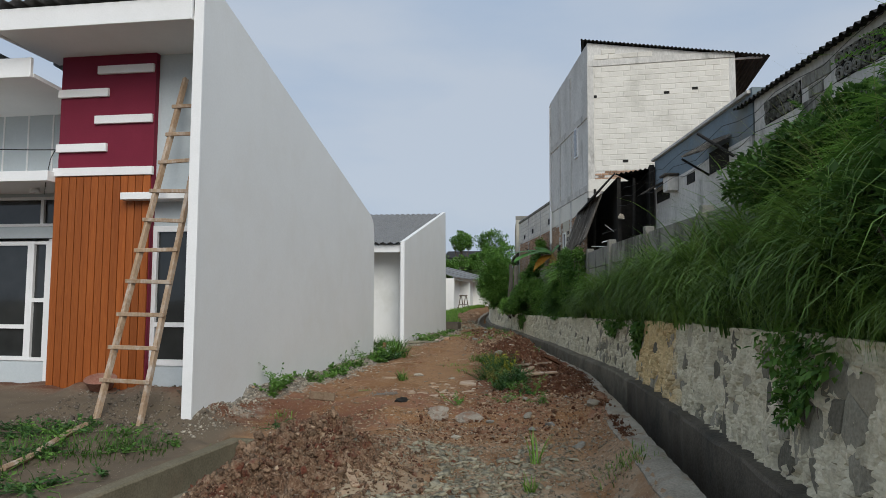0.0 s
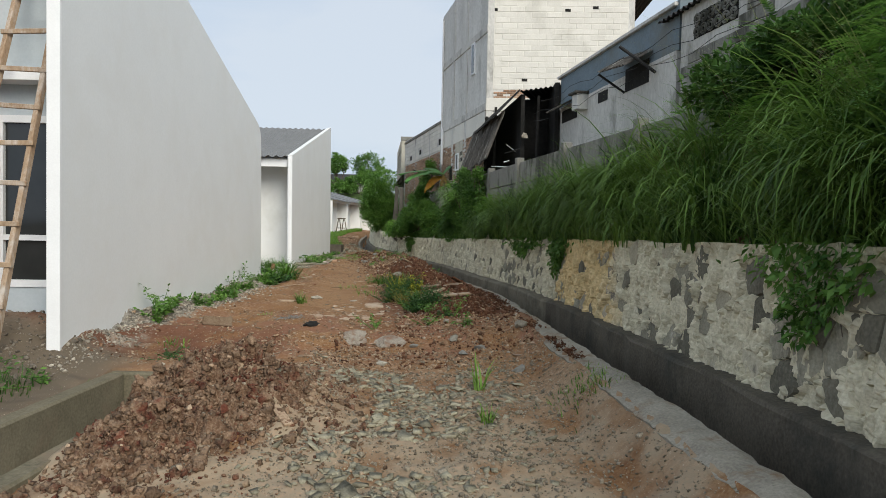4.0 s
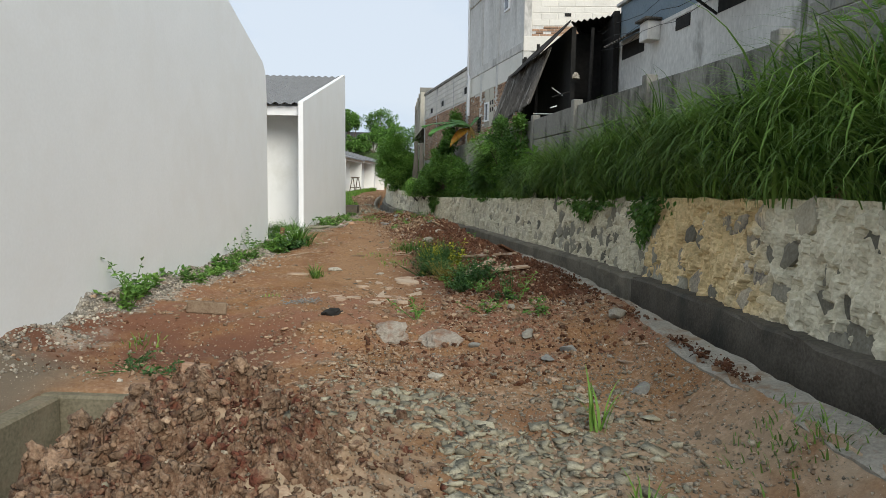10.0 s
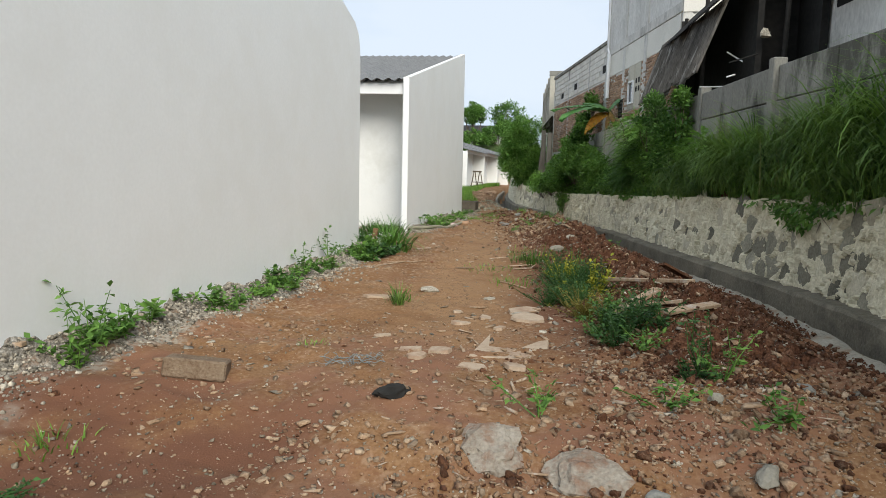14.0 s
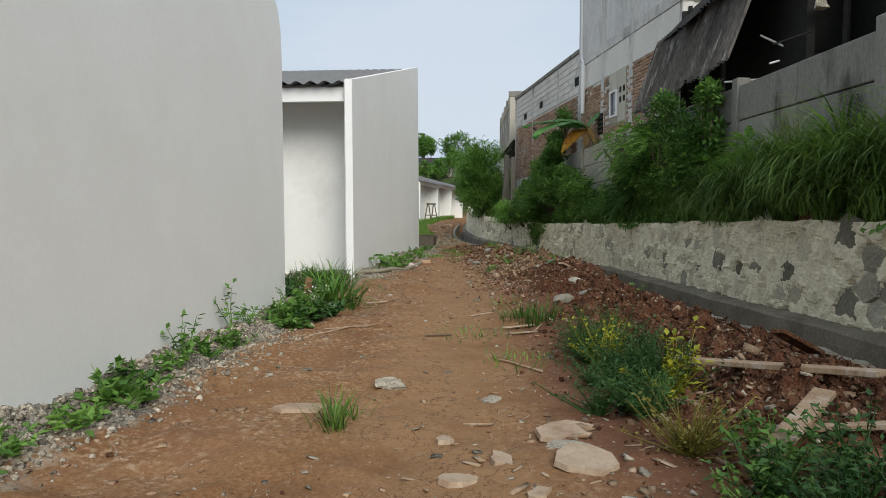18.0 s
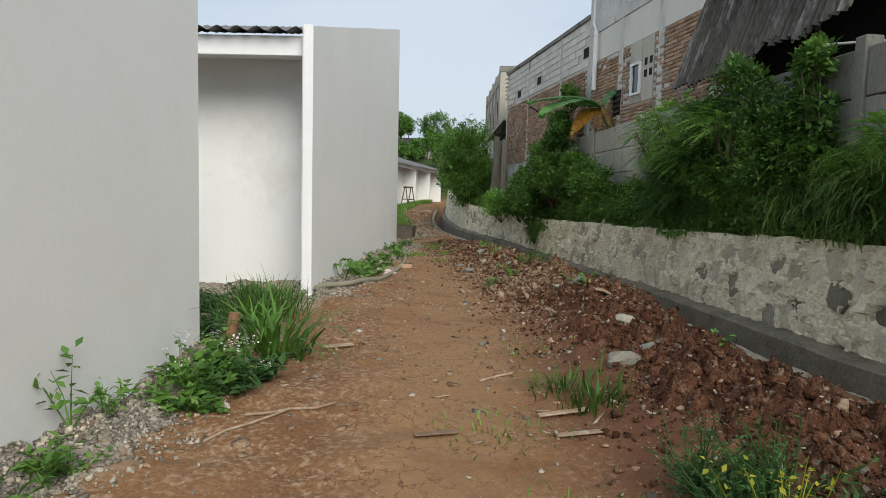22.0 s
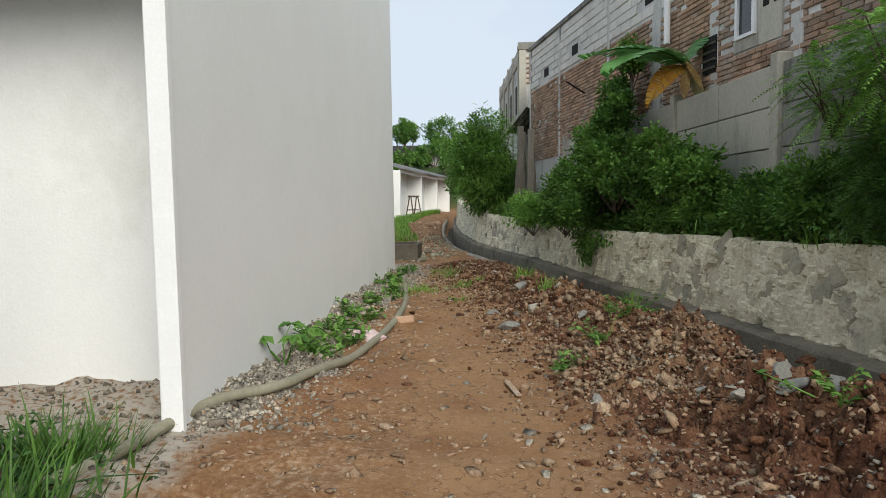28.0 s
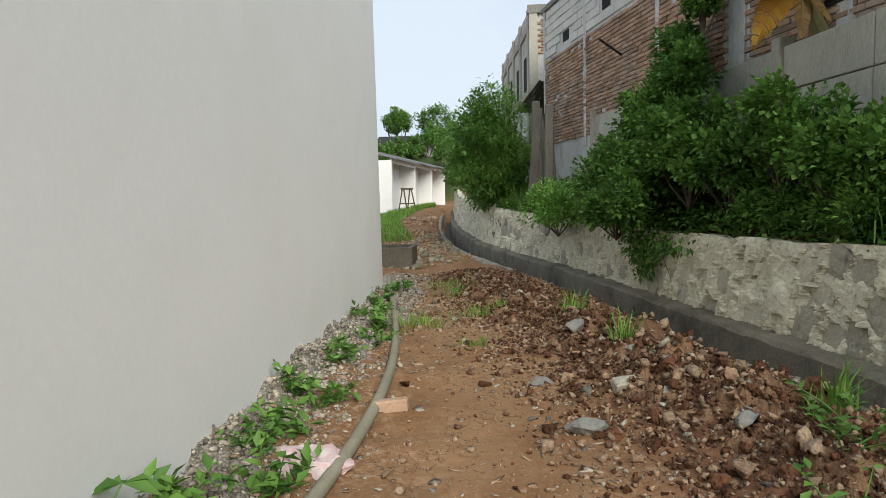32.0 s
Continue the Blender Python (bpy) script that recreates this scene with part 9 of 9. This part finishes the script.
# the weedy patch on the ridge
wr2 = random.Random(31)
for i in range(20):
    y = 12.62 + 1.9 * i / 19
    x = -0.86 - 0.10 * (y - 12.6) + wr2.gauss(0, 0.17)
    weed(x, y, wr2.uniform(0.25, 0.44), wr2.randint(420, 560), LEAF_DEEP, 600 + i, 0.042, "dense bushy dark green weed on the earth ridge", spread=0.15, aspect=0.32)
weed(-1.02, 13.9, 0.5, 380, LEAF_YELLOW, 630, 0.034, "yellow-green flowering weed on the earth ridge", spread=0.13, aspect=0.6)
weed(-0.66, 13.0, 0.5, 230, LEAF_YELLOW, 631, 0.062, "yellow-green broad-leaved weed on the earth ridge", spread=0.12, aspect=0.55)
weed(-0.72, 12.0, 0.34, 950, LEAF_OLIVE, 640, 0.03, "olive-brown bushy weed going to seed", spread=0.14, aspect=0.5)
for i, (x, y, h, n) in enumerate(((-0.45, 11.5, 0.28, 170), (-0.25, 11.25, 0.3, 170), (-0.1, 11.0, 0.32, 160), (-0.6, 11.3, 0.22, 120), (-0.2, 11.4, 0.36, 300), (0.0, 9.85, 0.3, 120), (-0.25, 10.6, 0.2, 120), (-0.35, 11.1, 0.34, 320), (-0.5, 11.45, 0.34, 320), (-0.42, 11.75, 0.32, 320), (-0.45, 10.85, 0.28, 260), (0.1, 9.95, 0.6, 130), (0.2, 9.75, 0.4, 90))):
    weed(x, y, h, n, LEAF_DEEP if i % 3 else LEAF_DARK, 645 + i, 0.052, "leafy green weed among planks and clods", spread=0.12)
for i, (x, y) in enumerate(((-2.1, 21.6), (-1.9, 21.9), (-2.2, 21.3), (-2.55, 20.9), (-1.6, 22.4), (-1.3, 19.2), (-0.3, 17.1), (-0.2, 9.3), (0.4, 9.1), (-0.9, 9.0))):
    weed(x, y, 0.22, 80, LEAF_DARK if i < 3 else LEAF_MID, 650 + i, 0.06, "small green weed among the clods", spread=0.16)
for i, (x, y) in enumerate(((-1.9, 22.2), (-2.9, 25.0), (-2.6, 23.9))):
    tuft(x, y, 50, 0.3, 0.08, GRASS_LOW, 690 + i)
